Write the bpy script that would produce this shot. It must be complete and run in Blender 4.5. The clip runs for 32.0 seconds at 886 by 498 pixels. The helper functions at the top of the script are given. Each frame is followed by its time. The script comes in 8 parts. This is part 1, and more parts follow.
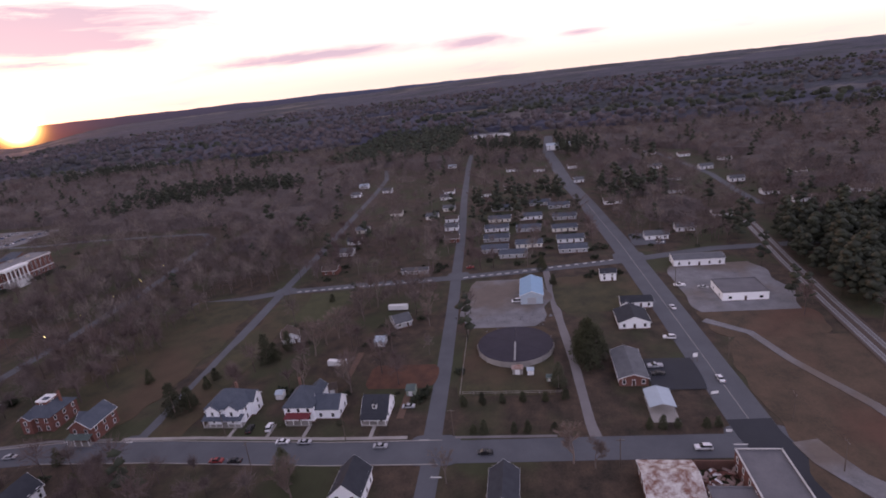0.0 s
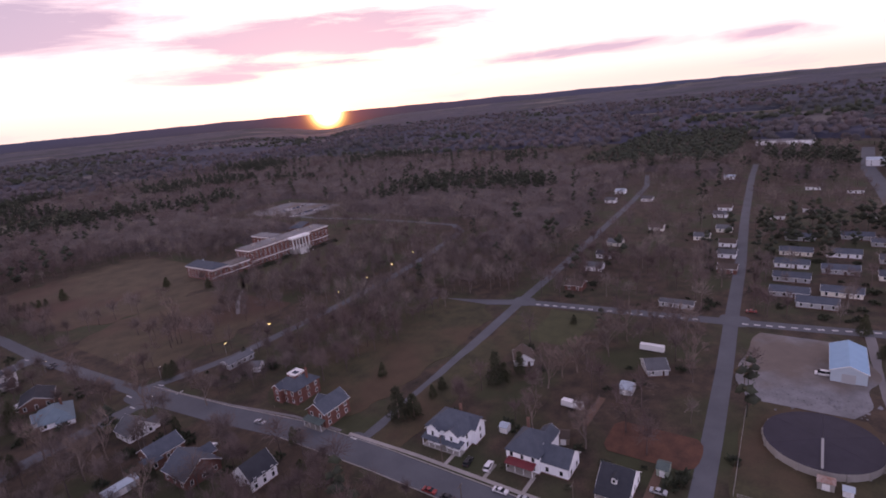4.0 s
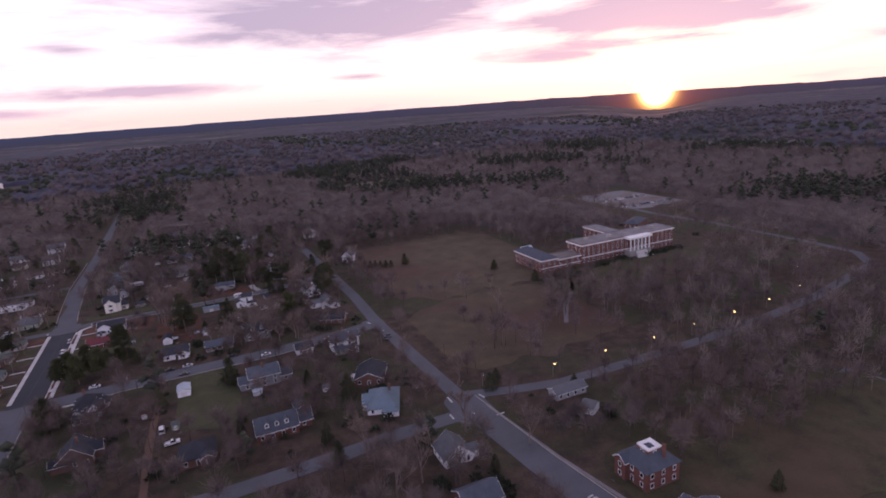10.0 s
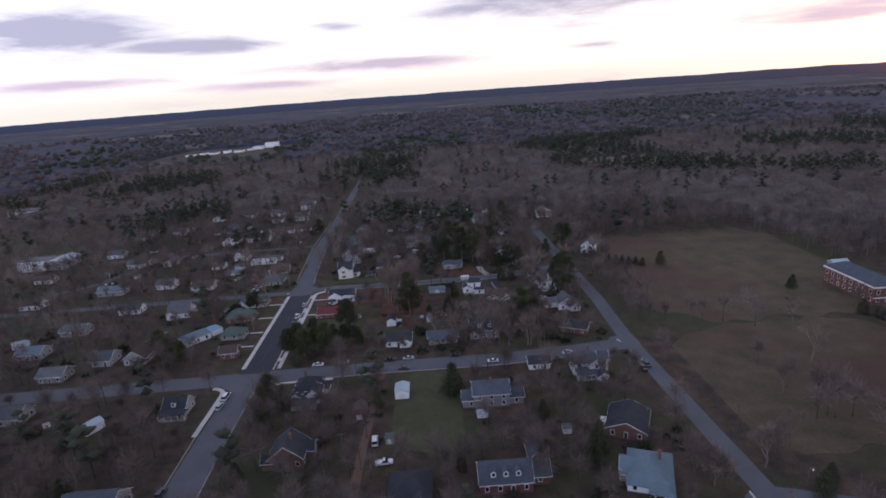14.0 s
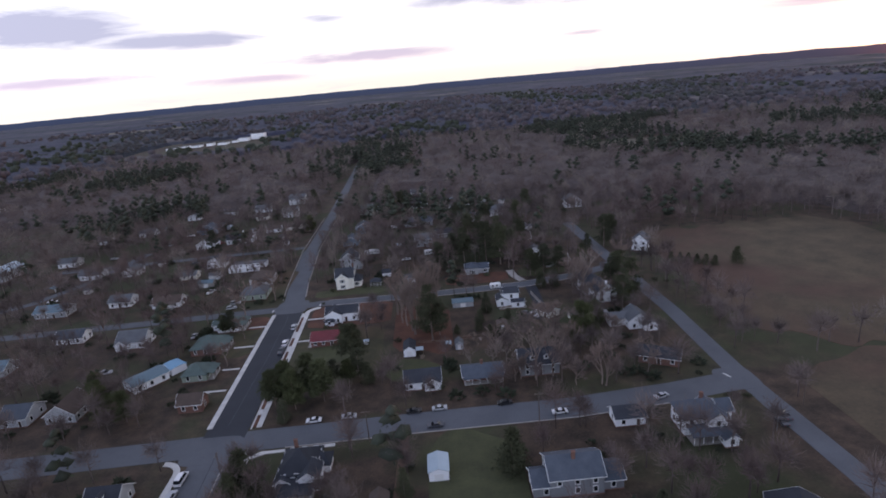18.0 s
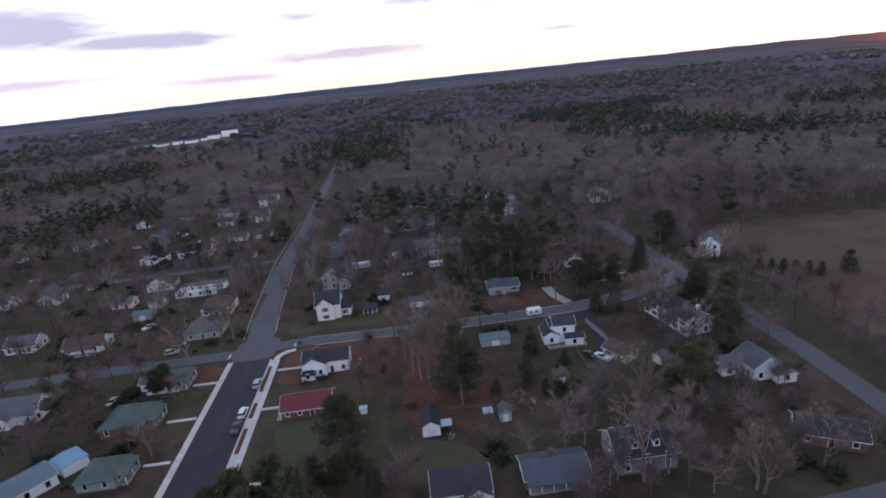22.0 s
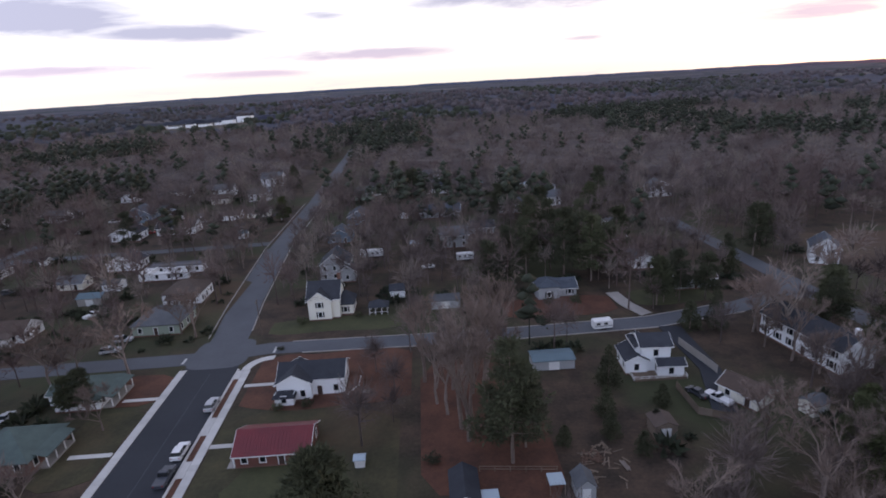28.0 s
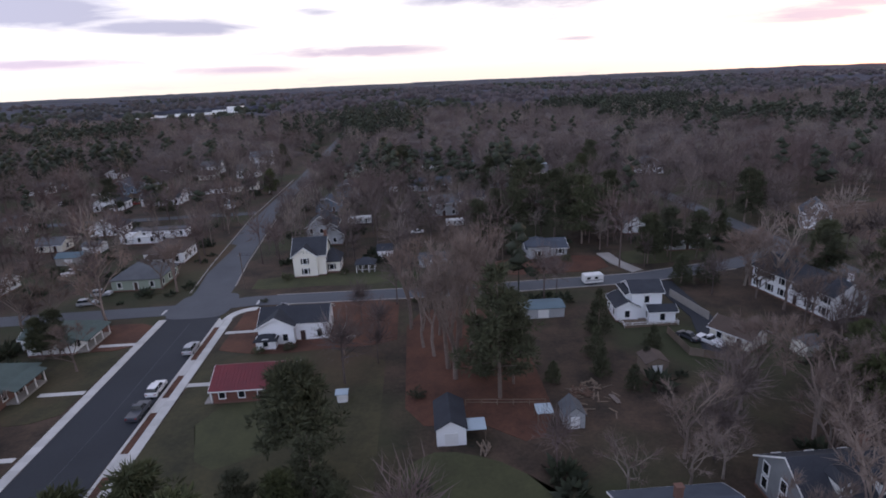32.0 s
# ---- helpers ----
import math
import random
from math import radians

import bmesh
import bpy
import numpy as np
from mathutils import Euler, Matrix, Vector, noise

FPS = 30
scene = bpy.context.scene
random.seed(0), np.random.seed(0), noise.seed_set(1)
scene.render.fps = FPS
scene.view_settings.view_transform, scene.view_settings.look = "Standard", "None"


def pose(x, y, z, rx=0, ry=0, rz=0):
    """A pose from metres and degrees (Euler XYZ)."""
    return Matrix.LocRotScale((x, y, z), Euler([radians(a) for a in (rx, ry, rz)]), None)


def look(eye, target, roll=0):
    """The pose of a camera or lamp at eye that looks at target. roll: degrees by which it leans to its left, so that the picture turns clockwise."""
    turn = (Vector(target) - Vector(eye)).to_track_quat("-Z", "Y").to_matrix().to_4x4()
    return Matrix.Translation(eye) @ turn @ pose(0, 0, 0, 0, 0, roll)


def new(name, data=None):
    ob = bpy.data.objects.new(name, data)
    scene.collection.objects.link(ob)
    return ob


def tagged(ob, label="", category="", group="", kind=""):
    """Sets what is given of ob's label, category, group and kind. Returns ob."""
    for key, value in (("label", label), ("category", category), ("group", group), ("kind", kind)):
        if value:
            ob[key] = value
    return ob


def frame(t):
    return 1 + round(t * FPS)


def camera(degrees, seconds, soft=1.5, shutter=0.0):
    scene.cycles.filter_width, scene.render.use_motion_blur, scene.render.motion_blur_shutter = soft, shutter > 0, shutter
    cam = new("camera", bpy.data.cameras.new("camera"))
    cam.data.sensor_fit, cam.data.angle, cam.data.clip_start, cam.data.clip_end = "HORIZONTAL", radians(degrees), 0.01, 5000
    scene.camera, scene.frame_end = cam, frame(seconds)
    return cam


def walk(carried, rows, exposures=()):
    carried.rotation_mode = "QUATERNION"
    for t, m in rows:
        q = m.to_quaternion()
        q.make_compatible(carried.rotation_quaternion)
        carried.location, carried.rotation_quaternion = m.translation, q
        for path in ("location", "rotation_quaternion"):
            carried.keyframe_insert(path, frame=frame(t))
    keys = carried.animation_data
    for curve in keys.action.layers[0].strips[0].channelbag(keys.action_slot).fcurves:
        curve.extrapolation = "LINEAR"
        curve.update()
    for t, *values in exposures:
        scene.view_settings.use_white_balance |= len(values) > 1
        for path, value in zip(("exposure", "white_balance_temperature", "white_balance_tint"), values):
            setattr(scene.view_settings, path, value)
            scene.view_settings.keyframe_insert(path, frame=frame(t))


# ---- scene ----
cam = camera(77.7, 32.0, soft=1.8)
PATH = [
    (0, (-38.62, -181.29, 112.87), (55.41, -164.92, 83.02), -6.43),
    (0.5, (-34.12, -180.53, 113.30), (59.62, -162.65, 83.42), -6.40),
    (1, (-29.75, -178.79, 113.18), (62.85, -154.95, 83.89), -6.07),
    (1.5, (-25.45, -176.99, 112.85), (64.41, -143.55, 84.44), -5.65),
    (2, (-21.71, -175.70, 112.65), (64.60, -133.34, 85.15), -5.49),
    (2.5, (-17.97, -173.71, 112.27), (65.99, -126.48, 85.43), -5.74),
    (4.5, (-6.08, -160.34, 114.03), (70.20, -101.24, 87.79), -5.44),
    (5, (-3.56, -156.08, 114.24), (69.46, -92.88, 88.24), -5.29),
    (5.5, (-1.41, -151.53, 114.65), (69.05, -85.46, 88.77), -5.09),
    (6, (0.57, -146.74, 114.81), (68.79, -78.31, 89.04), -4.90),
    (6.5, (2.85, -142.04, 115.34), (68.42, -71.06, 89.60), -4.89),
    (7, (4.95, -137.00, 115.30), (66.97, -62.86, 89.68), -4.75),
    (7.5, (6.82, -131.90, 115.57), (64.71, -54.47, 90.01), -4.70),
    (8, (8.28, -126.92, 116.02), (63.53, -47.62, 90.34), -4.73),
    (8.5, (9.35, -121.19, 116.23), (61.64, -39.94, 90.47), -4.58),
    (9, (10.24, -114.79, 115.66), (58.84, -31.24, 90.04), -4.46),
    (9.5, (11.24, -108.48, 115.31), (53.74, -21.61, 89.89), -4.23),
    (10, (12.06, -102.30, 115.37), (49.98, -13.35, 89.86), -4.12),
    (10.5, (12.85, -95.39, 115.37), (44.06, -3.89, 89.78), -3.95),
    (11, (13.39, -88.50, 115.10), (36.73, 5.33, 89.57), -3.63),
    (11.5, (13.33, -80.84, 114.80), (30.44, 14.27, 89.09), -3.53),
    (12, (13.08, -73.09, 114.94), (23.73, 22.83, 88.76), -3.15),
    (12.5, (12.76, -65.27, 114.92), (17.22, 31.02, 88.32), -3.38),
    (13, (11.66, -57.73, 114.68), (13.66, 38.49, 87.53), -3.62),
    (13.5, (10.38, -49.64, 113.20), (11.34, 46.50, 85.69), -3.86),
    (14, (8.91, -41.79, 111.59), (9.10, 54.27, 83.83), -4.07),
    (14.5, (7.38, -33.74, 110.22), (7.48, 62.23, 82.12), -4.30),
    (16.5, (-0.00, 0.00, 103.94), (-0.00, 95.73, 75.04), -4.93),
    (17, (-1.97, 8.27, 102.04), (-1.47, 103.95, 73.00), -5.04),
    (17.5, (-3.93, 17.02, 100.25), (-2.93, 112.66, 71.06), -5.08),
    (18, (-5.64, 25.28, 98.51), (-4.27, 120.87, 69.18), -5.15),
    (18.5, (-7.11, 33.88, 96.88), (-5.48, 129.39, 67.29), -5.32),
    (19, (-8.41, 42.32, 95.22), (-6.71, 137.78, 65.48), -5.53),
    (19.5, (-10.19, 51.38, 93.41), (-8.09, 146.80, 63.57), -5.58),
    (20, (-11.85, 59.93, 91.65), (-9.26, 155.31, 61.72), -5.68),
    (20.5, (-13.39, 69.02, 89.85), (-10.23, 164.35, 59.82), -5.81),
    (21, (-14.74, 77.89, 88.15), (-11.09, 173.20, 58.09), -5.91),
    (21.5, (-16.01, 86.99, 86.58), (-11.83, 182.25, 56.42), -6.03),
    (22, (-17.12, 95.90, 84.82), (-12.48, 191.14, 54.68), -6.05),
    (22.5, (-18.08, 103.53, 83.44), (-13.04, 198.75, 53.32), -6.17),
    (23, (-18.95, 111.91, 81.94), (-13.61, 207.19, 52.04), -6.16),
    (23.5, (-18.95, 119.94, 79.93), (-13.86, 215.31, 50.30), -5.98),
    (24, (-19.32, 127.19, 78.29), (-15.60, 222.72, 48.98), -5.61),
    (24.5, (-19.94, 132.78, 76.89), (-18.82, 228.48, 47.90), -5.11),
    (25, (-20.49, 137.29, 75.32), (-23.34, 233.07, 46.73), -4.36),
    (25.5, (-20.98, 140.36, 73.61), (-24.99, 236.15, 45.17), -4.01),
    (27.5, (-22.07, 144.15, 66.01), (-20.61, 239.81, 36.91), -3.40),
    (28, (-22.03, 144.06, 64.10), (-19.61, 239.65, 34.83), -3.30),
    (28.5, (-22.09, 143.86, 62.37), (-18.93, 239.39, 33.00), -3.15),
    (29, (-22.18, 143.68, 60.76), (-18.22, 239.14, 31.25), -3.09),
    (29.5, (-21.97, 143.68, 59.31), (-17.92, 239.11, 29.69), -3.06),
    (30, (-21.84, 143.63, 57.68), (-17.83, 239.08, 28.12), -2.94),
    (30.5, (-21.83, 143.69, 56.38), (-17.87, 239.11, 26.75), -2.88),
    (31, (-21.84, 143.58, 54.95), (-17.93, 238.99, 25.29), -2.75),
    (31.5, (-21.82, 143.47, 53.49), (-17.91, 238.88, 23.82), -2.64),
    (32, (-21.88, 143.28, 51.82), (-17.93, 238.72, 22.25), -2.55),
]
walk(cam, [(t, look(eye, target, roll)) for t, eye, target, roll in PATH],
     exposures=[(0.0, -0.05, 7000, 27), (2.5, -0.04, 7000, 33), (6.0, -0.10, 7000, 37), (10.0, -0.16, 6800, 34), (13.0, -0.18, 6200, 16), (16.5, 0.03, 6200, 9), (23.0, 0.08, 6150, 7), (32.0, 0.05, 6300, 9)])

# ---------------------------------------------------------------- sky and sun
SUN_AZ = 44.6          # degrees from +y towards +x
SUN_EL = 1.2


def shader(tree, kind, **values):
    n = tree.nodes.new("ShaderNode" + kind)
    for key, v in values.items():
        if key in n.inputs:
            n.inputs[key].default_value = v
    return n


def maths(tree, op, a, b=None, c=None):
    n = tree.nodes.new("ShaderNodeMath")
    n.operation = op
    for k, v in enumerate((a, b, c)):
        if v is None:
            continue
        if isinstance(v, (int, float)):
            n.inputs[k].default_value = v
        else:
            tree.links.new(v, n.inputs[k])
    return n.outputs[0]


def mixed(tree, fac, a, b, blend="MIX"):
    n = tree.nodes.new("ShaderNodeMix")
    n.data_type, n.blend_type = "RGBA", blend
    for k, v in ((0, fac), (6, a), (7, b)):
        if isinstance(v, (int, float)):
            n.inputs[k].default_value = v
        elif isinstance(v, tuple):
            n.inputs[k].default_value = (*v[:3], 1)
        else:
            tree.links.new(v, n.inputs[k])
    return n.outputs[2]


def build_world():
    world = bpy.data.worlds.new("evening_sky")
    world.use_nodes = True
    scene.world = world
    t = world.node_tree
    t.nodes.clear()
    out = shader(t, "OutputWorld")
    bg = shader(t, "Background", Strength=1.0)
    t.links.new(bg.outputs[0], out.inputs[0])
    sky = t.nodes.new("ShaderNodeTexSky")
    sky.sky_type, sky.sun_disc = "NISHITA", False
    sky.sun_elevation, sky.sun_rotation = radians(3.0), radians(SUN_AZ)
    sky.dust_density = 2.0
    geo = t.nodes.new("ShaderNodeTexCoord")
    sep = t.nodes.new("ShaderNodeSeparateXYZ")
    t.links.new(geo.outputs["Generated"], sep.inputs[0])
    x, y, z = sep.outputs
    az = maths(t, "MULTIPLY", maths(t, "ARCTAN2", x, y), 57.2958)
    el = maths(t, "MULTIPLY", maths(t, "ARCSINE", z), 57.2958)
    # thin bright overcast veil, whitest low down, cooler overhead
    ramp = t.nodes.new("ShaderNodeValToRGB")
    t.links.new(maths(t, "DIVIDE", el, 90.0), ramp.inputs[0])
    cr = ramp.color_ramp
    cr.elements[0].position, cr.elements[0].color = 0.0, (1.15, 0.98, 0.88, 1)
    cr.elements[1].position, cr.elements[1].color = 1.0, (0.33, 0.34, 0.43, 1)
    for p, c in ((0.035, (1.25, 1.12, 1.05)), (0.10, (1.18, 1.10, 1.16)), (0.2, (0.73, 0.71, 0.80)), (0.45, (0.42, 0.43, 0.52))):
        e = cr.elements.new(p)
        e.color = (*c, 1)
    base = mixed(t, 1.0, ramp.outputs[0], mixed(t, 1.0, sky.outputs[0], (0.035, 0.035, 0.035), "MULTIPLY"), "ADD")
    # cloud banks: soft ellipses broken up by stretched noise
    mapping = t.nodes.new("ShaderNodeCombineXYZ")
    t.links.new(maths(t, "MULTIPLY", az, 0.06), mapping.inputs[0])
    t.links.new(maths(t, "MULTIPLY", el, 0.42), mapping.inputs[1])
    nz = shader(t, "TexNoise", Scale=1.6, Detail=7.0, Roughness=0.62, Distortion=0.5)
    t.links.new(mapping.outputs[0], nz.inputs["Vector"])
    total = None
    for a, e, wa, we, s in CLOUDS:
        da = maths(t, "DIVIDE", maths(t, "SUBTRACT", az, a), wa * 1.1)
        de = maths(t, "DIVIDE", maths(t, "SUBTRACT", el, e), we * 1.15)
        d2 = maths(t, "ADD", maths(t, "MULTIPLY", da, da), maths(t, "MULTIPLY", de, de))
        m = maths(t, "MULTIPLY", maths(t, "EXPONENT", maths(t, "MULTIPLY", d2, -1.0)), s)
        total = m if total is None else maths(t, "MAXIMUM", total, m)
    high = maths(t, "MULTIPLY", maths(t, "MINIMUM", maths(t, "MAXIMUM", maths(t, "DIVIDE", maths(t, "SUBTRACT", el, 14.0), 20.0), 0.0), 1.0), 0.5)
    total = maths(t, "MAXIMUM", total, high)
    cover = maths(t, "ADD", maths(t, "MULTIPLY", total, 1.25), maths(t, "MULTIPLY", maths(t, "SUBTRACT", nz.outputs["Fac"], 0.5), 2.2))
    cover = maths(t, "MINIMUM", maths(t, "MAXIMUM", maths(t, "MULTIPLY", maths(t, "SUBTRACT", cover, 0.13), 1.1), 0.0), 1.0)
    near = maths(t, "DIVIDE", maths(t, "SUBTRACT", az, SUN_AZ), 26.0)
    near = maths(t, "EXPONENT", maths(t, "MULTIPLY", maths(t, "MULTIPLY", near, near), -1.0))
    low = maths(t, "MULTIPLY", near, maths(t, "MINIMUM", maths(t, "MAXIMUM", maths(t, "DIVIDE", maths(t, "SUBTRACT", 14.0, el), 9.0), 0.0), 1.0))
    low = maths(t, "MAXIMUM", low, maths(t, "MINIMUM", maths(t, "MAXIMUM", maths(t, "DIVIDE", maths(t, "SUBTRACT", 5.0, el), 4.0), 0.0), 0.75))
    tint = mixed(t, low, (0.47, 0.45, 0.58), (0.80, 0.60, 0.70))
    # a straw-coloured band low in the sky, away from the sun
    straw = maths(t, "MULTIPLY", maths(t, "EXPONENT", maths(t, "MULTIPLY", maths(t, "POWER", maths(t, "DIVIDE", el, 1.4), 2.0), -1.0)), maths(t, "SUBTRACT", 1.0, near))
    base = mixed(t, straw, base, (0.97, 0.86, 0.74))
    col = mixed(t, maths(t, "MULTIPLY", cover, 0.92), base, tint)
    # away from the sun the evening sky is bluer; added brightness lights the walls
    away = maths(t, "MULTIPLY", maths(t, "SUBTRACT", 1.0, maths(t, "COSINE", maths(t, "MULTIPLY", maths(t, "SUBTRACT", az, SUN_AZ), 0.0174533))), 0.5)
    col = mixed(t, maths(t, "POWER", away, 2.0), col, mixed(t, 1.0, col, (1.36, 1.52, 1.78), "MULTIPLY"))
    # the hazy wooded country beyond the ground sheet, up to the horizon
    grain = t.nodes.new("ShaderNodeCombineXYZ")
    t.links.new(maths(t, "MULTIPLY", az, 0.35), grain.inputs[0])
    t.links.new(maths(t, "MULTIPLY", el, 9.0), grain.inputs[1])
    streak = shader(t, "TexNoise", Scale=0.8, Detail=5.0, Roughness=0.6)
    t.links.new(grain.outputs[0], streak.inputs["Vector"])
    wobble = shader(t, "TexNoise", Scale=0.22, Detail=6.0, Roughness=0.6)
    wobble.noise_dimensions = "1D"
    t.links.new(az, wobble.inputs["W"])
    edge = maths(t, "ADD", maths(t, "MULTIPLY", maths(t, "MAXIMUM", maths(t, "SUBTRACT", az, 35.0), 0.0), -0.0058), maths(t, "MULTIPLY", maths(t, "MAXIMUM", maths(t, "SUBTRACT", -8.0, az), 0.0), -0.0055))
    edge = maths(t, "ADD", maths(t, "ADD", edge, -0.24), maths(t, "MULTIPLY", maths(t, "SUBTRACT", wobble.outputs["Fac"], 0.5), 0.22))
    below = maths(t, "MINIMUM", maths(t, "MAXIMUM", maths(t, "MULTIPLY", maths(t, "SUBTRACT", edge, el), 30.0), 0.0), 1.0)
    # distance haze is put into these land colours, purpler towards the sun
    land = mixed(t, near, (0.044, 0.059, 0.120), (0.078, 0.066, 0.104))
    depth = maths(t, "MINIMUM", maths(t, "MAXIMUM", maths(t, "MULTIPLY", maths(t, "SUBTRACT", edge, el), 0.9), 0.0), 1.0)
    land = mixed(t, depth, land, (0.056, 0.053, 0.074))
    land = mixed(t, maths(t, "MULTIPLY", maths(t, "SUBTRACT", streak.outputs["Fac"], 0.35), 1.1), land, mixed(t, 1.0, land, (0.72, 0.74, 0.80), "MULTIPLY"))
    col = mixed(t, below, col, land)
    # the setting sun on the horizon
    s_el = radians(-0.15)
    dot = t.nodes.new("ShaderNodeVectorMath")
    dot.operation = "DOT_PRODUCT"
    dot.inputs[1].default_value = Vector((math.sin(radians(SUN_AZ)) * math.cos(s_el), math.cos(radians(SUN_AZ)) * math.cos(s_el), math.sin(s_el)))
    t.links.new(geo.outputs["Generated"], dot.inputs[0])
    ang = maths(t, "MULTIPLY", maths(t, "ARCCOSINE", maths(t, "MINIMUM", dot.outputs["Value"], 0.999999)), 57.2958)
    for width, glow in ((0.85, (14.0, 12.0, 9.0)), (1.15, (9.0, 4.6, 0.35))):
        g = maths(t, "EXPONENT", maths(t, "MULTIPLY", maths(t, "POWER", maths(t, "DIVIDE", ang, width), 2.0), -1.0))
        col = mixed(t, 1.0, col, mixed(t, g, (0, 0, 0), glow), "ADD")
    halo = maths(t, "EXPONENT", maths(t, "MULTIPLY", ang, -0.5))
    col = mixed(t, 1.0, col, mixed(t, halo, (0, 0, 0), (0.75, 0.16, 0.06)), "ADD")
    t.links.new(col, bg.inputs[0])


CLOUDS = [  # azimuth, height, half width, half height in degrees, weight
    (15.5, 8.6, 14.5, 2.3, 1.2), (45.4, 6.7, 14.0, 2.0, 1.15), (38.5, 4.3, 10.8, 0.7, 0.95), (70.2, 3.0, 9.8, 0.55, 0.9),
    (16.3, 3.1, 2.5, 0.25, 0.7), (-8.9, 6.6, 2.3, 0.4, 0.8), (-5.0, 2.85, 11.0, 0.55, 0.95), (-31.4, 6.5, 7.0, 1.5, 1.2),
    (-22.7, 5.3, 7.2, 0.7, 1.05), (-32.3, 2.5, 6.0, 0.4, 0.9), (-15.5, 1.6, 6.0, 0.35, 0.8), (6.8, 7.3, 7.5, 0.8, 0.9),
    (85.1, 2.9, 3.8, 0.55, 0.85), (95.5, 2.6, 2.0, 0.25, 0.7), (35.8, 3.8, 5.4, 0.6, 0.9), (54.1, 5.5, 5.1, 0.8, 0.95),
]
build_world()
SKY = scene.world.node_tree.nodes["Background"].inputs[1]
SKY.default_value = 1.08
sun_data = bpy.data.lights.new("sun", "SUN")
sun_data.energy, sun_data.angle, sun_data.color = 0.9, radians(2.0), (1.0, 0.42, 0.22)
sun = new("sun", sun_data)
sun.matrix_world = look((0, 0, 300), (-math.sin(radians(SUN_AZ)) * 100, -math.cos(radians(SUN_AZ)) * 100, 300 - 100 * math.tan(radians(SUN_EL))))


# ---------------------------------------------------------------- materials
def material(name, color, second=None, rough=0.85, scale=3.0, fine=None, bump=0.0, metal=0.0, vary=0.0, contrast=1.0, stain=None, island=False):
    """A worn surface: two colours mixed by coarse and fine noise, with relief and, where asked, a change from piece to piece."""
    m = bpy.data.materials.new(name)
    m.use_nodes = True
    t = m.node_tree
    b = t.nodes["Principled BSDF"]
    b.inputs["Roughness"].default_value, b.inputs["Metallic"].default_value = rough, metal
    if rough > 0.7:
        b.inputs["Specular IOR Level"].default_value = 0.25
    second = second or tuple(0.72 * v for v in color)
    co = t.nodes.new("ShaderNodeTexCoord")
    geo = t.nodes.new("ShaderNodeNewGeometry")
    coarse = shader(t, "TexNoise", Scale=1.0 / scale, Detail=5.0, Roughness=0.6)
    t.links.new(geo.outputs["Position"], coarse.inputs["Vector"])
    small = shader(t, "TexNoise", Scale=1.0 / (fine or scale / 9.0), Detail=4.0, Roughness=0.7)
    t.links.new(geo.outputs["Position"], small.inputs["Vector"])
    f = maths(t, "ADD", maths(t, "MULTIPLY", coarse.outputs["Fac"], 0.65), maths(t, "MULTIPLY", small.outputs["Fac"], 0.35))
    f = maths(t, "ADD", maths(t, "MULTIPLY", maths(t, "SUBTRACT", f, 0.5), 2.6 * contrast), 0.5)
    f = maths(t, "MINIMUM", maths(t, "MAXIMUM", f, 0.0), 1.0)
    col = mixed(t, f, tuple(color), tuple(second))
    if stain:
        big = shader(t, "TexNoise", Scale=1.0 / (scale * 6.0), Detail=4.0, Roughness=0.55)
        t.links.new(geo.outputs["Position"], big.inputs["Vector"])
        s = maths(t, "MINIMUM", maths(t, "MAXIMUM", maths(t, "MULTIPLY", maths(t, "SUBTRACT", big.outputs["Fac"], 0.47), 7.0), 0.0), 1.0)
        col = mixed(t, s, col, mixed(t, f, tuple(stain), tuple(0.75 * v for v in stain)))
    if vary:
        info = t.nodes.new("ShaderNodeObjectInfo")
        rnd = geo.outputs["Random Per Island"] if island else info.outputs["Random"]
        hsv = t.nodes.new("ShaderNodeHueSaturation")
        t.links.new(col, hsv.inputs["Color"])
        t.links.new(maths(t, "ADD", maths(t, "MULTIPLY", rnd, 2 * vary), 1.0 - vary), hsv.inputs["Value"])
        t.links.new(maths(t, "ADD", maths(t, "MULTIPLY", maths(t, "FRACT", maths(t, "MULTIPLY", rnd, 7.31)), vary * 0.9), 1.0 - vary * 0.45), hsv.inputs["Saturation"])
        col = hsv.outputs[0]
    t.links.new(col, b.inputs["Base Color"])
    if bump:
        bn = shader(t, "Bump", Strength=0.6, Distance=bump)
        t.links.new(small.outputs["Fac"], bn.inputs["Height"])
        t.links.new(bn.outputs[0], b.inputs["Normal"])
    return m


def glass(name, color=(0.015, 0.018, 0.022), rough=0.12):
    m = material(name, color, rough=rough, scale=2.0, contrast=0.3)
    m.node_tree.nodes["Principled BSDF"].inputs["Specular IOR Level"].default_value = 0.35
    return m


def glowing(name, color, strength):
    m = bpy.data.materials.new(name)
    m.use_nodes = True
    b = m.node_tree.nodes["Principled BSDF"]
    b.inputs["Base Color"].default_value = (*color, 1)
    b.inputs["Emission Color"].default_value = (*color, 1)
    b.inputs["Emission Strength"].default_value = strength
    return m


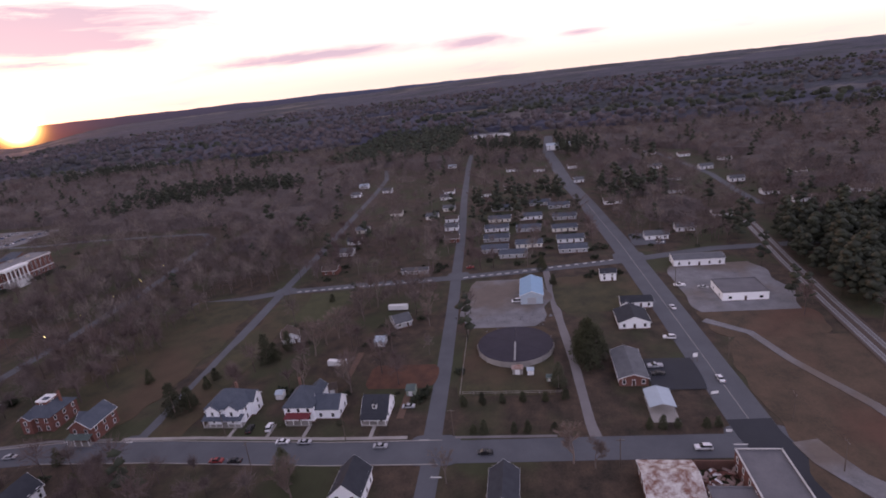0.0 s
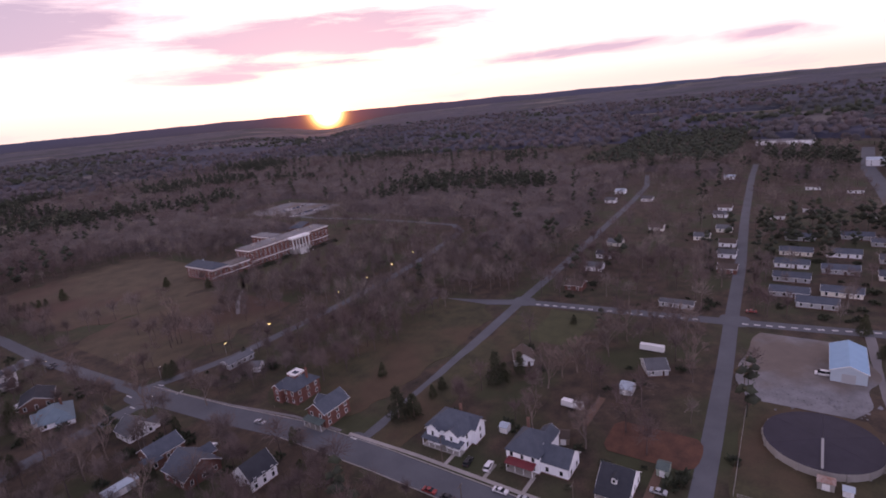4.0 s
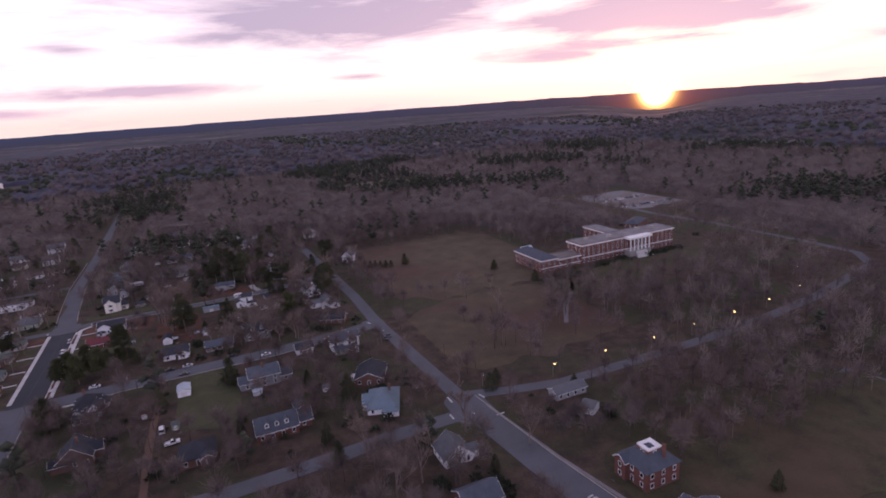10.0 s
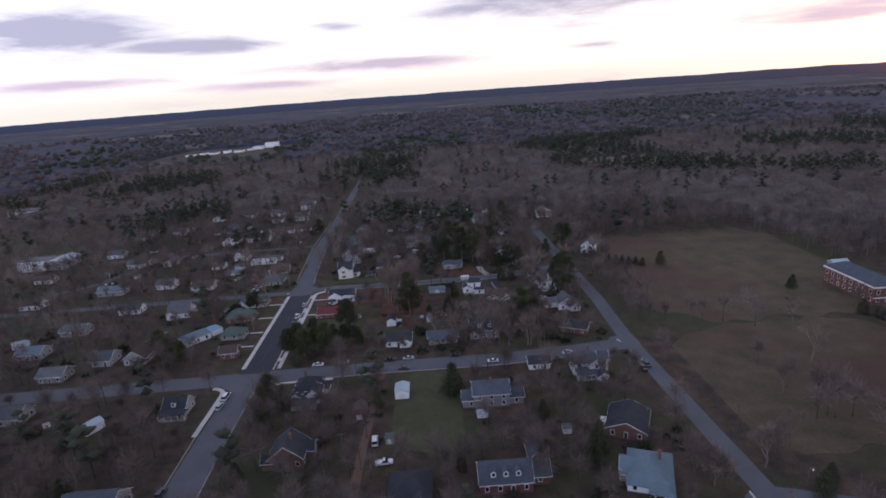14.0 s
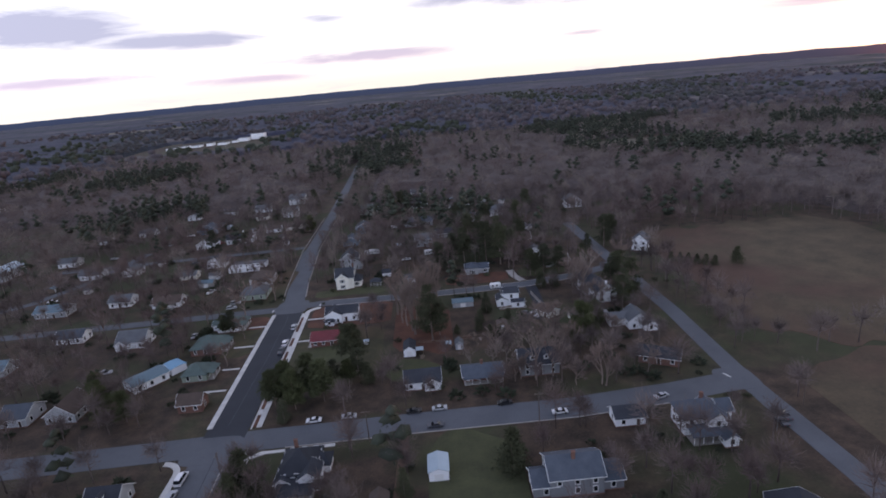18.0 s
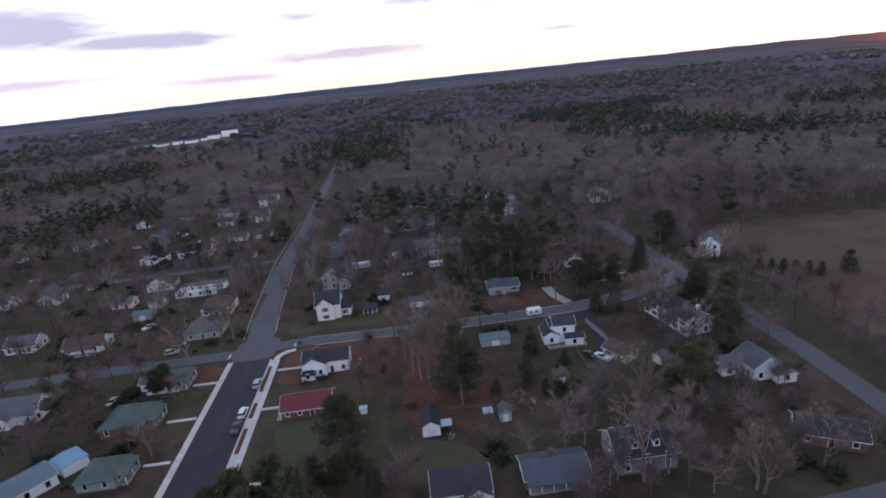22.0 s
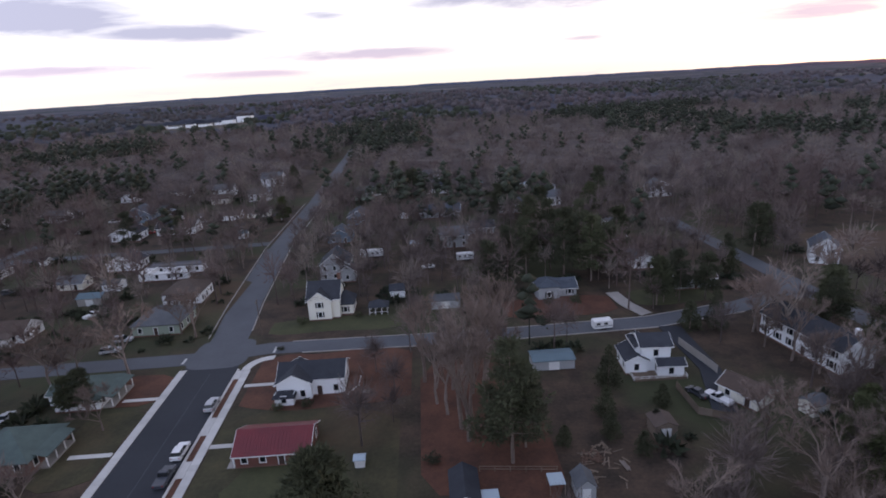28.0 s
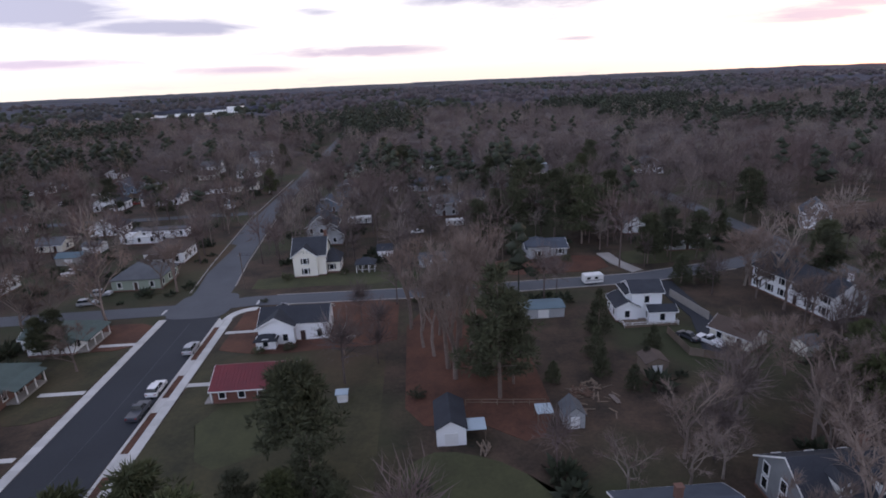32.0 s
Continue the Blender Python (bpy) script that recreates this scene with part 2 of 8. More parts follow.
M_GROUND = material("ground_litter", (0.092, 0.062, 0.044), (0.020, 0.018, 0.014), scale=7, fine=0.7, bump=0.06, contrast=1.3, stain=(0.050, 0.055, 0.027))
M_GRASS = material("winter_grass", (0.078, 0.069, 0.036), (0.030, 0.031, 0.018), scale=8, fine=0.8, bump=0.05, contrast=1.25, stain=(0.088, 0.060, 0.038))
M_GREEN = material("green_grass", (0.076, 0.080, 0.038), (0.044, 0.046, 0.024), scale=6, fine=0.7, bump=0.05, contrast=1.2)
M_FIELD = material("dry_field", (0.114, 0.087, 0.054), (0.048, 0.039, 0.027), scale=14, fine=1.3, bump=0.06, contrast=1.15, stain=(0.090, 0.054, 0.040))
M_LEAVES = material("leaf_litter", (0.142, 0.064, 0.041), (0.046, 0.026, 0.020), scale=6, fine=0.6, bump=0.05)
M_VERGE = material("rough_verge", (0.120, 0.080, 0.054), (0.050, 0.040, 0.027), scale=9, fine=0.9, bump=0.05, contrast=1.2, stain=(0.120, 0.066, 0.046))
M_DIRT = material("bare_earth", (0.16, 0.10, 0.075), (0.11, 0.07, 0.05), scale=8, fine=0.8, bump=0.03)
M_GRAVEL = material("gravel", (0.25, 0.25, 0.26), (0.115, 0.115, 0.12), scale=7, fine=0.7, bump=0.03, stain=(0.17, 0.14, 0.12))
M_ASPHALT = material("worn_asphalt", (0.118, 0.125, 0.140), (0.078, 0.083, 0.094), scale=12, fine=0.5, bump=0.01, rough=0.8)
M_FRESH = material("fresh_asphalt", (0.038, 0.042, 0.051), (0.026, 0.029, 0.036), scale=14, fine=0.5, bump=0.01, rough=0.75)
M_CONCRETE = material("pale_concrete", (0.56, 0.55, 0.53), (0.43, 0.42, 0.40), scale=5, fine=0.4, bump=0.01, vary=0.10)
M_OLDCONC = material("old_concrete", (0.36, 0.34, 0.32), (0.25, 0.23, 0.21), scale=5, fine=0.4, bump=0.01, vary=0.10)
M_PAINTW = material("road_paint", (0.62, 0.62, 0.60), (0.40, 0.40, 0.39), scale=1.5, fine=0.2)
M_WHITE = material("white_siding", (0.88, 0.89, 0.90), (0.78, 0.79, 0.81), scale=4, fine=0.3, contrast=0.6)
M_CREAM = material("cream_siding", (0.82, 0.79, 0.70), (0.70, 0.67, 0.59), scale=4, fine=0.3, contrast=0.6)
M_GREYW = material("grey_siding", (0.40, 0.41, 0.42), (0.31, 0.32, 0.33), scale=4, fine=0.3, contrast=0.6)
M_DULLGREY = material("weathered_grey_siding", (0.25, 0.26, 0.27), (0.17, 0.175, 0.185), scale=4, fine=0.3, contrast=0.9)
M_BLUEW = material("slate_blue_siding", (0.20, 0.26, 0.33), (0.15, 0.20, 0.26), scale=4, fine=0.3, contrast=0.6)
M_GREENW = material("sage_siding", (0.33, 0.38, 0.31), (0.25, 0.29, 0.24), scale=4, fine=0.3, contrast=0.6)
M_BRICK = material("red_brick", (0.20, 0.085, 0.066), (0.125, 0.058, 0.048), scale=2, fine=0.12, bump=0.01)
M_BRICKD = material("brown_brick", (0.20, 0.11, 0.085), (0.13, 0.075, 0.06), scale=2, fine=0.12, bump=0.01)
M_TRIM = material("white_trim", (0.80, 0.80, 0.79), (0.68, 0.68, 0.67), scale=2, fine=0.3, contrast=0.5)
M_DARKROOF = material("charcoal_shingles", (0.046, 0.050, 0.060), (0.028, 0.031, 0.039), scale=2.5, fine=0.25, bump=0.02, vary=0.15)
M_GREYROOF = material("grey_shingles", (0.13, 0.135, 0.145), (0.078, 0.083, 0.092), scale=2.5, fine=0.25, bump=0.02, vary=0.2)
M_SLATE = material("slate_shingles", (0.088, 0.102, 0.125), (0.052, 0.062, 0.080), scale=2.5, fine=0.25, bump=0.02, vary=0.1)
M_BROWNROOF = material("brown_shingles", (0.10, 0.075, 0.062), (0.070, 0.053, 0.045), scale=2.5, fine=0.25, bump=0.02, vary=0.2)
M_REDROOF = material("red_metal_roof", (0.160, 0.018, 0.024), (0.105, 0.013, 0.019), scale=3, fine=0.3, rough=0.45)
M_GREENROOF = material("green_shingles", (0.105, 0.140, 0.130), (0.068, 0.090, 0.085), scale=2.5, fine=0.25, bump=0.02)
M_TIN = material("pale_metal_roof", (0.42, 0.50, 0.56), (0.32, 0.39, 0.44), scale=3, fine=0.4, rough=0.6, contrast=0.6)
M_TINGREY = material("dull_metal_roof", (0.150, 0.210, 0.245), (0.105, 0.150, 0.178), scale=3, fine=0.4, rough=0.72, contrast=0.8)
M_TINBLUE = material("blue_metal_roof", (0.22, 0.39, 0.54), (0.16, 0.30, 0.44), scale=3, fine=0.4, rough=0.6, contrast=0.6)
M_RUSTW = material("white_rusted_tin", (0.55, 0.53, 0.50), (0.17, 0.065, 0.04), scale=2.2, fine=0.3, rough=0.7, contrast=2.2)
M_RUST = material("rusted_tin", (0.36, 0.30, 0.27), (0.20, 0.075, 0.045), scale=3, fine=0.4, rough=0.7, contrast=1.5)
M_FLATROOF = material("flat_felt_roof", (0.17, 0.165, 0.175), (0.115, 0.115, 0.125), scale=6, fine=0.6)
M_GLASS = glass("dark_window")
M_SHUTTER = material("black_shutter", (0.025, 0.027, 0.03), (0.018, 0.02, 0.022), scale=1, contrast=0.5)
M_DOOR = material("painted_door", (0.07, 0.045, 0.038), (0.05, 0.032, 0.028), scale=1)
M_BARK = material("grey_bark", (0.235, 0.185, 0.160), (0.135, 0.104, 0.090), scale=1.2, fine=0.2, vary=0.25)
M_PALEBARK = material("pale_bark", (0.32, 0.27, 0.235), (0.17, 0.14, 0.12), scale=1.0, fine=0.2, vary=0.15)
M_TWIG = material("bare_twigs", (0.215, 0.165, 0.142), (0.135, 0.104, 0.092), scale=3, fine=0.6, vary=0.22)
M_WOODS = material("bare_woods", (0.192, 0.152, 0.140), (0.070, 0.056, 0.053), scale=18, fine=6, contrast=1.35, vary=0.18, island=True, stain=(0.138, 0.100, 0.093))
# A darker, cooler copy of the bare woods, shaded for distance.
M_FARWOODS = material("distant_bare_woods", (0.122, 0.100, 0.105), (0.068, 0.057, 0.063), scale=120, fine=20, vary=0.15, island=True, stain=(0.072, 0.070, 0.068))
M_PALEWOODS = material("pale_bare_woods", (0.23, 0.19, 0.168), (0.155, 0.127, 0.114), scale=30, fine=6, vary=0.18, island=True)
# Darkened copies of the twig and needle colours, as shade inside the growth.
M_CORE = material("shaded_twigs", (0.104, 0.083, 0.078), (0.046, 0.038, 0.037), scale=6, fine=0.9, bump=0.4, contrast=1.2, vary=0.12, island=True)
M_FARCORE = material("distant_shaded_twigs", (0.106, 0.087, 0.093), (0.058, 0.049, 0.055), scale=90, fine=5, vary=0.14, island=True, stain=(0.062, 0.062, 0.062))
M_PINECORE = material("shaded_needles", (0.046, 0.053, 0.036), (0.028, 0.033, 0.024), scale=20, fine=1.5, vary=0.2, island=True)
M_PINE = material("pine_needles", (0.080, 0.084, 0.048), (0.044, 0.048, 0.028), scale=2.5, fine=0.5, vary=0.25)
M_PINEWOODS = material("pine_woods", (0.052, 0.060, 0.036), (0.030, 0.037, 0.024), scale=25, fine=4, vary=0.3, island=True)
M_OLIVE = material("olive_leaves", (0.078, 0.086, 0.038), (0.046, 0.054, 0.025), scale=2.5, fine=0.5, vary=0.2)
# Bluish distance haze is mixed into the base colours of the far treetops.
M_HAZYCANOPY = material("far_canopy", (0.050, 0.053, 0.084), (0.026, 0.028, 0.046), scale=80, fine=14, bump=1.0, contrast=1.3, stain=(0.018, 0.025, 0.034))


def open_fields(m, share, color):
    """Scatters long pale clearings over a far surface."""
    t = m.node_tree
    b = t.nodes["Principled BSDF"]
    old = b.inputs["Base Color"].links[0].from_socket
    geo = t.nodes.new("ShaderNodeNewGeometry")
    n = shader(t, "TexNoise", Scale=1.0 / 420.0, Detail=3.0, Roughness=0.5)
    t.links.new(geo.outputs["Position"], n.inputs["Vector"])
    f = maths(t, "MINIMUM", maths(t, "MAXIMUM", maths(t, "MULTIPLY", maths(t, "SUBTRACT", n.outputs["Fac"], share), 14.0), 0.0), 1.0)
    t.links.new(mixed(t, f, old, tuple(color)), b.inputs["Base Color"])


open_fields(M_HAZYCANOPY, 0.60, (0.105, 0.092, 0.090))
M_POLE = material("weathered_pole", (0.14, 0.11, 0.09), (0.09, 0.07, 0.06), scale=0.8)
M_METAL = material("dull_metal", (0.35, 0.36, 0.37), (0.26, 0.27, 0.28), scale=1, rough=0.45, metal=0.6)
M_TYRE = material("tyre_rubber", (0.02, 0.02, 0.02), (0.03, 0.03, 0.03), scale=0.3)
M_WOOD = material("weathered_boards", (0.22, 0.17, 0.13), (0.14, 0.11, 0.085), scale=1.5, fine=0.15, vary=0.2)
M_DECK = material("stained_deck_boards", (0.17, 0.085, 0.06), (0.10, 0.055, 0.042), scale=1.2, fine=0.12, vary=0.2)
M_BLACK = material("tank_cover", (0.045, 0.040, 0.055), (0.030, 0.028, 0.038), scale=5, fine=0.6, rough=0.8)
M_LAMP = glowing("lamp_glow", (1.0, 0.70, 0.22), 14.0)
M_LAMPW = glowing("white_lamp_glow", (1.0, 0.88, 0.66), 4.0)
M_TAIL = material("red_lens", (0.30, 0.015, 0.015), rough=0.3, scale=0.5)
PAINTS = {}


def paint(name, color):
    if name not in PAINTS:
        PAINTS[name] = material(name + "_car_paint", color, tuple(0.9 * v for v in color), rough=0.3, scale=1, contrast=0.4)
    return PAINTS[name]


# ---------------------------------------------------------------- shapes
class Shape:
    """Vertices and faces, gathered piece by piece."""

    def __init__(self):
        self.v, self.f = [], []

    def add(self, verts, faces):
        n = len(self.v)
        self.v += [tuple(p) for p in verts]
        self.f += [tuple(i + n for i in q) for q in faces]
        return self

    def box(self, cx, cy, z0, w, d, h, rot=0.0):
        c, s = math.cos(radians(rot)), math.sin(radians(rot))
        p = [(cx + c * a * w / 2 - s * b * d / 2, cy + s * a * w / 2 + c * b * d / 2, z) for z in (z0, z0 + h) for a, b in ((-1, -1), (1, -1), (1, 1), (-1, 1))]
        return self.add(p, [(3, 2, 1, 0), (4, 5, 6, 7), (0, 1, 5, 4), (1, 2, 6, 5), (2, 3, 7, 6), (3, 0, 4, 7)])

    def rod(self, a, b, ra, rb, n=5):
        a, b = Vector(a), Vector(b)
        u = (b - a).normalized()
        s = u.orthogonal().normalized()
        w = u.cross(s)
        p = [tuple(q + r * (math.cos(k * math.tau / n) * s + math.sin(k * math.tau / n) * w)) for q, r in ((a, ra), (b, rb)) for k in range(n)]
        fs = [(k, (k + 1) % n, n + (k + 1) % n, n + k) for k in range(n)]
        return self.add(p, fs + [tuple(range(n - 1, -1, -1)), tuple(range(n, 2 * n))])

    def prism(self, outline, z0, z1):
        n = len(outline)
        p = [(x, y, z0) for x, y in outline] + [(x, y, z1) for x, y in outline]
        return self.add(p, [tuple(range(n - 1, -1, -1)), tuple(range(n, 2 * n))] + [(k, (k + 1) % n, n + (k + 1) % n, n + k) for k in range(n)])

    def data(self, name, *mats):
        m = bpy.data.meshes.new(name)
        m.from_pydata(self.v, [], self.f)
        for k in mats:
            m.materials.append(k)
        m.update()
        return m


def part(name, shape, mat, parent=None, label="", m=None):
    data = shape if isinstance(shape, bpy.types.Mesh) else shape.data(name, mat)
    ob = new(name, data)
    ob.parent = parent
    if m is not None:
        ob.matrix_basis = m
    if label:
        tagged(ob, label)
    return ob


def thing(name, m, label, category, group="", kind=""):
    ob = new(name)
    ob.empty_display_size = 0.5
    ob.matrix_basis = m
    return tagged(ob, label, category, group, kind)


def structure(name, shape, mat, label, category):
    return tagged(new(name, shape.data(name, mat)), label, category, kind="structure")


# ---------------------------------------------------------------- ground
def smooth(a, b, v):
    k = min(max((v - a) / (b - a), 0.0), 1.0)
    return k * k * (3 - 2 * k)


def rise(x, y):
    """The land's height: level in the town, gently rolling up to far ridges."""
    dx, dy = x - 40.0, y - 80.0
    r = math.hypot(dx, dy)
    if r < 900:
        return 0.0
    az = math.degrees(math.atan2(dx, dy))
    top = 19 + 38 * smooth(62, 100, az) + 4 * noise.noise(Vector((az * 0.05, 3.0, 0.0)))
    top -= 14 * math.exp(-((az - 46.2) / 7.0) ** 2) + 62 * math.exp(-((az - 46.0) / 4.2) ** 2)
    k = min((r - 900) / 3800.0, 1.0)
    return top * k ** 1.25 + smooth(1000, 1800, r) * 5.0 * noise.noise(Vector((x * 0.0016, y * 0.0016, 5.0)))


def ground_sheet():
    s, n = Shape(), 720
    radii = [60, 150, 300, 500, 700, 900, 1100, 1350, 1650, 2000, 2400, 2900, 3500, 4100, 4750]
    verts = [(40.0, 80.0, 0.0)]
    for r in radii:
        for k in range(n):
            a = k * math.tau / n
            x, y = 40 + r * math.sin(a), 80 + r * math.cos(a)
            verts.append((x, y, rise(x, y)))
    faces = [(0, 1 + (k + 1) % n, 1 + k) for k in range(n)]
    for j in range(len(radii) - 1):
        for k in range(n):
            a, b = 1 + j * n + k, 1 + j * n + (k + 1) % n
            faces.append((a, b, b + n, a + n))
    s.add(verts, faces)
    structure("ground", s, M_GROUND, "brown winter ground of leaf litter and dull grass", "ground")


ground_sheet()


def strip(points, widths):
    """Left and right edges of a band along a line of points."""
    out = []
    for k, p in enumerate(points):
        a, b = Vector(points[max(k - 1, 0)]), Vector(points[min(k + 1, len(points) - 1)])
        u = (b - a).normalized()
        w = widths[k] if isinstance(widths, (list, tuple)) else widths
        out.append((Vector(p) + Vector((-u.y, u.x)) * w / 2, Vector(p) - Vector((-u.y, u.x)) * w / 2))
    return out


def resample(points, step):
    out = [Vector(points[0])]
    for a, b in zip(points, points[1:]):
        a, b = Vector(a), Vector(b)
        n = max(int((b - a).length / step), 1)
        out += [a.lerp(b, k / n) for k in range(1, n + 1)]
    return out


ROADS = []


def band(points, width, z, wob=0.0, thick=0.06):
    s = Shape()
    pts = resample(points, 12)
    for (l, r) in strip(pts, width):
        o = wob * noise.noise(Vector((l.x * 0.13, l.y * 0.13, z)))
        s.v += [(l.x - o, l.y + o, z), (r.x + o, r.y - o, z), (l.x - o, l.y + o, z - thick), (r.x + o, r.y - o, z - thick)]
    for k in range(len(pts) - 1):
        a = 4 * k
        s.f += [(a, a + 1, a + 5, a + 4), (a + 1, a + 3, a + 7, a + 5), (a + 2, a, a + 4, a + 6)]
    return s


def road(name, points, width, mat, label, z=0.05, wob=0.0):
    ROADS.append((points, width))
    s = band(points, width, z, wob)
    return structure(name, s, mat, label, "road")


LEVEL = [0.018]


def patch(name, x0, y0, x1, y1, mat, label, z=0.02, wob=1.5, category="lawn"):
    """A level patch of ground with an uneven edge."""
    s = Shape()
    LEVEL[0] += 0.0045
    top = (0.0 if z < 0.028 else 0.08) + LEVEL[0]
    n = max(int((x1 - x0) / 3.0), 3)
    for k in range(n + 1):
        x = x0 + (x1 - x0) * k / n
        ease = min(k, n - k) / n * 4
        inset = wob * 1.2 * max(0.0, 1 - ease) ** 2
        lo = y0 + inset + wob * noise.noise(Vector((x * 0.07, y0 * 0.11, 2.0)))
        hi = y1 - inset + wob * noise.noise(Vector((x * 0.07, y1 * 0.11, 9.0)))
        s.v += [(x, lo, top), (x, hi, top), (x, lo, -0.02), (x, hi, -0.02)]
    for k in range(n):
        a = 4 * k
        s.f += [(a, a + 4, a + 5, a + 1), (a, a + 2, a + 6, a + 4), (a + 1, a + 5, a + 7, a + 3)]
    return structure(name, s, mat, label, category)


# ---------------------------------------------------------------- roads
M_ALLEY = material("alley_paving", (0.21, 0.20, 0.20), (0.15, 0.14, 0.14), scale=6, fine=0.5, bump=0.01)
R1 = [(84, 380), (87, 292), (89, 230), (88, 178), (91, 120), (93, 79), (98, 30), (104, -8), (105, -50), (104, -110), (105, -148), (107, -200), (109, -262), (112, -420)]
R2 = [(-30, -146), (60, -147), (98, -146), (112, -144.5), (162, -142), (210, -139), (262, -135), (350, -129), (476, -118), (657, -105), (760, -100)]
R3 = [(105, -38), (157, -36.5), (200, -34), (252, -31), (330, -28), (432, -22), (520, -17), (609, -9), (680, 8)]
R4 = [(20, -258), (87, -251), (113, -245), (197, -241), (307, -235), (420, -226), (519, -216), (620, -212), (719, -207), (900, -215)]
R5 = [(235, 20), (242, -10), (250, -33), (255, -80), (260, -136), (266, -182), (274, -233), (287, -284), (288, -330), (300, -420)]
R9 = [(93, 69), (61, 69), (39, 67), (6, 66), (-40, 66), (-76, 66)]
R10 = [(-73, -40), (-75, 60), (-75, 88), (-76.5, 128), (-77, 173), (-76, 225), (-77, 270), (-81, 307), (-86, 370), (-87, 461), (-91, 592), (-96, 760)]
R11 = [(-260, 163), (-160, 166), (-87, 168), (-67, 169), (-13, 170), (31, 170), (65, 173), (86, 176)]
R12 = [(-260, 268), (-132, 271), (-84, 272), (-65, 275.2), (-27, 274.2), (0, 274.2), (35, 275.4), (61, 281), (84, 290)]

road("road_1", R1[5:], 11.0, M_ASPHALT, "worn grey asphalt street between the old houses", 0.050)
road("road_1_north", R1[:6], 6.8, M_ASPHALT, "grey asphalt street along the dry field", 0.053)
road("road_2", R2, 6.2, M_ASPHALT, "straight grey asphalt street beside the round tank", 0.054)
road("road_3", R3, 5.6, M_ASPHALT, "narrow grey asphalt street towards the woods", 0.058)
road("road_4", R4, 13.5, M_ASPHALT, "wide grey asphalt highway past the shops", 0.062)
road("road_5", R5, 7.6, M_ASPHALT, "grey asphalt cross street with pale dashes", 0.066)
road("road_6", [(112, -197), (119, -196), (160, -194), (196, -191), (240, -188), (264, -187)], 3.6, M_ALLEY, "narrow worn grey alley", 0.046, 0.4)
road("road_8", [(93, 82), (100, 80), (115, 75), (135, 70), (170, 69), (214, 69), (260, 71), (305, 76), (345, 84), (384, 92), (404, 112), (407, 155), (408, 234), (401, 279), (402, 318)], 6.0, M_ASPHALT, "grey asphalt drive lined with lit street lamps", 0.044)
road("road_9", R9, 7.5, M_ASPHALT, "grey asphalt side street", 0.056)
road("road_10", [(-73, -40), (-75, 60), (-75, 88), (-75.8, 128), (-75.8, 160)], 11.5, M_ASPHALT, "wide worn asphalt main street", 0.050)
road("road_10_new", [(-75.6, 160), (-75.4, 173), (-76.2, 225), (-77.2, 268)], 13.2, M_FRESH, "wide street of fresh dark asphalt", 0.074)
road("road_10_far", [(-86, 368), (-87, 461), (-91, 592), (-96, 760)], 7.6, M_ASPHALT, "worn asphalt street running out between the trees", 0.058)
road("road_10_old", [(-77.2, 268), (-78, 285), (-81, 307), (-86, 370)], 10.0, M_ASPHALT, "worn grey asphalt main street between the lawns", 0.060)
ROADS.append(([(-76, 172), (-76, 266)], 21.0))
road("road_11", R11, 10.2, M_ASPHALT, "grey asphalt cross street with parked cars", 0.064)
road("road_12", R12, 6.4, M_ASPHALT, "grey asphalt cross street by the white house", 0.068)
road("road_13", [(-250, 300), (-230, 315), (-215, 345), (-205, 400)], 6.0, M_ASPHALT, "narrow grey asphalt lane", 0.05)
road("road_14", [(-250, 372), (-160, 376), (-92, 378)], 6.0, M_ASPHALT, "narrow grey asphalt side lane", 0.052)
road("road_16", [(650, -328), (560, -340), (499, -347), (430, -345), (380, -346)], 6.0, M_ASPHALT, "narrow grey asphalt street among bare trees", 0.05)
road("road_15", [(60, -146), (60, -300)], 5.0, M_ASPHALT, "narrow grey asphalt back street", 0.045)
road("railway_bed", [(60, -297), (110, -301), (154, -304.5), (203, -308), (260, -313), (340, -322)], 9.0, M_BROWNROOF, "dark ballasted railway bed", 0.30)


for off in (-2.9, -1.45, 1.45, 2.9):
    structure("railway_rail", band([(60, -297 + off), (110, -301 + off), (154, -304.5 + off), (203, -308 + off), (260, -313 + off), (340, -322 + off)], 0.3, 0.45, 0, 0.16), M_METAL, "worn steel rail on dark ballast", "railway")
for off in (-2.17, 2.17):
    structure("railway_sleepers", band([(60, -297 + off), (110, -301 + off), (154, -304.5 + off), (203, -308 + off), (260, -313 + off), (340, -322 + off)], 2.4, 0.33, 0.15, 0.05), M_ALLEY, "grey sleepers and ballast under the rails", "railway")
road("road_4_dark", [(20, -258), (87, -251), (113, -245), (121, -244.6)], 13.3, M_FRESH, "darker newly laid stretch of the highway", 0.088)


def dashes(name, points, gap, length, width, z, mat, label):
    s = Shape()
    pts = resample(points, gap)
    for k, (l, r) in enumerate(strip(pts, 1.0)[:-1]):
        p, u = (l + r) / 2, (pts[k + 1] - pts[k]).normalized()
        s.box(p.x, p.y, z - 0.01, length, width, 0.012, math.degrees(math.atan2(u.y, u.x)))
    structure(name, s, mat, label, "road marking")


def kerb(points, side, width, name="kerb", mat=None):
    """A raised kerb along one side of a road."""
    pts = [p[side] for p in strip(resample(points, 8), width)]
    s = band([tuple(p) for p in pts], 0.32, 0.16, 0.0, 0.16)
    structure(name, s, mat or M_OLDCONC, "low grey concrete kerb along the street", "kerb")


def stop_line(x, y, w, d, rot=0):
    s = Shape().box(0, 0, 0, w, d, 0.012)
    ob = structure("stop_line", s, M_PAINTW, "worn white stop line painted on the asphalt", "road marking")
    ob.matrix_basis = pose(x, y, 0.082, 0, 0, rot)


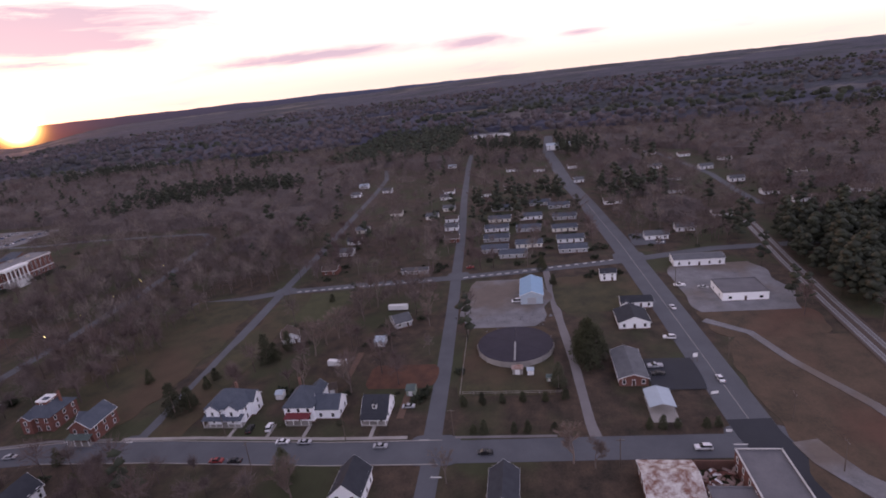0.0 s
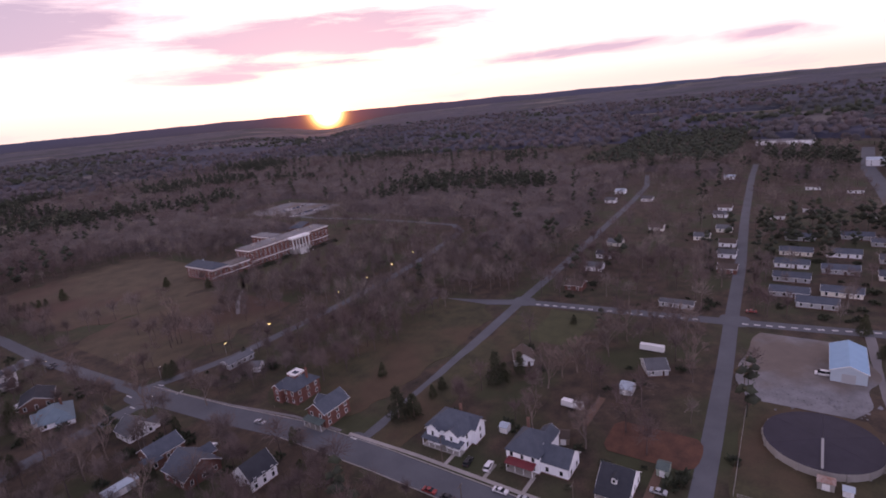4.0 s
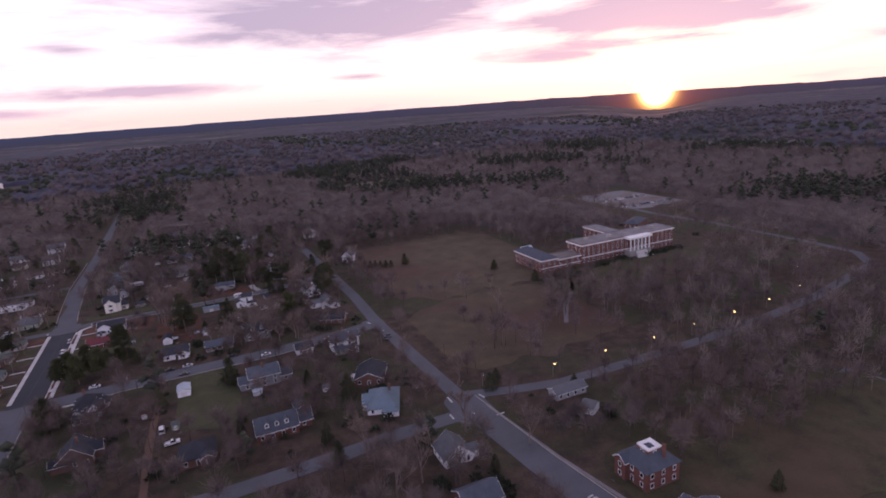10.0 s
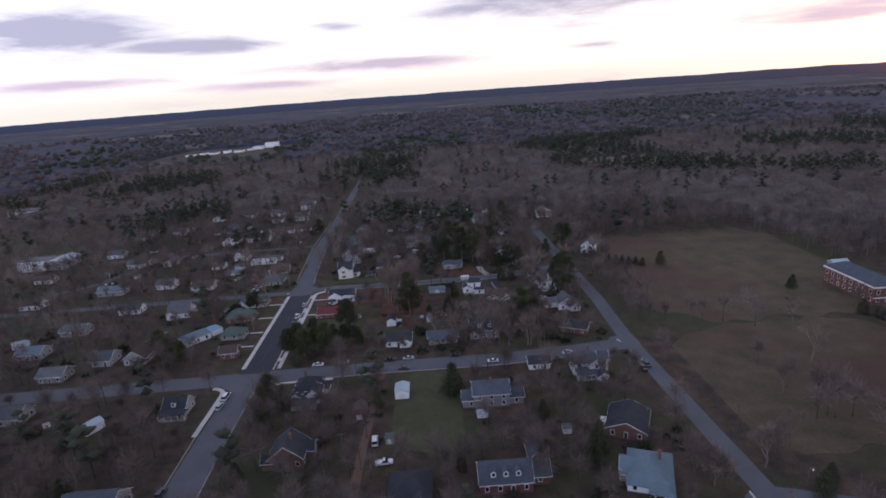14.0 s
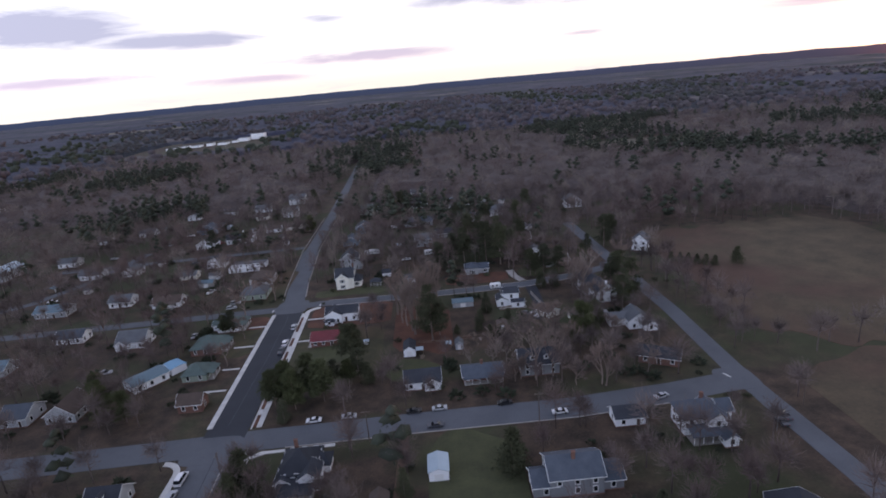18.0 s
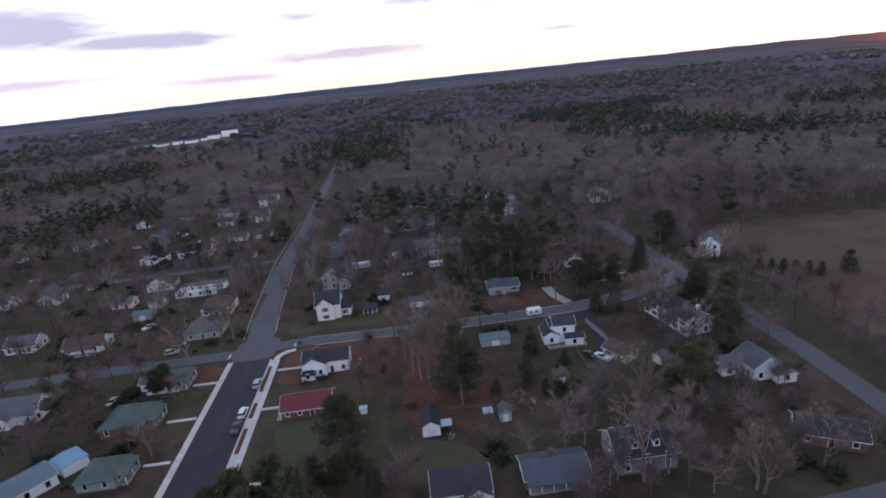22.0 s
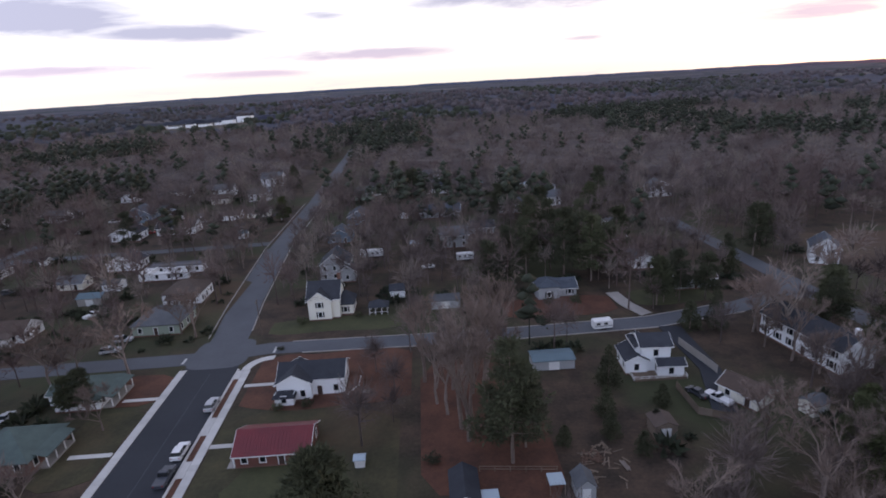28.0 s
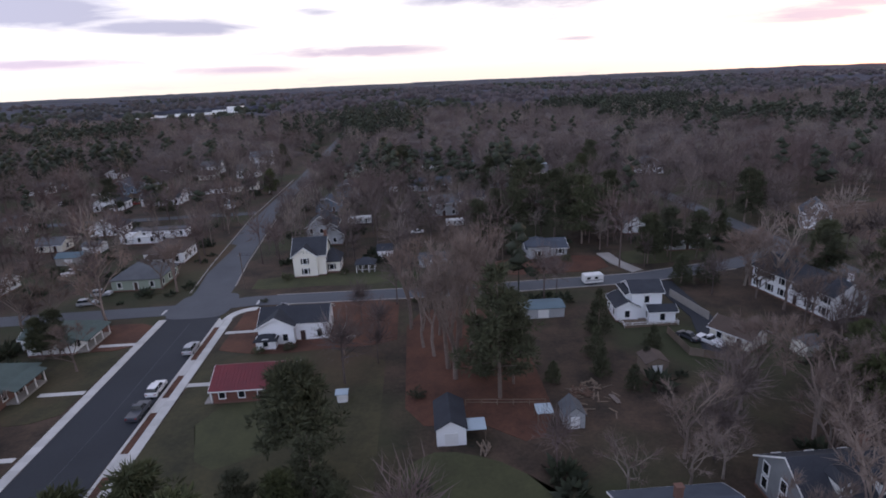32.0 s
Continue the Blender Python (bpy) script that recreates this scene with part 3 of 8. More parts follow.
# ---------------------------------------------------------------- trees
def twig_fan(s, rng, at, up, n, length, width, spread):
    for _ in range(n):
        d = (Vector(up) + Vector((rng.uniform(-1, 1), rng.uniform(-1, 1), rng.uniform(-0.6, 0.9))) * spread).normalized()
        side = d.cross(Vector((rng.uniform(-1, 1), rng.uniform(-1, 1), rng.uniform(-1, 1)))).normalized()
        a = Vector(at)
        ln = length * rng.uniform(0.6, 1.2)
        s.add([a - side * width, a + side * width, a + d * ln], [(0, 1, 2)])


def bare_tree_data(seed, height, spread, twigs, bark=None):
    rng = random.Random(seed)
    wood, fine = Shape(), Shape()

    def limb(a, d, length, r, depth):
        b = a + d * length
        mid = a.lerp(b, 0.5) + Vector((rng.uniform(-1, 1), rng.uniform(-1, 1), 0)) * length * 0.06
        n = 6 if depth == 0 else 4 if depth == 1 else 3
        wood.rod(a, mid, r, r * 0.8, n)
        wood.rod(mid, b, r * 0.8, r * 0.55, n)
        if depth >= 3:
            twig_fan(fine, rng, b, d, twigs, 1.9, 0.045, 0.8)
            twig_fan(fine, rng, mid, d, twigs // 2, 1.8, 0.045, 1.0)
            return
        for k in range((5, 3, 3)[depth]):
            ang = rng.uniform(0, math.tau)
            tilt = rng.uniform(0.35, 0.95) * spread
            out = Vector((math.cos(ang), math.sin(ang), 0.0))
            nd = (d * math.cos(tilt) + out * math.sin(tilt) + Vector((0, 0, 0.25))).normalized()
            start = b if k < 2 else a.lerp(b, rng.uniform(0.55, 0.95))
            limb(start, nd, length * rng.uniform(0.55, 0.8), r * 0.52, depth + 1)

    limb(Vector((0, 0, -0.3)), Vector((rng.uniform(-0.05, 0.05), rng.uniform(-0.05, 0.05), 1)).normalized(), height * 0.36, height * 0.019, 0)
    top = max(v[2] for v in wood.v)
    k = height / top
    for s in (wood, fine):
        s.v = [(x * k, y * k, z * k) for x, y, z in s.v]
    return wood.data("bare_tree_trunk", bark or M_BARK), fine.data("bare_tree_crown", M_TWIG)


def tuft(s, rng, at, r, n, flat=0.7, thin=1.0):
    """A loose clump of small leaf blades."""
    for _ in range(n):
        d = Vector((rng.gauss(0, 1), rng.gauss(0, 1), rng.gauss(0, 1) * flat)).normalized()
        e = d.cross(Vector((rng.uniform(-1, 1), rng.uniform(-1, 1), rng.uniform(-1, 1)))).normalized()
        p = Vector(at) + Vector((d.x, d.y, d.z * flat)) * r * rng.uniform(0.25, 0.9)
        w, ln = thin * r * rng.uniform(0.16, 0.3), r * rng.uniform(0.4, 0.75)
        s.add([p - e * w, p + e * w, p + d * ln + Vector((0, 0, 0.1 * r))], [(0, 1, 2)])


def pine_data(seed, height, mat, wide=0.25, low=0.20, limbs=42):
    rng = random.Random(seed)
    wood, leaf = Shape(), Shape()
    wood.rod((0, 0, -0.3), (0.2, 0, height * 0.55), height * 0.016, height * 0.011, 6)
    wood.rod((0.2, 0, height * 0.55), (0.1, 0.2, height * 0.97), height * 0.011, 0.04, 5)
    for k in range(limbs):
        h = height * rng.uniform(low, 0.97)
        reach = height * wide * (1.06 - (h / height) ** 2.2) * rng.uniform(0.55, 1.1) + 0.5
        a = rng.uniform(0, math.tau)
        tip = Vector((math.cos(a) * reach, math.sin(a) * reach, h + rng.uniform(-0.3, 0.9)))
        wood.rod((0.15, 0.05, h - 0.4), tip, 0.07, 0.03, 3)
        for q, n in ((1.0, 58), (0.72, 54), (0.45, 44)):
            at = Vector((tip.x * q, tip.y * q, h + (tip.z - h) * q)) + Vector((rng.uniform(-0.7, 0.7), rng.uniform(-0.7, 0.7), rng.uniform(-0.3, 0.5)))
            tuft(leaf, rng, at, 1.35, n, 0.7, 0.42)
    return wood.data("pine_trunk", M_BARK), leaf.data("pine_crown", mat)


def cedar_data(seed, height, width, mat, low=0.04):
    rng = random.Random(seed)
    wood, leaf = Shape(), Shape()
    wood.rod((0, 0, -0.2), (0, 0, height * 0.9), height * 0.02, 0.03, 5)
    for k in range(int(46 + height * 4)):
        q = rng.random() ** 1.3
        h = height * (low + (1 - low) * q)
        r = width / 2 * (1.0 - q) ** 0.65 * rng.uniform(0.55, 1.05) * min(1, 0.55 + q * 6)
        a = rng.uniform(0, math.tau)
        tuft(leaf, rng, (math.cos(a) * r, math.sin(a) * r, h), 0.3 + width * 0.13, 24, 0.9, 0.55)
    return wood.data("evergreen_trunk", M_BARK), leaf.data("evergreen_crown", mat)


def bush_data(seed, height, width, mat):
    rng = random.Random(seed)
    wood, leaf = Shape(), Shape()
    for k in range(6):
        a = rng.uniform(0, math.tau)
        wood.rod((0, 0, -0.1), (math.cos(a) * width * 0.3, math.sin(a) * width * 0.3, height * 0.7), 0.05, 0.02, 3)
    for k in range(26):
        a, r = rng.uniform(0, math.tau), width / 2 * math.sqrt(rng.random())
        tuft(leaf, rng, (math.cos(a) * r, math.sin(a) * r, height * rng.uniform(0.2, 0.85) * (1 - 0.4 * r / width)), width * 0.2, 12)
    return wood.data("bush_stems", M_BARK), leaf.data("bush_crown", mat)


KINDS = {
    "bare": [bare_tree_data(11 + k, 1.0 * h, sp, 16) for k, (h, sp) in enumerate(((17, 1.0), (15, 1.15), (19, 0.85), (14, 1.2), (18, 1.0), (12, 1.1)))],
    "sycamore": [bare_tree_data(91 + k, h, 1.15, 10, M_PALEBARK) for k, h in enumerate((15, 17))],
    "tall": [bare_tree_data(31 + k, h, 0.55, 15) for k, h in enumerate((23, 26, 21))],
    "pine": [pine_data(41 + k, h, M_PINE) for k, h in enumerate((19, 22, 16, 20))],
    "round_pine": [pine_data(57, 16.0, M_PINE, 0.37, 0.42, 66)],
    "loblolly": [pine_data(51 + k, h, M_OLIVE) for k, h in enumerate((15, 13))],
    "cedar": [cedar_data(61 + k, h, w, M_PINE) for k, (h, w) in enumerate(((11, 7), (9, 7.5), (13, 8)))],
    "cone": [cedar_data(71 + k, h, w, M_PINE) for k, (h, w) in enumerate(((4.5, 3.0), (4.0, 3.2)))],
    "bush": [bush_data(81 + k, h, w, M_PINE) for k, (h, w) in enumerate(((2.2, 3.4), (1.6, 2.6)))],
}
TREE_TAGS = {
    "bare": ("bare_tree", "leafless grey-brown deciduous tree with fine twigs", "tree", "bare trees"),
    "sycamore": ("pale_bare_tree", "leafless tree with pale spreading limbs", "tree", "bare trees"),
    "tall": ("tall_bare_tree", "tall slender leafless tree with upright limbs", "tree", "bare trees"),
    "pine": ("pine_tree", "dark green pine with a high uneven crown", "tree", "pines"),
    "round_pine": ("pine_tree", "dark pine with a broad rounded crown on a lawn", "tree", "pines"),
    "loblolly": ("young_pine", "olive green young pine with loose needles", "tree", "pines"),
    "cedar": ("cedar_tree", "dense dark evergreen standing on a lawn", "tree", "evergreens"),
    "cone": ("small_evergreen", "small dark conical evergreen planted in a row", "tree", "small evergreens"),
    "bush": ("shrub", "low dark evergreen shrub beside a house", "shrub", "shrubs"),
}
TREES = []
tree_rng = random.Random(5)


def tree(kind, x, y, size=1.0, variant=None):
    name, label, category, group = TREE_TAGS[kind]
    trunk, crown = KINDS[kind][tree_rng.randrange(len(KINDS[kind])) if variant is None else variant]
    e = thing(name, pose(x, y, rise(x, y), 0, 0, tree_rng.uniform(0, 360)) @ Matrix.Diagonal((size, size, size * tree_rng.uniform(0.94, 1.08), 1)), label, category, group)
    part("trunk", trunk, None, e)
    part("crown", crown, None, e)
    TREES.append((x, y))
    return e


# ---------------------------------------------------------------- houses
HOUSES = []
WIN = {}


def window_data(w, h, shutters):
    key = (w, h, shutters)
    if key not in WIN:
        f = Shape()
        t, a, b = 0.14, w / 2, h / 2
        ring = [(-a, -b), (a, -b), (a, b), (-a, b), (-a - t, -b - t * 1.4), (a + t, -b - t * 1.4), (a + t, b + t), (-a - t, b + t)]
        f.add([(u, -0.07, v) for u, v in ring] + [(u, 0.05, v) for u, v in ring],
              [(k + 4, (k + 1) % 4 + 4, (k + 1) % 4, k) for k in range(4)] + [(k, (k + 1) % 4, (k + 1) % 4 + 8, k + 8) for k in range(4)]
              + [(k + 12, (k + 1) % 4 + 12, (k + 1) % 4 + 4, k + 4) for k in range(4)] + [(k + 8, (k + 1) % 4 + 8, (k + 1) % 4 + 12, k + 12) for k in range(4)])
        p = Shape().box(0, 0.01, -h / 2, w, 0.05, h)
        sh = Shape().box(0, -0.01, -h / 2 - 0.05, 0.42, 0.08, h + 0.1)
        WIN[key] = (f.data("window_frame", M_TRIM), p.data("pane", M_GLASS), sh.data("shutter", M_SHUTTER) if shutters else None)
    return WIN[key]


def put_window(parent, m, w=1.0, h=1.5, shutters=False):
    fr, pa, sh = window_data(w, h, shutters)
    f = part("window", fr, None, parent, m=m)
    part("pane", pa, None, f)
    if sh:
        for q in (-1, 1):
            part("shutter", sh, None, f, "black louvred shutter", pose(q * (w / 2 + 0.42), 0, 0))
    return f


def roof_shape(s, cx, cy, w, d, z, kind, axis, pitch, over=0.45, t=0.18):
    """A roof with thickness and overhang over a block of w by d metres."""
    W, D = w / 2 + over, d / 2 + over
    if kind == "flat":
        s.box(cx, cy, z, w, d, 0.12)
        s.box(cx, cy - d / 2 + 0.15, z + 0.12, w, 0.3, 0.4).box(cx, cy + d / 2 - 0.15, z + 0.12, w, 0.3, 0.4)
        s.box(cx - w / 2 + 0.15, cy, z + 0.12, 0.3, d - 0.6, 0.4).box(cx + w / 2 - 0.15, cy, z + 0.12, 0.3, d - 0.6, 0.4)
        return z + 0.5
    swap = axis == "y"
    if swap:
        W, D, w, d = D, W, d, w
    rise_h = D * pitch
    z0 = z - over * pitch
    if kind == "hip":
        r = max(W - D, 0.25)
        low = [(-W, -D), (W, -D), (W, D), (-W, D)]
        ridge = [(-r, 0), (r, 0)]
        top = [(a, b, z0 + t) for a, b in low] + [(a, b, z0 + t + rise_h) for a, b in ridge]
        bot = [(a, b, z0) for a, b in low]
        vs = top + bot
        fs = [(0, 1, 5, 4), (1, 2, 5), (2, 3, 4, 5), (3, 0, 4), (6, 9, 8, 7)]
        fs += [(6, 7, 1, 0), (7, 8, 2, 1), (8, 9, 3, 2), (9, 6, 0, 3)]
    else:
        vs, fs = [], []
        for sgn in (-1, 1):
            n = len(vs)
            vs += [(-W, sgn * D, z0), (W, sgn * D, z0), (W, 0, z0 + rise_h), (-W, 0, z0 + rise_h)]
            vs += [(-W, sgn * D, z0 + t), (W, sgn * D, z0 + t), (W, 0, z0 + rise_h + t), (-W, 0, z0 + rise_h + t)]
            q = [(3, 2, 1, 0), (4, 5, 6, 7), (0, 1, 5, 4), (1, 2, 6, 5), (3, 0, 4, 7)]
            fs += [tuple(n + i for i in (f if sgn < 0 else f[::-1])) for f in q]
    vs = [((-b if swap else a) + cx, (a if swap else b) + cy, c) for a, b, c in vs]
    s.add(vs, fs)
    return z0 + rise_h + t


def gable_trim(cx, cy, w, d, z, axis, pitch, over=0.45):
    """White boards along the sloping gable edges and the eaves."""
    W, D = w / 2 + over, d / 2 + over
    swap = axis == "y"
    if swap:
        W, D = D, W
    z0, top, vs, fs = z - over * pitch - 0.06, D * pitch, [], []
    for e in (-1, 1):
        for g in (-1, 1):
            n = len(vs)
            for a in (e * W, e * (W + 0.07)):
                vs += [(a, g * D, z0), (a, 0, z0 + top), (a, 0, z0 + top + 0.24), (a, g * D, z0 + 0.24)]
            q = [(3, 2, 1, 0), (4, 5, 6, 7), (0, 1, 5, 4), (1, 2, 6, 5), (2, 3, 7, 6), (3, 0, 4, 7)]
            fs += [tuple(n + i for i in (f if e * g > 0 else f[::-1])) for f in q]
        n = len(vs)
        for b in (e * D, e * (D + 0.06)):
            vs += [(-W, b, z0), (W, b, z0), (W, b, z0 + 0.2), (-W, b, z0 + 0.2)]
        q = [(0, 1, 2, 3), (7, 6, 5, 4), (0, 4, 5, 1), (1, 5, 6, 2), (2, 6, 7, 3), (3, 7, 4, 0)]
        fs += [tuple(n + i for i in (f if e > 0 else f[::-1])) for f in q]
    s = Shape()
    return s.add([((-b if swap else a) + cx, (a if swap else b) + cy, c) for a, b, c in vs], fs)


def wall_shape(s, cx, cy, w, d, z0, z1, kind, axis, pitch):
    s.box(cx, cy, z0, w, d, z1 - z0)
    if kind == "gable":
        half = (d if axis == "x" else w) / 2
        top = z1 + half * pitch
        if axis == "x":
            for sx in (-1, 1):
                x = cx + sx * (w / 2 - 0.1)
                s.add([(x - 0.1, cy - d / 2, z1), (x - 0.1, cy + d / 2, z1), (x - 0.1, cy, top), (x + 0.1, cy - d / 2, z1), (x + 0.1, cy + d / 2, z1), (x + 0.1, cy, top)],
                      [(0, 2, 1), (3, 4, 5), (0, 3, 5, 2), (1, 2, 5, 4)])
        else:
            for sy in (-1, 1):
                y = cy + sy * (d / 2 - 0.1)
                s.add([(cx - w / 2, y - 0.1, z1), (cx + w / 2, y - 0.1, z1), (cx, y - 0.1, top), (cx - w / 2, y + 0.1, z1), (cx + w / 2, y + 0.1, z1), (cx, y + 0.1, top)],
                      [(0, 1, 2), (3, 5, 4), (0, 2, 5, 3), (1, 4, 5, 2)])


def house(x, y, rot, w, d, h, roof, wall, cover, label, axis="x", pitch=0.6, wings=(), porch=None, chimney=None, dormers=0, sides="SWEN",
          shutters=False, name="house", category="house", group="houses of the town", gap=3.3, win=(1.0, 1.5), base=0.35, door=True):
    """A house: blocks of walls under their roofs, with windows, door, porch, dormers and chimney. Its front looks along -y before it is turned."""
    e = thing(name, pose(x, y, rise(x, y), 0, 0, rot), label, category, group)
    HOUSES.append((x, y, max(w, d) * 0.5 + 2))
    blocks = [(0, 0, w, d, h, roof, axis)] + list(wings)
    for k, (cx, cy, bw, bd, bh, kind, ax) in enumerate(blocks):
        bw, bd = bw + 0.07 * k, bd + 0.07 * k
        s = Shape()
        wall_shape(s, cx, cy, bw, bd, base, bh, kind, ax, pitch)
        part("wall" if k == 0 else "wing_wall", s, wall, e)
        s = Shape().box(cx, cy, -0.2, bw + 0.1, bd + 0.1, base + 0.2 + 0.01 * k)
        part("foundation", s, M_BRICKD, e)
        s = Shape()
        top = roof_shape(s, cx, cy, bw, bd, bh, kind, ax, pitch)
        rf = part("roof" if k == 0 else "wing_roof", s, cover if kind != "flat" else M_FLATROOF if k == 0 else M_TRIM, e)
        if kind == "gable":
            part("gable_trim", gable_trim(cx, cy, bw, bd, bh, ax, pitch), M_TRIM, rf)
        if k == 0:
            peak = top
        storeys = max(int(round(bh / 2.9)), 1)
        for side in sides:
            ln = bw if side in "SN" else bd
            n = max(int(ln / gap), 1)
            for st in range(storeys):
                for q in range(n):
                    u = (q + 0.5) / n * ln - ln / 2
                    z = base + 1.45 + st * (bh - base) / storeys
                    if side == "S":
                        px, py, a = cx + u, cy - bd / 2, 0
                    elif side == "N":
                        px, py, a = cx - u, cy + bd / 2, 180
                    elif side == "W":
                        px, py, a = cx - bw / 2, cy - u, -90
                    else:
                        px, py, a = cx + bw / 2, cy + u, 90
                    if any(j != k and abs(px - o[0]) < o[2] / 2 + 0.7 and abs(py - o[1]) < o[3] / 2 + 0.7 and z < o[4] for j, o in enumerate(blocks)):
                        continue
                    if door and k == 0 and side == "S" and st == 0 and q == n // 2:
                        dr = part("door", Shape().box(0, -0.02, -1.05, 1.0, 0.1, 2.1), M_DOOR, e, m=pose(px, py, base + 1.05))
                        part("door_frame", Shape().box(-0.58, -0.03, -1.05, 0.14, 0.12, 2.2).box(0.58, -0.03, -1.05, 0.14, 0.12, 2.2).box(0, -0.03, 1.06, 1.3, 0.12, 0.14), M_TRIM, dr)
                        continue
                    put_window(e, pose(px, py, z, 0, 0, a) @ pose(0, -0.03, 0), win[0], win[1], shutters and side == "S")
    if porch:
        side, pw, pd, ph, pcover = porch
        px, py, a = {"S": (0, -d / 2, 0), "N": (0, d / 2, 180), "W": (-w / 2, 0, -90), "E": (w / 2, 0, 90)}[side]
        m = pose(px, py, 0, 0, 0, a)
        s = Shape().box(0, -pd / 2, 0.0, pw, pd, 0.4)
        part("porch_floor", s, M_OLDCONC, e, m=m)
        s = Shape().add([(-pw / 2 - 0.3, 0, ph + 0.7), (pw / 2 + 0.3, 0, ph + 0.7), (pw / 2 + 0.3, -pd - 0.4, ph), (-pw / 2 - 0.3, -pd - 0.4, ph),
                         (-pw / 2 - 0.3, 0, ph + 0.85), (pw / 2 + 0.3, 0, ph + 0.85), (pw / 2 + 0.3, -pd - 0.4, ph + 0.15), (-pw / 2 - 0.3, -pd - 0.4, ph + 0.15)],
                        [(0, 1, 2, 3), (7, 6, 5, 4), (3, 2, 6, 7), (0, 3, 7, 4), (2, 1, 5, 6)])
        part("porch_roof", s, pcover or cover, e, m=m)
        n = max(int(pw / 2.4), 2)
        for q in range(n + 1):
            part("porch_post", Shape().box((q / n - 0.5) * (pw - 0.3), -pd + 0.15, 0.4, 0.18, 0.18, ph - 0.38), M_TRIM, e, m=m)
    if chimney:
        cx, cy, mat = chimney
        s = Shape().box(cx, cy, h - 0.5, 0.9, 0.7, peak - h + 1.6).box(cx, cy, peak + 1.1, 1.05, 0.85, 0.18)
        part("chimney", s, mat, e)
    for q in range(dormers):
        u = ((q + 0.5) / dormers - 0.5) * w * 0.72
        yy, zz = -d * 0.27, h + d * 0.18 * pitch
        dm = part("dormer", Shape().box(u, yy, zz - 0.3, 1.5, d * 0.24, 1.7), M_TRIM, e)
        s = Shape()
        roof_shape(s, u, yy, 1.5, d * 0.26, zz + 1.4, "gable", "y", 0.8, 0.2, 0.1)
        part("dormer_roof", s, cover, dm)
        put_window(dm, pose(u, yy - d * 0.12 - 0.03, zz + 0.65), 0.8, 1.1)
    return e


def shed(x, y, rot, w, d, h, wall, cover, label, roof="gable", axis="x", pitch=0.45, name="shed", category="shed", group="sheds", doorside="S"):
    e = thing(name, pose(x, y, rise(x, y), 0, 0, rot), label, category, group)
    HOUSES.append((x, y, max(w, d) * 0.5 + 1))
    s = Shape()
    wall_shape(s, 0, 0, w, d, -0.1, h, roof, axis, pitch)
    part("wall", s, wall, e)
    s = Shape()
    roof_shape(s, 0, 0, w, d, h, roof, axis, pitch, 0.25, 0.1)
    part("roof", s, cover, e)
    part("door", Shape().box(0, -d / 2 - 0.03, 0, min(w * 0.45, 2.4), 0.08, min(h * 0.85, 2.1)), M_TRIM, e)
    return e


# ---------------------------------------------------------------- vehicles
CARS = {}


def car_data(kind):
    if kind in CARS:
        return CARS[kind]
    ln, wd, ht, roof0, roof1 = {"sedan": (4.7, 1.82, 1.45, -0.55, 0.95), "suv": (4.9, 1.95, 1.80, -1.95, 0.55), "truck": (5.5, 1.98, 1.82, -0.35, 0.75), "van": (5.4, 2.0, 2.1, -2.4, 1.3)}[kind]
    hl, hw, belt = ln / 2, wd / 2, 0.92 if kind == "sedan" else 1.08
    body = Shape()
    side = [(-hl, 0.35), (hl, 0.35), (hl, belt - 0.18), (hl - 0.15, belt - 0.05), (roof1 + 0.7, belt), (-hl + 0.1, belt), (-hl, belt - 0.15)]
    n = len(side)
    body.add([(x, -hw, z) for x, z in side] + [(x, hw, z) for x, z in side], [tuple(range(n)), tuple(range(2 * n - 1, n - 1, -1))] + [(k, n + k, n + (k + 1) % n, (k + 1) % n) for k in range(n)])
    top = [(roof0, ht), (roof1 - 0.3, ht)]
    body.add([(top[0][0], -hw + 0.22, ht - 0.06), (top[1][0], -hw + 0.22, ht - 0.06), (top[1][0], hw - 0.22, ht - 0.06), (top[0][0], hw - 0.22, ht - 0.06),
              (top[0][0] + 0.1, -hw + 0.3, ht), (top[1][0] - 0.1, -hw + 0.3, ht), (top[1][0] - 0.1, hw - 0.3, ht), (top[0][0] + 0.1, hw - 0.3, ht)],
             [(4, 5, 6, 7), (0, 1, 5, 4), (1, 2, 6, 5), (2, 3, 7, 6), (3, 0, 4, 7)])
    cab = Shape()
    lo0, lo1 = roof0 - (0.25 if kind != "sedan" else 0.75), roof1 + 0.55
    cab.add([(lo0, -hw + 0.06, belt), (lo1, -hw + 0.06, belt), (lo1, hw - 0.06, belt), (lo0, hw - 0.06, belt),
             (top[0][0], -hw + 0.22, ht - 0.06), (top[1][0], -hw + 0.22, ht - 0.06), (top[1][0], hw - 0.22, ht - 0.06), (top[0][0], hw - 0.22, ht - 0.06)],
            [(0, 1, 5, 4), (1, 2, 6, 5), (2, 3, 7, 6), (3, 0, 4, 7)])
    wheel = Shape().rod((0, -0.11, 0), (0, 0.11, 0), 0.34, 0.34, 12)
    rim = Shape().rod((0, -0.12, 0), (0, 0.12, 0), 0.2, 0.2, 8)
    head = Shape().box(hl - 0.02, -hw + 0.3, belt - 0.33, 0.08, 0.4, 0.16)
    tail = Shape().box(-hl + 0.02, -hw + 0.22, belt - 0.35, 0.08, 0.3, 0.2)
    pillars = Shape()
    for sx in (-1, 1):
        pillars.box((top[0][0] + top[1][0]) / 2, sx * (hw - 0.13), belt, 0.1, 0.06, ht - belt - 0.05)
    CARS[kind] = (body, cab.data("glasshouse", M_GLASS), wheel.data("wheel", M_TYRE), rim.data("rim", M_METAL), head.data("headlight", M_TRIM), tail.data("tail_light", M_TAIL), pillars, hl, hw, {})
    return CARS[kind]


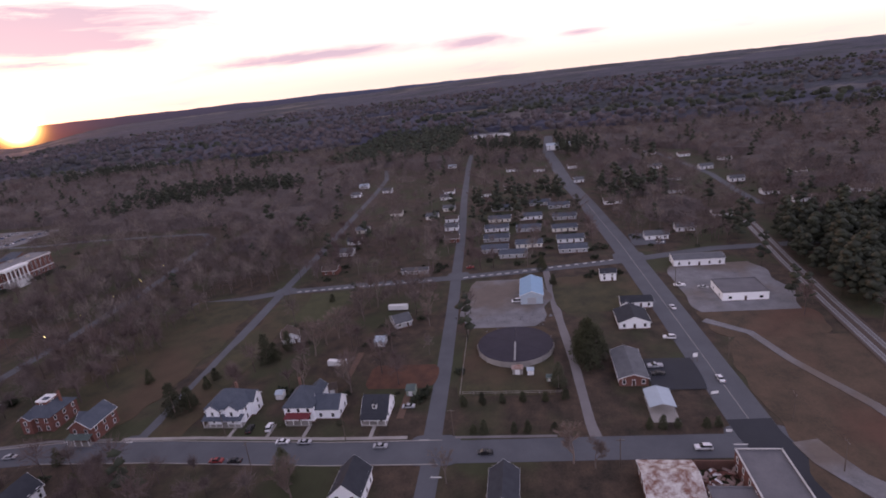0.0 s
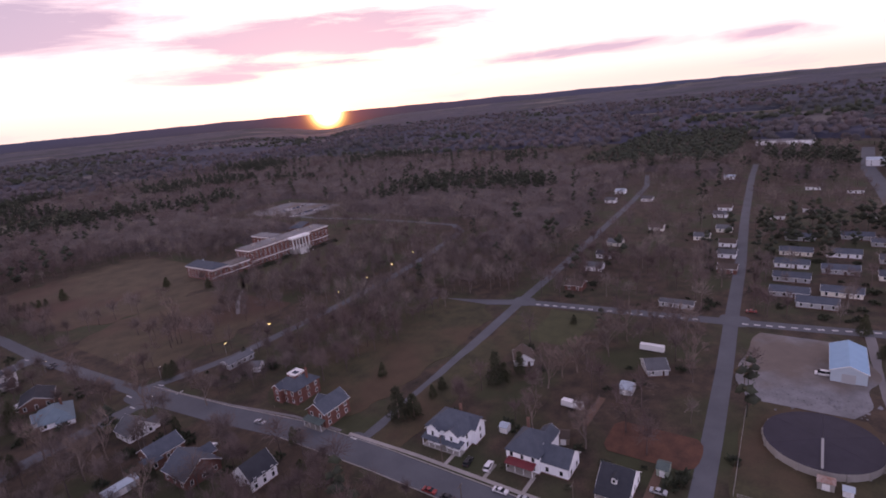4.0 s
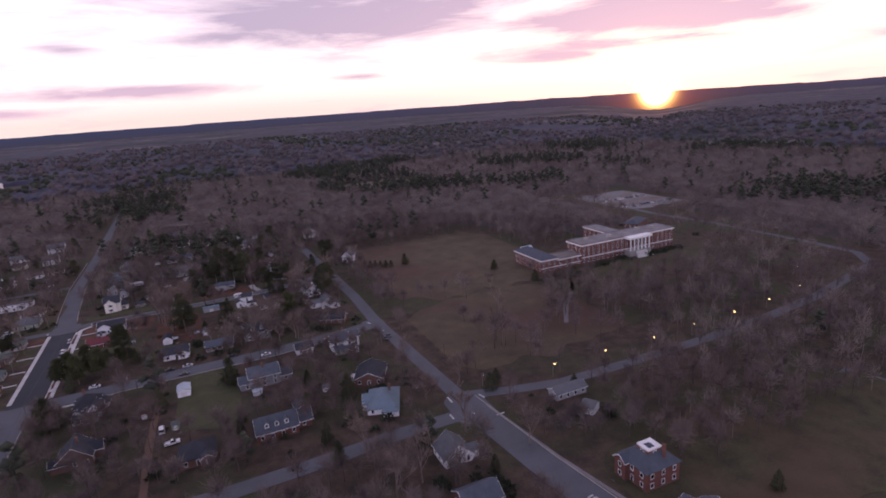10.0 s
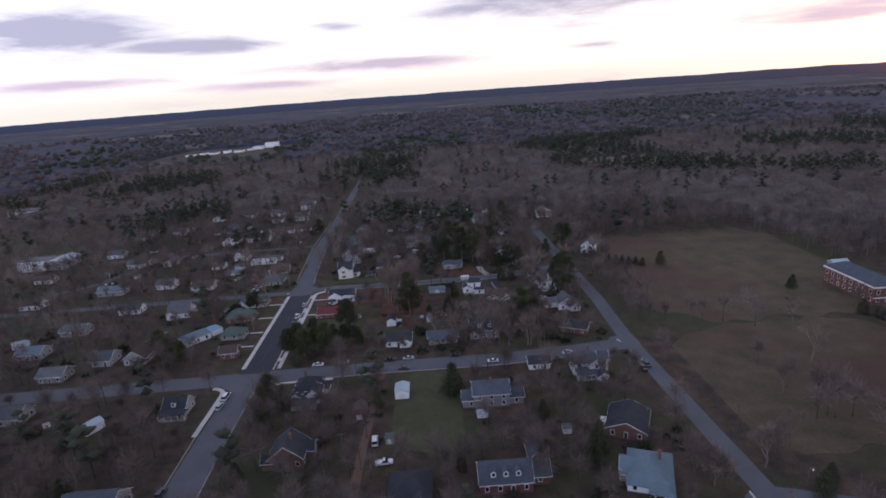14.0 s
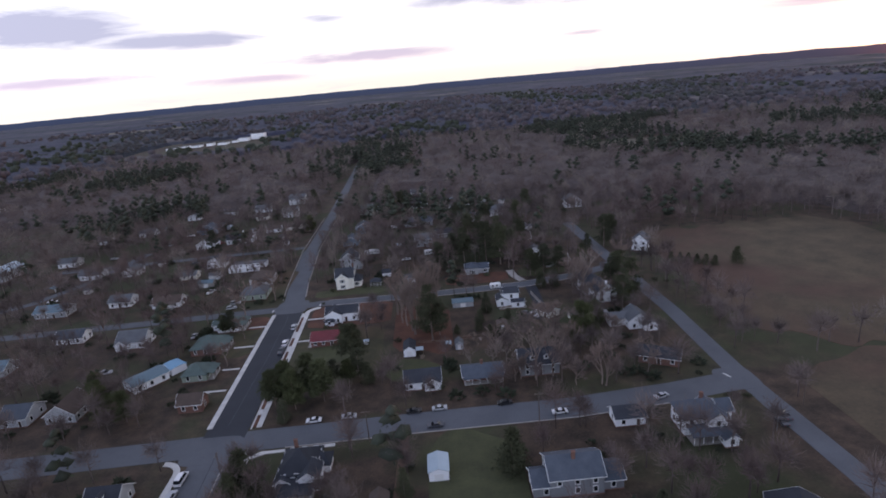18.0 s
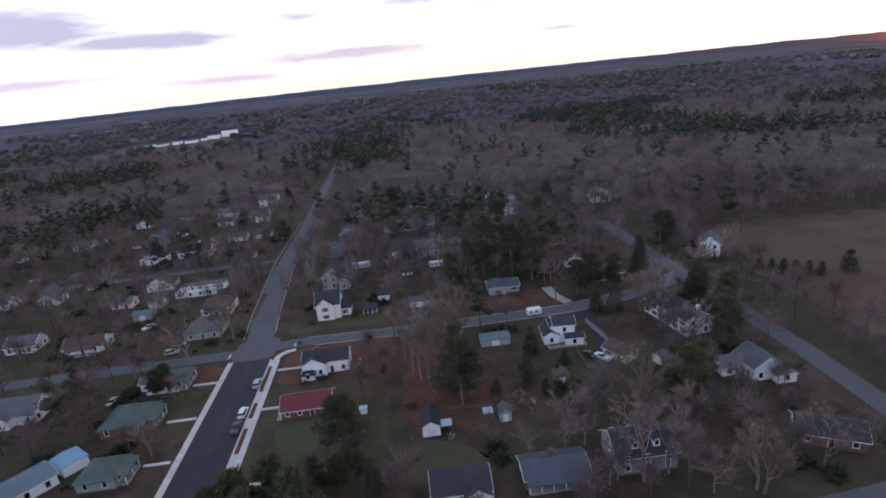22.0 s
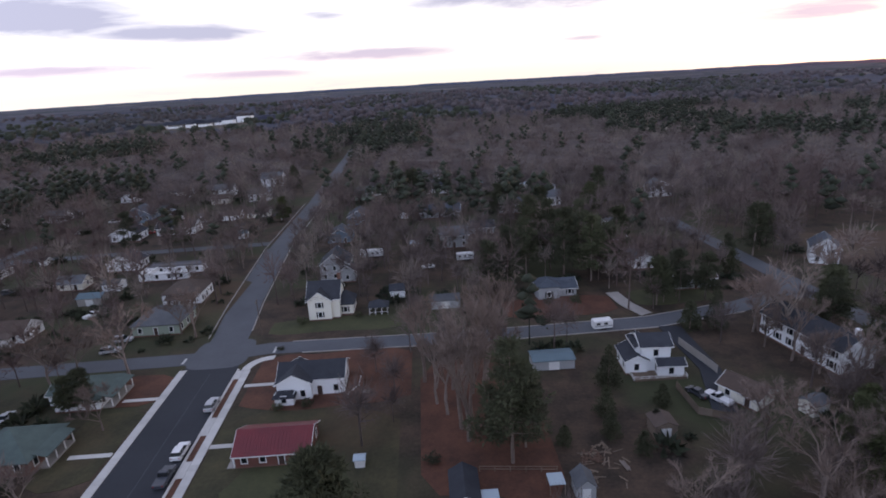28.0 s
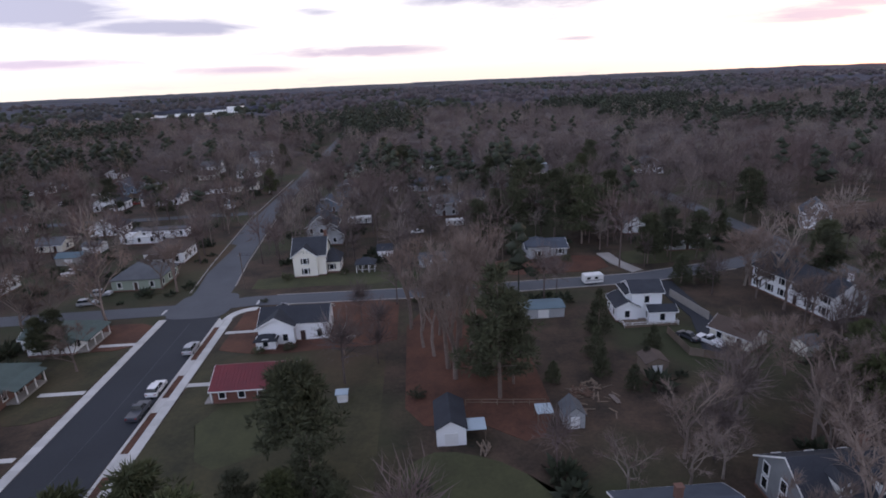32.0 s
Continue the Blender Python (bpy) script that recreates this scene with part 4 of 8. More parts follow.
def car(kind, x, y, rot, colour, label, z=0.07):
    body, cab, wheel, rim, head, tail, pillars, hl, hw, cache = car_data(kind)
    e = thing({"sedan": "car", "suv": "suv", "truck": "pickup_truck", "van": "van"}[kind], pose(x, y, z + rise(x, y), 0, 0, rot), label, "car", "parked cars")
    if colour not in cache:
        cache[colour] = (body.data("body", PAINTS[colour]), pillars.data("pillars", PAINTS[colour]))
    b = part("body", cache[colour][0], None, e)
    part("pillars", cache[colour][1], None, b)
    part("glasshouse", cab, None, e, "dark car windows")
    for sx in (-0.6, 0.62):
        for sy in (-1, 1):
            w = part("wheel", wheel, None, e, m=pose(sx * hl, sy * (hw - 0.1), 0.34))
            part("rim", rim, None, w)
    for sy in (0, 1):
        part("headlight", head, None, e, m=pose(0, sy * (2 * hw - 0.6), 0))
        part("tail_light", tail, None, e, m=pose(0, sy * (2 * hw - 0.44), 0))
    return e


for nm, cl in (("white", (0.75, 0.75, 0.76)), ("black", (0.02, 0.02, 0.022)), ("silver", (0.42, 0.43, 0.45)), ("red", (0.28, 0.03, 0.03)), ("dark", (0.06, 0.065, 0.08)), ("blue", (0.06, 0.10, 0.2))):
    paint(nm, cl)


def camper(x, y, rot, ln, label, h=2.7):
    e = thing("camper_trailer", pose(x, y, rise(x, y) + 0.04, 0, 0, rot), label, "trailer", "trailers")
    b = part("body", Shape().prism([(-ln / 2, -1.2), (ln / 2, -1.2), (ln / 2, 1.2), (-ln / 2, 1.2)], 0.5, h - 0.15).box(0, 0, h - 0.15, ln - 0.3, 2.1, 0.15), M_TRIM, e)
    part("stripe", Shape().box(0, -1.215, 1.0, ln - 0.2, 0.03, 0.3), M_GREYW, b)
    for q in range(max(int(ln / 2), 1)):
        part("window", Shape().box((q + 0.5) * 2 - ln / 2, -1.22, 1.5, 0.9, 0.04, 0.6), M_GLASS, b)
    for sx in (-0.5, 0.5):
        for sy in (-1.05, 1.05):
            part("wheel", Shape().rod((sx, sy - 0.1, 0.34), (sx, sy + 0.1, 0.34), 0.34, 0.34, 10), M_TYRE, e)
    return e


# ---------------------------------------------------------------- poles and lamps
def utility_pole(x, y, rot=0, h=10.5):
    e = thing("utility_pole", pose(x, y, 0, 0, 0, rot), "weathered wooden utility pole with a crossarm", "pole", "utility poles")
    part("pole", Shape().rod((0, 0, -0.3), (0, 0, h), 0.17, 0.11, 8), M_POLE, e)
    a = part("crossarm", Shape().box(0, 0.14, h - 0.9, 2.4, 0.12, 0.14), M_POLE, e)
    for q in (-1.05, -0.4, 0.4, 1.05):
        part("insulator", Shape().rod((q, 0.14, h - 0.76), (q, 0.14, h - 0.55), 0.06, 0.04, 6), M_OLDCONC, a)
    return e


def street_lamp(x, y, rot, mat=None, h=6.0):
    e = thing("street_lamp", pose(x, y, rise(x, y), 0, 0, rot), "lit street lamp glowing amber on a slim pole", "street lamp", "lit street lamps")
    part("pole", Shape().rod((0, 0, -0.2), (0, 0, h), 0.09, 0.06, 6), M_METAL, e)
    part("arm", Shape().rod((0, 0, h - 0.1), (0, -1.2, h + 0.25), 0.05, 0.04, 5), M_METAL, e)
    hd = part("head", Shape().box(0, -1.4, h + 0.2, 0.4, 0.8, 0.16), M_METAL, e)
    part("bulb", Shape().box(0, -1.4, h - 0.05, 0.4 if mat is None else 0.18, 0.6 if mat is None else 0.24, 0.24), mat or M_LAMP, hd, "glowing amber bulb")
    return e


# ================================================================ the old street by the round tank
house(127, -66, -90, 15, 12, 6.4, "hip", M_WHITE, M_SLATE, "white two-storey Victorian house with slate roof and gables", pitch=0.75,
      wings=((-4, -5.5, 5, 3.5, 6.2, "gable", "y"), (3.5, -5.5, 5, 3.5, 6.2, "gable", "y"), (7, 2, 4, 6, 6.0, "gable", "x")), porch=("S", 15, 3.0, 3.1, M_SLATE), chimney=(2, 2, M_BRICKD), win=(0.9, 1.6))
house(128, -94.5, -90, 11, 13, 6.2, "hip", M_WHITE, M_SLATE, "white two-storey house with a red porch roof", pitch=0.75,
      wings=((9.8, -0.5, 9, 9, 4.2, "gable", "x"), (3, 6.5, 5, 5, 6.0, "gable", "y")), porch=("S", 9, 2.6, 3.0, M_REDROOF), chimney=(-2, 3, M_BRICKD))
house(126.5, -122.7, -90, 9, 11, 3.4, "gable", M_WHITE, M_DARKROOF, "white bungalow with dark roof and one dormer", axis="x", pitch=0.75, porch=("S", 9, 2.4, 2.7, None), dormers=1)
house(186.5, -63.5, -60, 8, 10, 3.2, "gable", M_WHITE, M_BROWNROOF, "small white cottage with a brown roof", axis="y", pitch=0.7)
camper(161, -95.5, 85, 8.0, "long white camper trailer parked on the grass")
shed(137.5, -80, -90, 2.8, 3.2, 2.4, M_TRIM, M_TIN, "small white garden shed on the grass")
shed(139, -132.3, -90, 3.2, 4.5, 2.6, M_GREENW, M_GREENROOF, "small green garden shed")
house(86, -125, 90, 9, 12, 4.8, "gable", M_WHITE, M_DARKROOF, "white house with steep dark roof", axis="y", pitch=0.9)
house(86, -169, 90, 8, 14, 3.6, "gable", M_GREYW, M_DARKROOF, "grey house with dark shingle roof", axis="y", pitch=0.7)

# ================================================================ the two brick houses and the corner
house(123, 9, -90, 12, 13, 6.6, "hip", M_BRICK, M_SLATE, "red brick two-storey house with slate hip roof", pitch=0.7,
      wings=((-3.5, -6.6, 4.5, 3, 6.4, "gable", "y"), (0, 0, 4.6, 5.2, 10.4, "flat", "x")), chimney=(4, 2, M_BRICK), porch=("W", 8, 2.2, 3.0, None))
house(116.5, -15.5, -90, 9, 13, 6.2, "gable", M_BRICK, M_SLATE, "red brick house with slate roof and pale porch", axis="y", pitch=0.7,
      wings=((-3.6, 1.5, 5, 5, 6.0, "gable", "x"),), porch=("S", 9, 2.6, 3.0, M_GREENROOF))
house(74, 47, 90, 10, 10, 3.4, "gable", M_WHITE, M_GREYROOF, "small white house with grey gables", pitch=0.8, wings=((-2, -5, 4, 5, 3.2, "gable", "y"),))
house(71.0, 23, 90, 9, 12, 3.8, "gable", M_BRICKD, M_SLATE, "brown brick house with slate roof", axis="y", pitch=0.65, wings=((-3.5, 5.5, 5, 5, 3.4, "hip", "y"),))
house(70.5, 3, 90, 13, 13, 3.8, "gable", M_BRICK, M_SLATE, "red brick house with crossing slate roofs", pitch=0.65, wings=((3, -6, 6, 6, 3.6, "gable", "y"),))
house(78.5, -20, 90, 9, 10, 4.6, "gable", M_WHITE, M_DARKROOF, "white house with steep dark roof", axis="y", pitch=0.9)
shed(53.2, 17, 0, 10.5, 4.0, 2.6, M_GREYW, M_TIN, "long low shed with pale tin roof")
house(131, 61, -90, 6, 14, 3.0, "gable", M_GREYW, M_GREYROOF, "low grey lodge beside the drive", axis="y", pitch=0.5)
shed(131, 47, -60, 5, 6, 2.8, M_WHITE, M_GREYROOF, "small white outbuilding with grey roof")

# ================================================================ the block behind the corner
house(64.3, 92, -20, 12, 16, 2.8, "hip", M_WHITE, M_TINGREY, "white bungalow with broad pale metal roof", axis="y", pitch=0.6,
      wings=((-5, 1, 6, 6, 3.0, "gable", "x"), (3, -8.5, 6, 4, 2.8, "hip", "x")), chimney=(2.5, 2, M_BRICKD), porch=("W", 8, 2.2, 2.4, M_TINGREY))
house(66.3, 116.2, -24, 12.5, 14, 3.2, "gable", M_BRICKD, M_DARKROOF, "low brick house with broad dark gable roof", axis="y", pitch=0.45, wings=((-7, -3, 3, 4, 2.6, "flat", "x"),))
house(63.0, 155.6, 0, 11.6, 8.4, 5.5, "hip", M_WHITE, M_SLATE, "white two-storey house with crossing slate roofs and deep porch", pitch=0.72,
      wings=((2.6, -1.4, 5.4, 9.0, 5.5, "gable", "y"), (6.6, 0.8, 3.4, 5.6, 5.4, "gable", "x"), (4.0, -8.8, 3.4, 3.4, 2.7, "gable", "y")), porch=("S", 10.4, 4.4, 2.8, M_SLATE), chimney=(1, 1, M_BRICKD))
house(45, 161, 0, 8.5, 6, 3.0, "gable", M_WHITE, M_DARKROOF, "small white garage house with dark roof", pitch=0.7)
house(22.5, 94, 0, 15, 9.5, 3.6, "gable", M_BRICK, M_SLATE, "brick house with slate roof and three white dormers", pitch=0.85, dormers=3, wings=((10, 1.5, 6, 7, 3.0, "gable", "x"), (11, 10, 5, 7, 2.8, "gable", "y")))
house(-5, 92, 0, 12, 11, 3.4, "hip", M_BRICKD, M_DARKROOF, "dark-roofed brick house with white trim", pitch=0.6, wings=((3.2, -5.5, 4.5, 3.5, 3.2, "gable", "y"),))
shed(-10.2, 147, 0, 5.2, 7.0, 2.9, M_WHITE, M_TIN, "white shed with pale metal roof on the lawn", axis="y", pitch=0.35)
shed(-25, 135, 0, 4.6, 6.5, 2.8, M_BRICK, M_BROWNROOF, "small red garage with white gable trim", axis="y", pitch=0.7)
shed(-13, 117.5, 0, 2.6, 3.0, 2.3, M_GREENW, M_GREENROOF, "tiny green shed on the lawn")
shed(19, 128.5, 0, 3.8, 2.6, 2.0, M_TRIM, M_TIN, "small white store with flat lid")
shed(46, 116, 0, 2.8, 2.6, 2.2, M_WHITE, M_GREYROOF, "tiny white shed with grey roof")
house(23, 138.5, 180, 13, 10, 5.4, "gable", M_DULLGREY, M_SLATE, "grey two-storey house with slate roof", pitch=0.6, wings=((7.5, 1, 6, 7, 3.4, "gable", "x"), (-9, 0.5, 5, 7, 3.2, "gable", "x")), chimney=(0, 1, M_BRICKD))
house(-47, 151.5, 0, 10, 11, 4.4, "hip", M_WHITE, M_DARKROOF, "white house with crossing dark roofs", pitch=0.7, wings=((3.4, -4.5, 5, 6, 4.3, "gable", "y"), (-3.6, -4.0, 4, 6, 3.2, "gable", "y"), (5.5, 2, 4, 5, 3.0, "hip", "x")), porch=("S", 9, 5.6, 2.5, None), chimney=(-1, 2, M_BRICKD))
house(-45, 112, -90, 10, 11, 3.8, "gable", M_BRICKD, M_DARKROOF, "brick cottage with white porch gables", pitch=0.8, wings=((3.2, -5, 4, 5, 3.0, "gable", "y"), (-2.0, 5.5, 5, 5, 3.4, "gable", "y")), chimney=(0, 1, M_BRICKD))
house(-96.5, 92.5, 90, 12, 15, 3.8, "gable", M_GREYW, M_SLATE, "house with slate roof and long white dormer", axis="y", pitch=0.65, wings=((-1, 1, 5, 10, 5.2, "flat", "y"),))
house(-96, 146, 0, 8.5, 9, 3.2, "gable", M_GREYW, M_DARKROOF, "grey house with dark roof and porch", pitch=0.75, porch=("S", 10, 2.4, 2.7, None), dormers=1)
shed(-125, 136.5, 60, 9, 5, 2.8, M_WHITE, M_TIN, "white garage with a pale tin roof")
house(-160, 148, 0, 9, 9, 3.4, "gable", M_GREYW, M_GREYROOF, "small grey house with grey roof", pitch=0.7)

# ================================================================ along the new street
house(-139, 248, 0, 12, 10, 3.4, "gable", M_WHITE, M_GREYROOF, "white house with grey roof", pitch=0.7, wings=((-3, -5, 5, 4, 3.2, "gable", "y"),), sides="SE")
house(-117, 211, -40, 8.5, 13, 3.2, "gable", M_WHITE, M_TINGREY, "long low house with pale metal roof", axis="y", pitch=0.3, sides="SWE")
shed(-110.5, 220, -40, 7, 6, 2.6, M_WHITE, M_TINBLUE, "carport with bright blue metal roof", pitch=0.12)
house(-98.5, 213.0, 90, 9, 9, 3.0, "hip", M_GREENW, M_GREENROOF, "sage house with green hip roof", pitch=0.6, porch=("S", 7, 2.2, 2.6, None))
house(-102.5, 236.0, 90, 11.5, 12, 3.0, "hip", M_BRICKD, M_GREENROOF, "brick house with green hip roof and white porch", pitch=0.55, porch=("S", 8, 2.2, 2.6, None))
house(-100, 256, 90, 10.5, 9.5, 3.0, "hip", M_WHITE, M_GREENROOF, "white house with dark green hip roof", pitch=0.5, porch=("S", 9, 2.4, 2.6, None), wings=((0, 5, 5, 5, 3.0, "gable", "y"),))
house(-92, 191, 90, 6, 8, 3.2, "gable", M_BRICKD, M_BROWNROOF, "small brick cottage with white trim", axis="y", pitch=0.8)
house(-135, 194, 0, 10, 11, 3.6, "gable", M_GREYW, M_BROWNROOF, "grey house with brown roof", axis="y", pitch=0.7)
house(-14, 192, 0, 12, 8, 3.2, "gable", M_WHITE, M_DARKROOF, "white cottage with dark roof and front gable", pitch=0.65, wings=((3.2, -3.2, 5, 4.5, 3.1, "gable", "y"),))
house(6.4, 193.6, 0, 13.6, 7.6, 2.7, "gable", M_BRICKD, M_SLATE, "brick ranch house with slate roof and white porch posts", pitch=0.40, porch=("S", 13.0, 1.8, 2.4, M_SLATE), chimney=(0, 1, M_BRICKD))
house(25.9, 195.0, 0, 13, 10, 4.5, "gable", M_DULLGREY, M_DARKROOF, "grey two-storey house with dormers", pitch=0.7, dormers=2, chimney=(3, 1, M_BRICKD))
shed(-19, 216, 0, 4.4, 7.5, 2.9, M_WHITE, M_DARKROOF, "white garden shed with dark roof", axis="y", pitch=0.6)
house(-49.5, 254.5, 0, 14.0, 8.0, 4.3, "gable", M_WHITE, M_DARKROOF, "white house with dark gable roof", pitch=0.54,
      wings=((-3.4, -1.8, 7.2, 7.5, 4.3, "gable", "y"), (-5.2, -6.4, 3.8, 2.4, 2.4, "hip", "x")))
red_ranch = house(-52.4, 232.4, 0, 13.2, 8.8, 2.7, "gable", M_BRICK, M_REDROOF, "brick ranch house under a bright red metal roof", pitch=0.5)
part("porch_floor", Shape().box(-7.4, -3.0, 0, 1.6, 2.8, 0.25), M_OLDCONC, red_ranch)
part("porch_post", Shape().box(-6.9, -4.3, 0.0, 0.2, 0.2, 2.55), M_TRIM, red_ranch, "white porch post")
for q in range(22):
    part("roof_seam", Shape().add([(-6.6 + q * 0.63 + dx, yy, zz) for dx in (0, 0.06) for yy, zz in ((-4.85, 2.655), (0.0, 5.09), (-4.85, 2.71), (0.0, 5.145))], [(0, 1, 3, 2), (4, 6, 7, 5), (2, 3, 7, 6), (0, 2, 6, 4)]), M_REDROOF, red_ranch)
house(-53.5, 297, 0, 9, 10, 6.2, "gable", M_CREAM, M_DARKROOF, "cream two-storey house with black shutters", axis="x", pitch=0.75,
      wings=((-1.0, -2.5, 6.5, 7, 6.2, "gable", "y"), (5.8, 0.5, 4.5, 7, 3.6, "hip", "x")), shutters=True, chimney=(4, 2, M_BRICKD), door=False)
house(-55, 329, -90, 10, 10, 6.0, "gable", M_GREYW, M_DARKROOF, "grey two-storey house with dark gables", pitch=0.75, wings=((4, 4.5, 6, 5, 4.0, "gable", "x"),))
camper(-44.5, 349, 2, 9.5, "long white house trailer", 3.0)
shed(-33, 306.5, 0, 4.6, 4.6, 2.6, M_WHITE, M_DARKROOF, "white garden shed with dark roof", pitch=0.6)
shed(-18.5, 296, 0, 8.5, 5, 2.6, M_GREYW, M_GREYROOF, "low grey garage behind bare trees")
house(15, 300, 0, 12, 7.5, 2.9, "gable", M_GREYW, M_SLATE, "ranch house with grey front gable", pitch=0.5, wings=((-2.6, -1.6, 6.2, 7.5, 4.2, "hip", "y"),), shutters=True)
shed(4.4, 257.0, 0, 9.4, 5.2, 2.3, M_GREYW, M_TINGREY, "long low outbuilding with pale metal roof", pitch=0.16)
house(26.0, 253.5, -4, 6.4, 6.4, 6.4, "gable", M_WHITE, M_DARKROOF, "white two-storey house with slate roofs and a deck", pitch=0.5, axis="x", door=False,
      wings=((-4.2, -0.3, 4.6, 7.0, 3.4, "gable", "y"), (-2.4, 0.6, 3.2, 5.6, 5.8, "gable", "y"), (2.6, -4.2, 5.2, 3.0, 3.1, "gable", "x")))
house(64.6, 255.2, -80, 22, 9, 5.6, "gable", M_WHITE, M_DARKROOF, "long white two-storey house with dark roof", pitch=0.6, shutters=True, chimney=(10, 0, M_WHITE))
house(70, 221, 0, 8, 9, 4.0, "gable", M_WHITE, M_GREYROOF, "white cottage with crossing grey roofs", axis="y", pitch=0.7, wings=((-6, 2, 8, 5, 3.4, "gable", "x"), (3.5, -5, 5, 4, 2.8, "gable", "y")))
house(68, 193, -28, 13, 8, 2.9, "gable", M_BRICKD, M_DARKROOF, "low brick house with dark roof behind bare trees", pitch=0.5, sides="SW")
house(57, 300, 0, 12, 9, 3.4, "gable", M_GREYW, M_BROWNROOF, "low grey house behind dark trees", pitch=0.55)
house(107.5, 312, -30, 8, 9, 5.8, "gable", M_WHITE, M_SLATE, "white two-storey house with blue slate roof", axis="y", pitch=0.8)
house(49, 320, 0, 7, 9, 3.4, "gable", M_WHITE, M_GREYROOF, "small white house under a grey roof", axis="y", pitch=0.6, sides="SW")


# ================================================================ kerbs, walks and markings
def slabs(name, x0, x1, y0, y1, z, label, mat, pitch=1.8, skip=()):
    """A concrete walk laid slab by slab along y."""
    base = structure(name, Shape().box((x0 + x1) / 2, (y0 + y1) / 2, z - 0.16, x1 - x0, y1 - y0, 0.13), M_OLDCONC, label, "pavement")
    n = int((y1 - y0) / pitch)
    p = (y1 - y0) / n
    data = Shape().box(0, 0, 0, x1 - x0 - 0.03, p - 0.04, 0.05).data("slab", mat)
    for k in range(n):
        part("slab", data, None, base, m=pose((x0 + x1) / 2, y0 + (k + 0.5) * p, z - 0.03 + 0.008 * math.sin(k * 7.3)))
    return base


def lean(ob, x, y, angle=1.3):
    """Turn a piece of the street about a point on the ground, to follow the street's line."""
    ob.matrix_basis = pose(x, y, 0, 0, 0, angle) @ pose(-x, -y, 0)
    return ob


ww = slabs("pavement_west", -83.6, -81.8, 177, 266, 0.18, "pale new concrete walk beside the street", M_CONCRETE)
we = slabs("pavement_east", -67.6, -65.9, 175.5, 264, 0.18, "pale new concrete walk behind a planting strip", M_CONCRETE)
ke = structure("kerb_east", Shape().box(-69.1, 220, 0, 0.5, 90, 0.17), M_CONCRETE, "pale new concrete kerb beside the parked cars", "kerb")
ps = structure("planting_strip", Shape().box(-68.25, 220, 0, 1.1, 88, 0.13), M_LEAVES, "brown planting strip between kerb and walk", "verge")
for yy, ll in ((184, 3.0), (200, 5.0), (213, 5.0), (228.5, 4.5), (241.5, 6.0), (262, 4.0)):
    lean(structure("crossing_slab", Shape().box(-68.25, yy, 0.1, 1.2, ll, 0.085), M_CONCRETE, "pale concrete apron across the planting strip", "pavement"), -68.2, 222)
for ob in (we, ke, ps):
    lean(ob, -68.2, 222)
lean(ww, -82.7, 222)
ARC = [(math.cos(radians(a)), math.sin(radians(a))) for a in range(0, 91, 15)]


def corner(name, cx, cy, r0, r1, sx, sy, z=0.17, mat=None):
    """A quarter ring of kerb and walk at a street corner."""
    s = Shape()
    inner = [(cx + sx * c * r0, cy + sy * q * r0) for c, q in ARC]
    outer = [(cx + sx * c * r1, cy + sy * q * r1) for c, q in ARC]
    pts = inner + outer[::-1]
    if sx * sy > 0:
        pts = pts[::-1]
    s.prism(pts, 0.0, z)
    structure(name, s, mat or M_CONCRETE, "rounded pale concrete corner of the walk", "pavement")


corner("corner_walk", -62.6, 264.2, 4.6, 6.6, -1, 1)
corner("corner_walk", -60.5, 157.3, 4.0, 5.8, -1, 1)
structure("pavement_cross_street", band([(-60.6, 162.4), (-52, 162.6), (-40, 163.0)], 1.3, 0.15, 0, 0.15), M_CONCRETE, "pale concrete walk along the cross street", "pavement")
corner("corner_walk", -89.0, 156.0, 4.6, 6.4, 1, 1)
structure("pavement_southwest", band([(-83.4, 156.2), (-83.3, 145), (-83.2, 128)], 1.8, 0.165, 0, 0.16), M_CONCRETE, "pale concrete walk beside the main street", "pavement")
for y0, y1, x0, x1 in ((256.2, 257.4, -66.2, -58), (234.2, 235.4, -66.2, -60.4), (203, 204, -66.2, -56)):
    structure("garden_path", Shape().box((x0 + x1) / 2, (y0 + y1) / 2, 0.0, x1 - x0, y1 - y0, 0.1), M_CONCRETE, "narrow pale concrete path across the lawn", "path")
for y0, y1, x0, x1 in ((253.2, 254.4, -92, -84.4), (234, 235.2, -92.5, -84.4), (215.5, 216.5, -91, -84.4), (200, 201, -93, -84.4)):
    structure("garden_path", Shape().box((x0 + x1) / 2, (y0 + y1) / 2, 0.0, x1 - x0, y1 - y0, 0.1), M_CONCRETE, "narrow pale concrete path across the lawn", "path")

kerb(R1[5:11], 0, 11.6, "kerb_r1_a")
kerb(R1[7:11], 1, 11.6, "kerb_r1_b")
kerb([(-78.5, 284), (-81, 307), (-86, 370), (-87, 461)], 0, 11.0, "kerb_r10_a")
kerb([(-78.5, 286), (-81, 307), (-86, 370), (-87, 461)], 1, 11.0, "kerb_r10_b")
kerb([(-75, 88), (-76.5, 128), (-77, 157)], 0, 12.2, "kerb_r10_c")
kerb([(-75, 88), (-76.5, 128), (-77, 157)], 1, 12.2, "kerb_r10_d")
kerb([(-55, 169.3), (-13, 170), (31, 170), (65, 173)], 1, 10.6, "kerb_r11_a")
kerb([(-60, 275), (-27, 274.2), (0, 274.2), (35, 275.4), (61, 281)], 0, 6.8, "kerb_r12_a")
kerb([(-56, 275), (-27, 274.2), (0, 274.2), (35, 275.4), (61, 281)], 1, 6.8, "kerb_r12_b")
structure("pavement_old_street", band([(111.6, -30), (112.4, -60), (111.6, -110), (112.2, -136)], 1.5, 0.14, 0, 0.14), M_OLDCONC, "old pale concrete walk before the Victorian houses", "pavement")
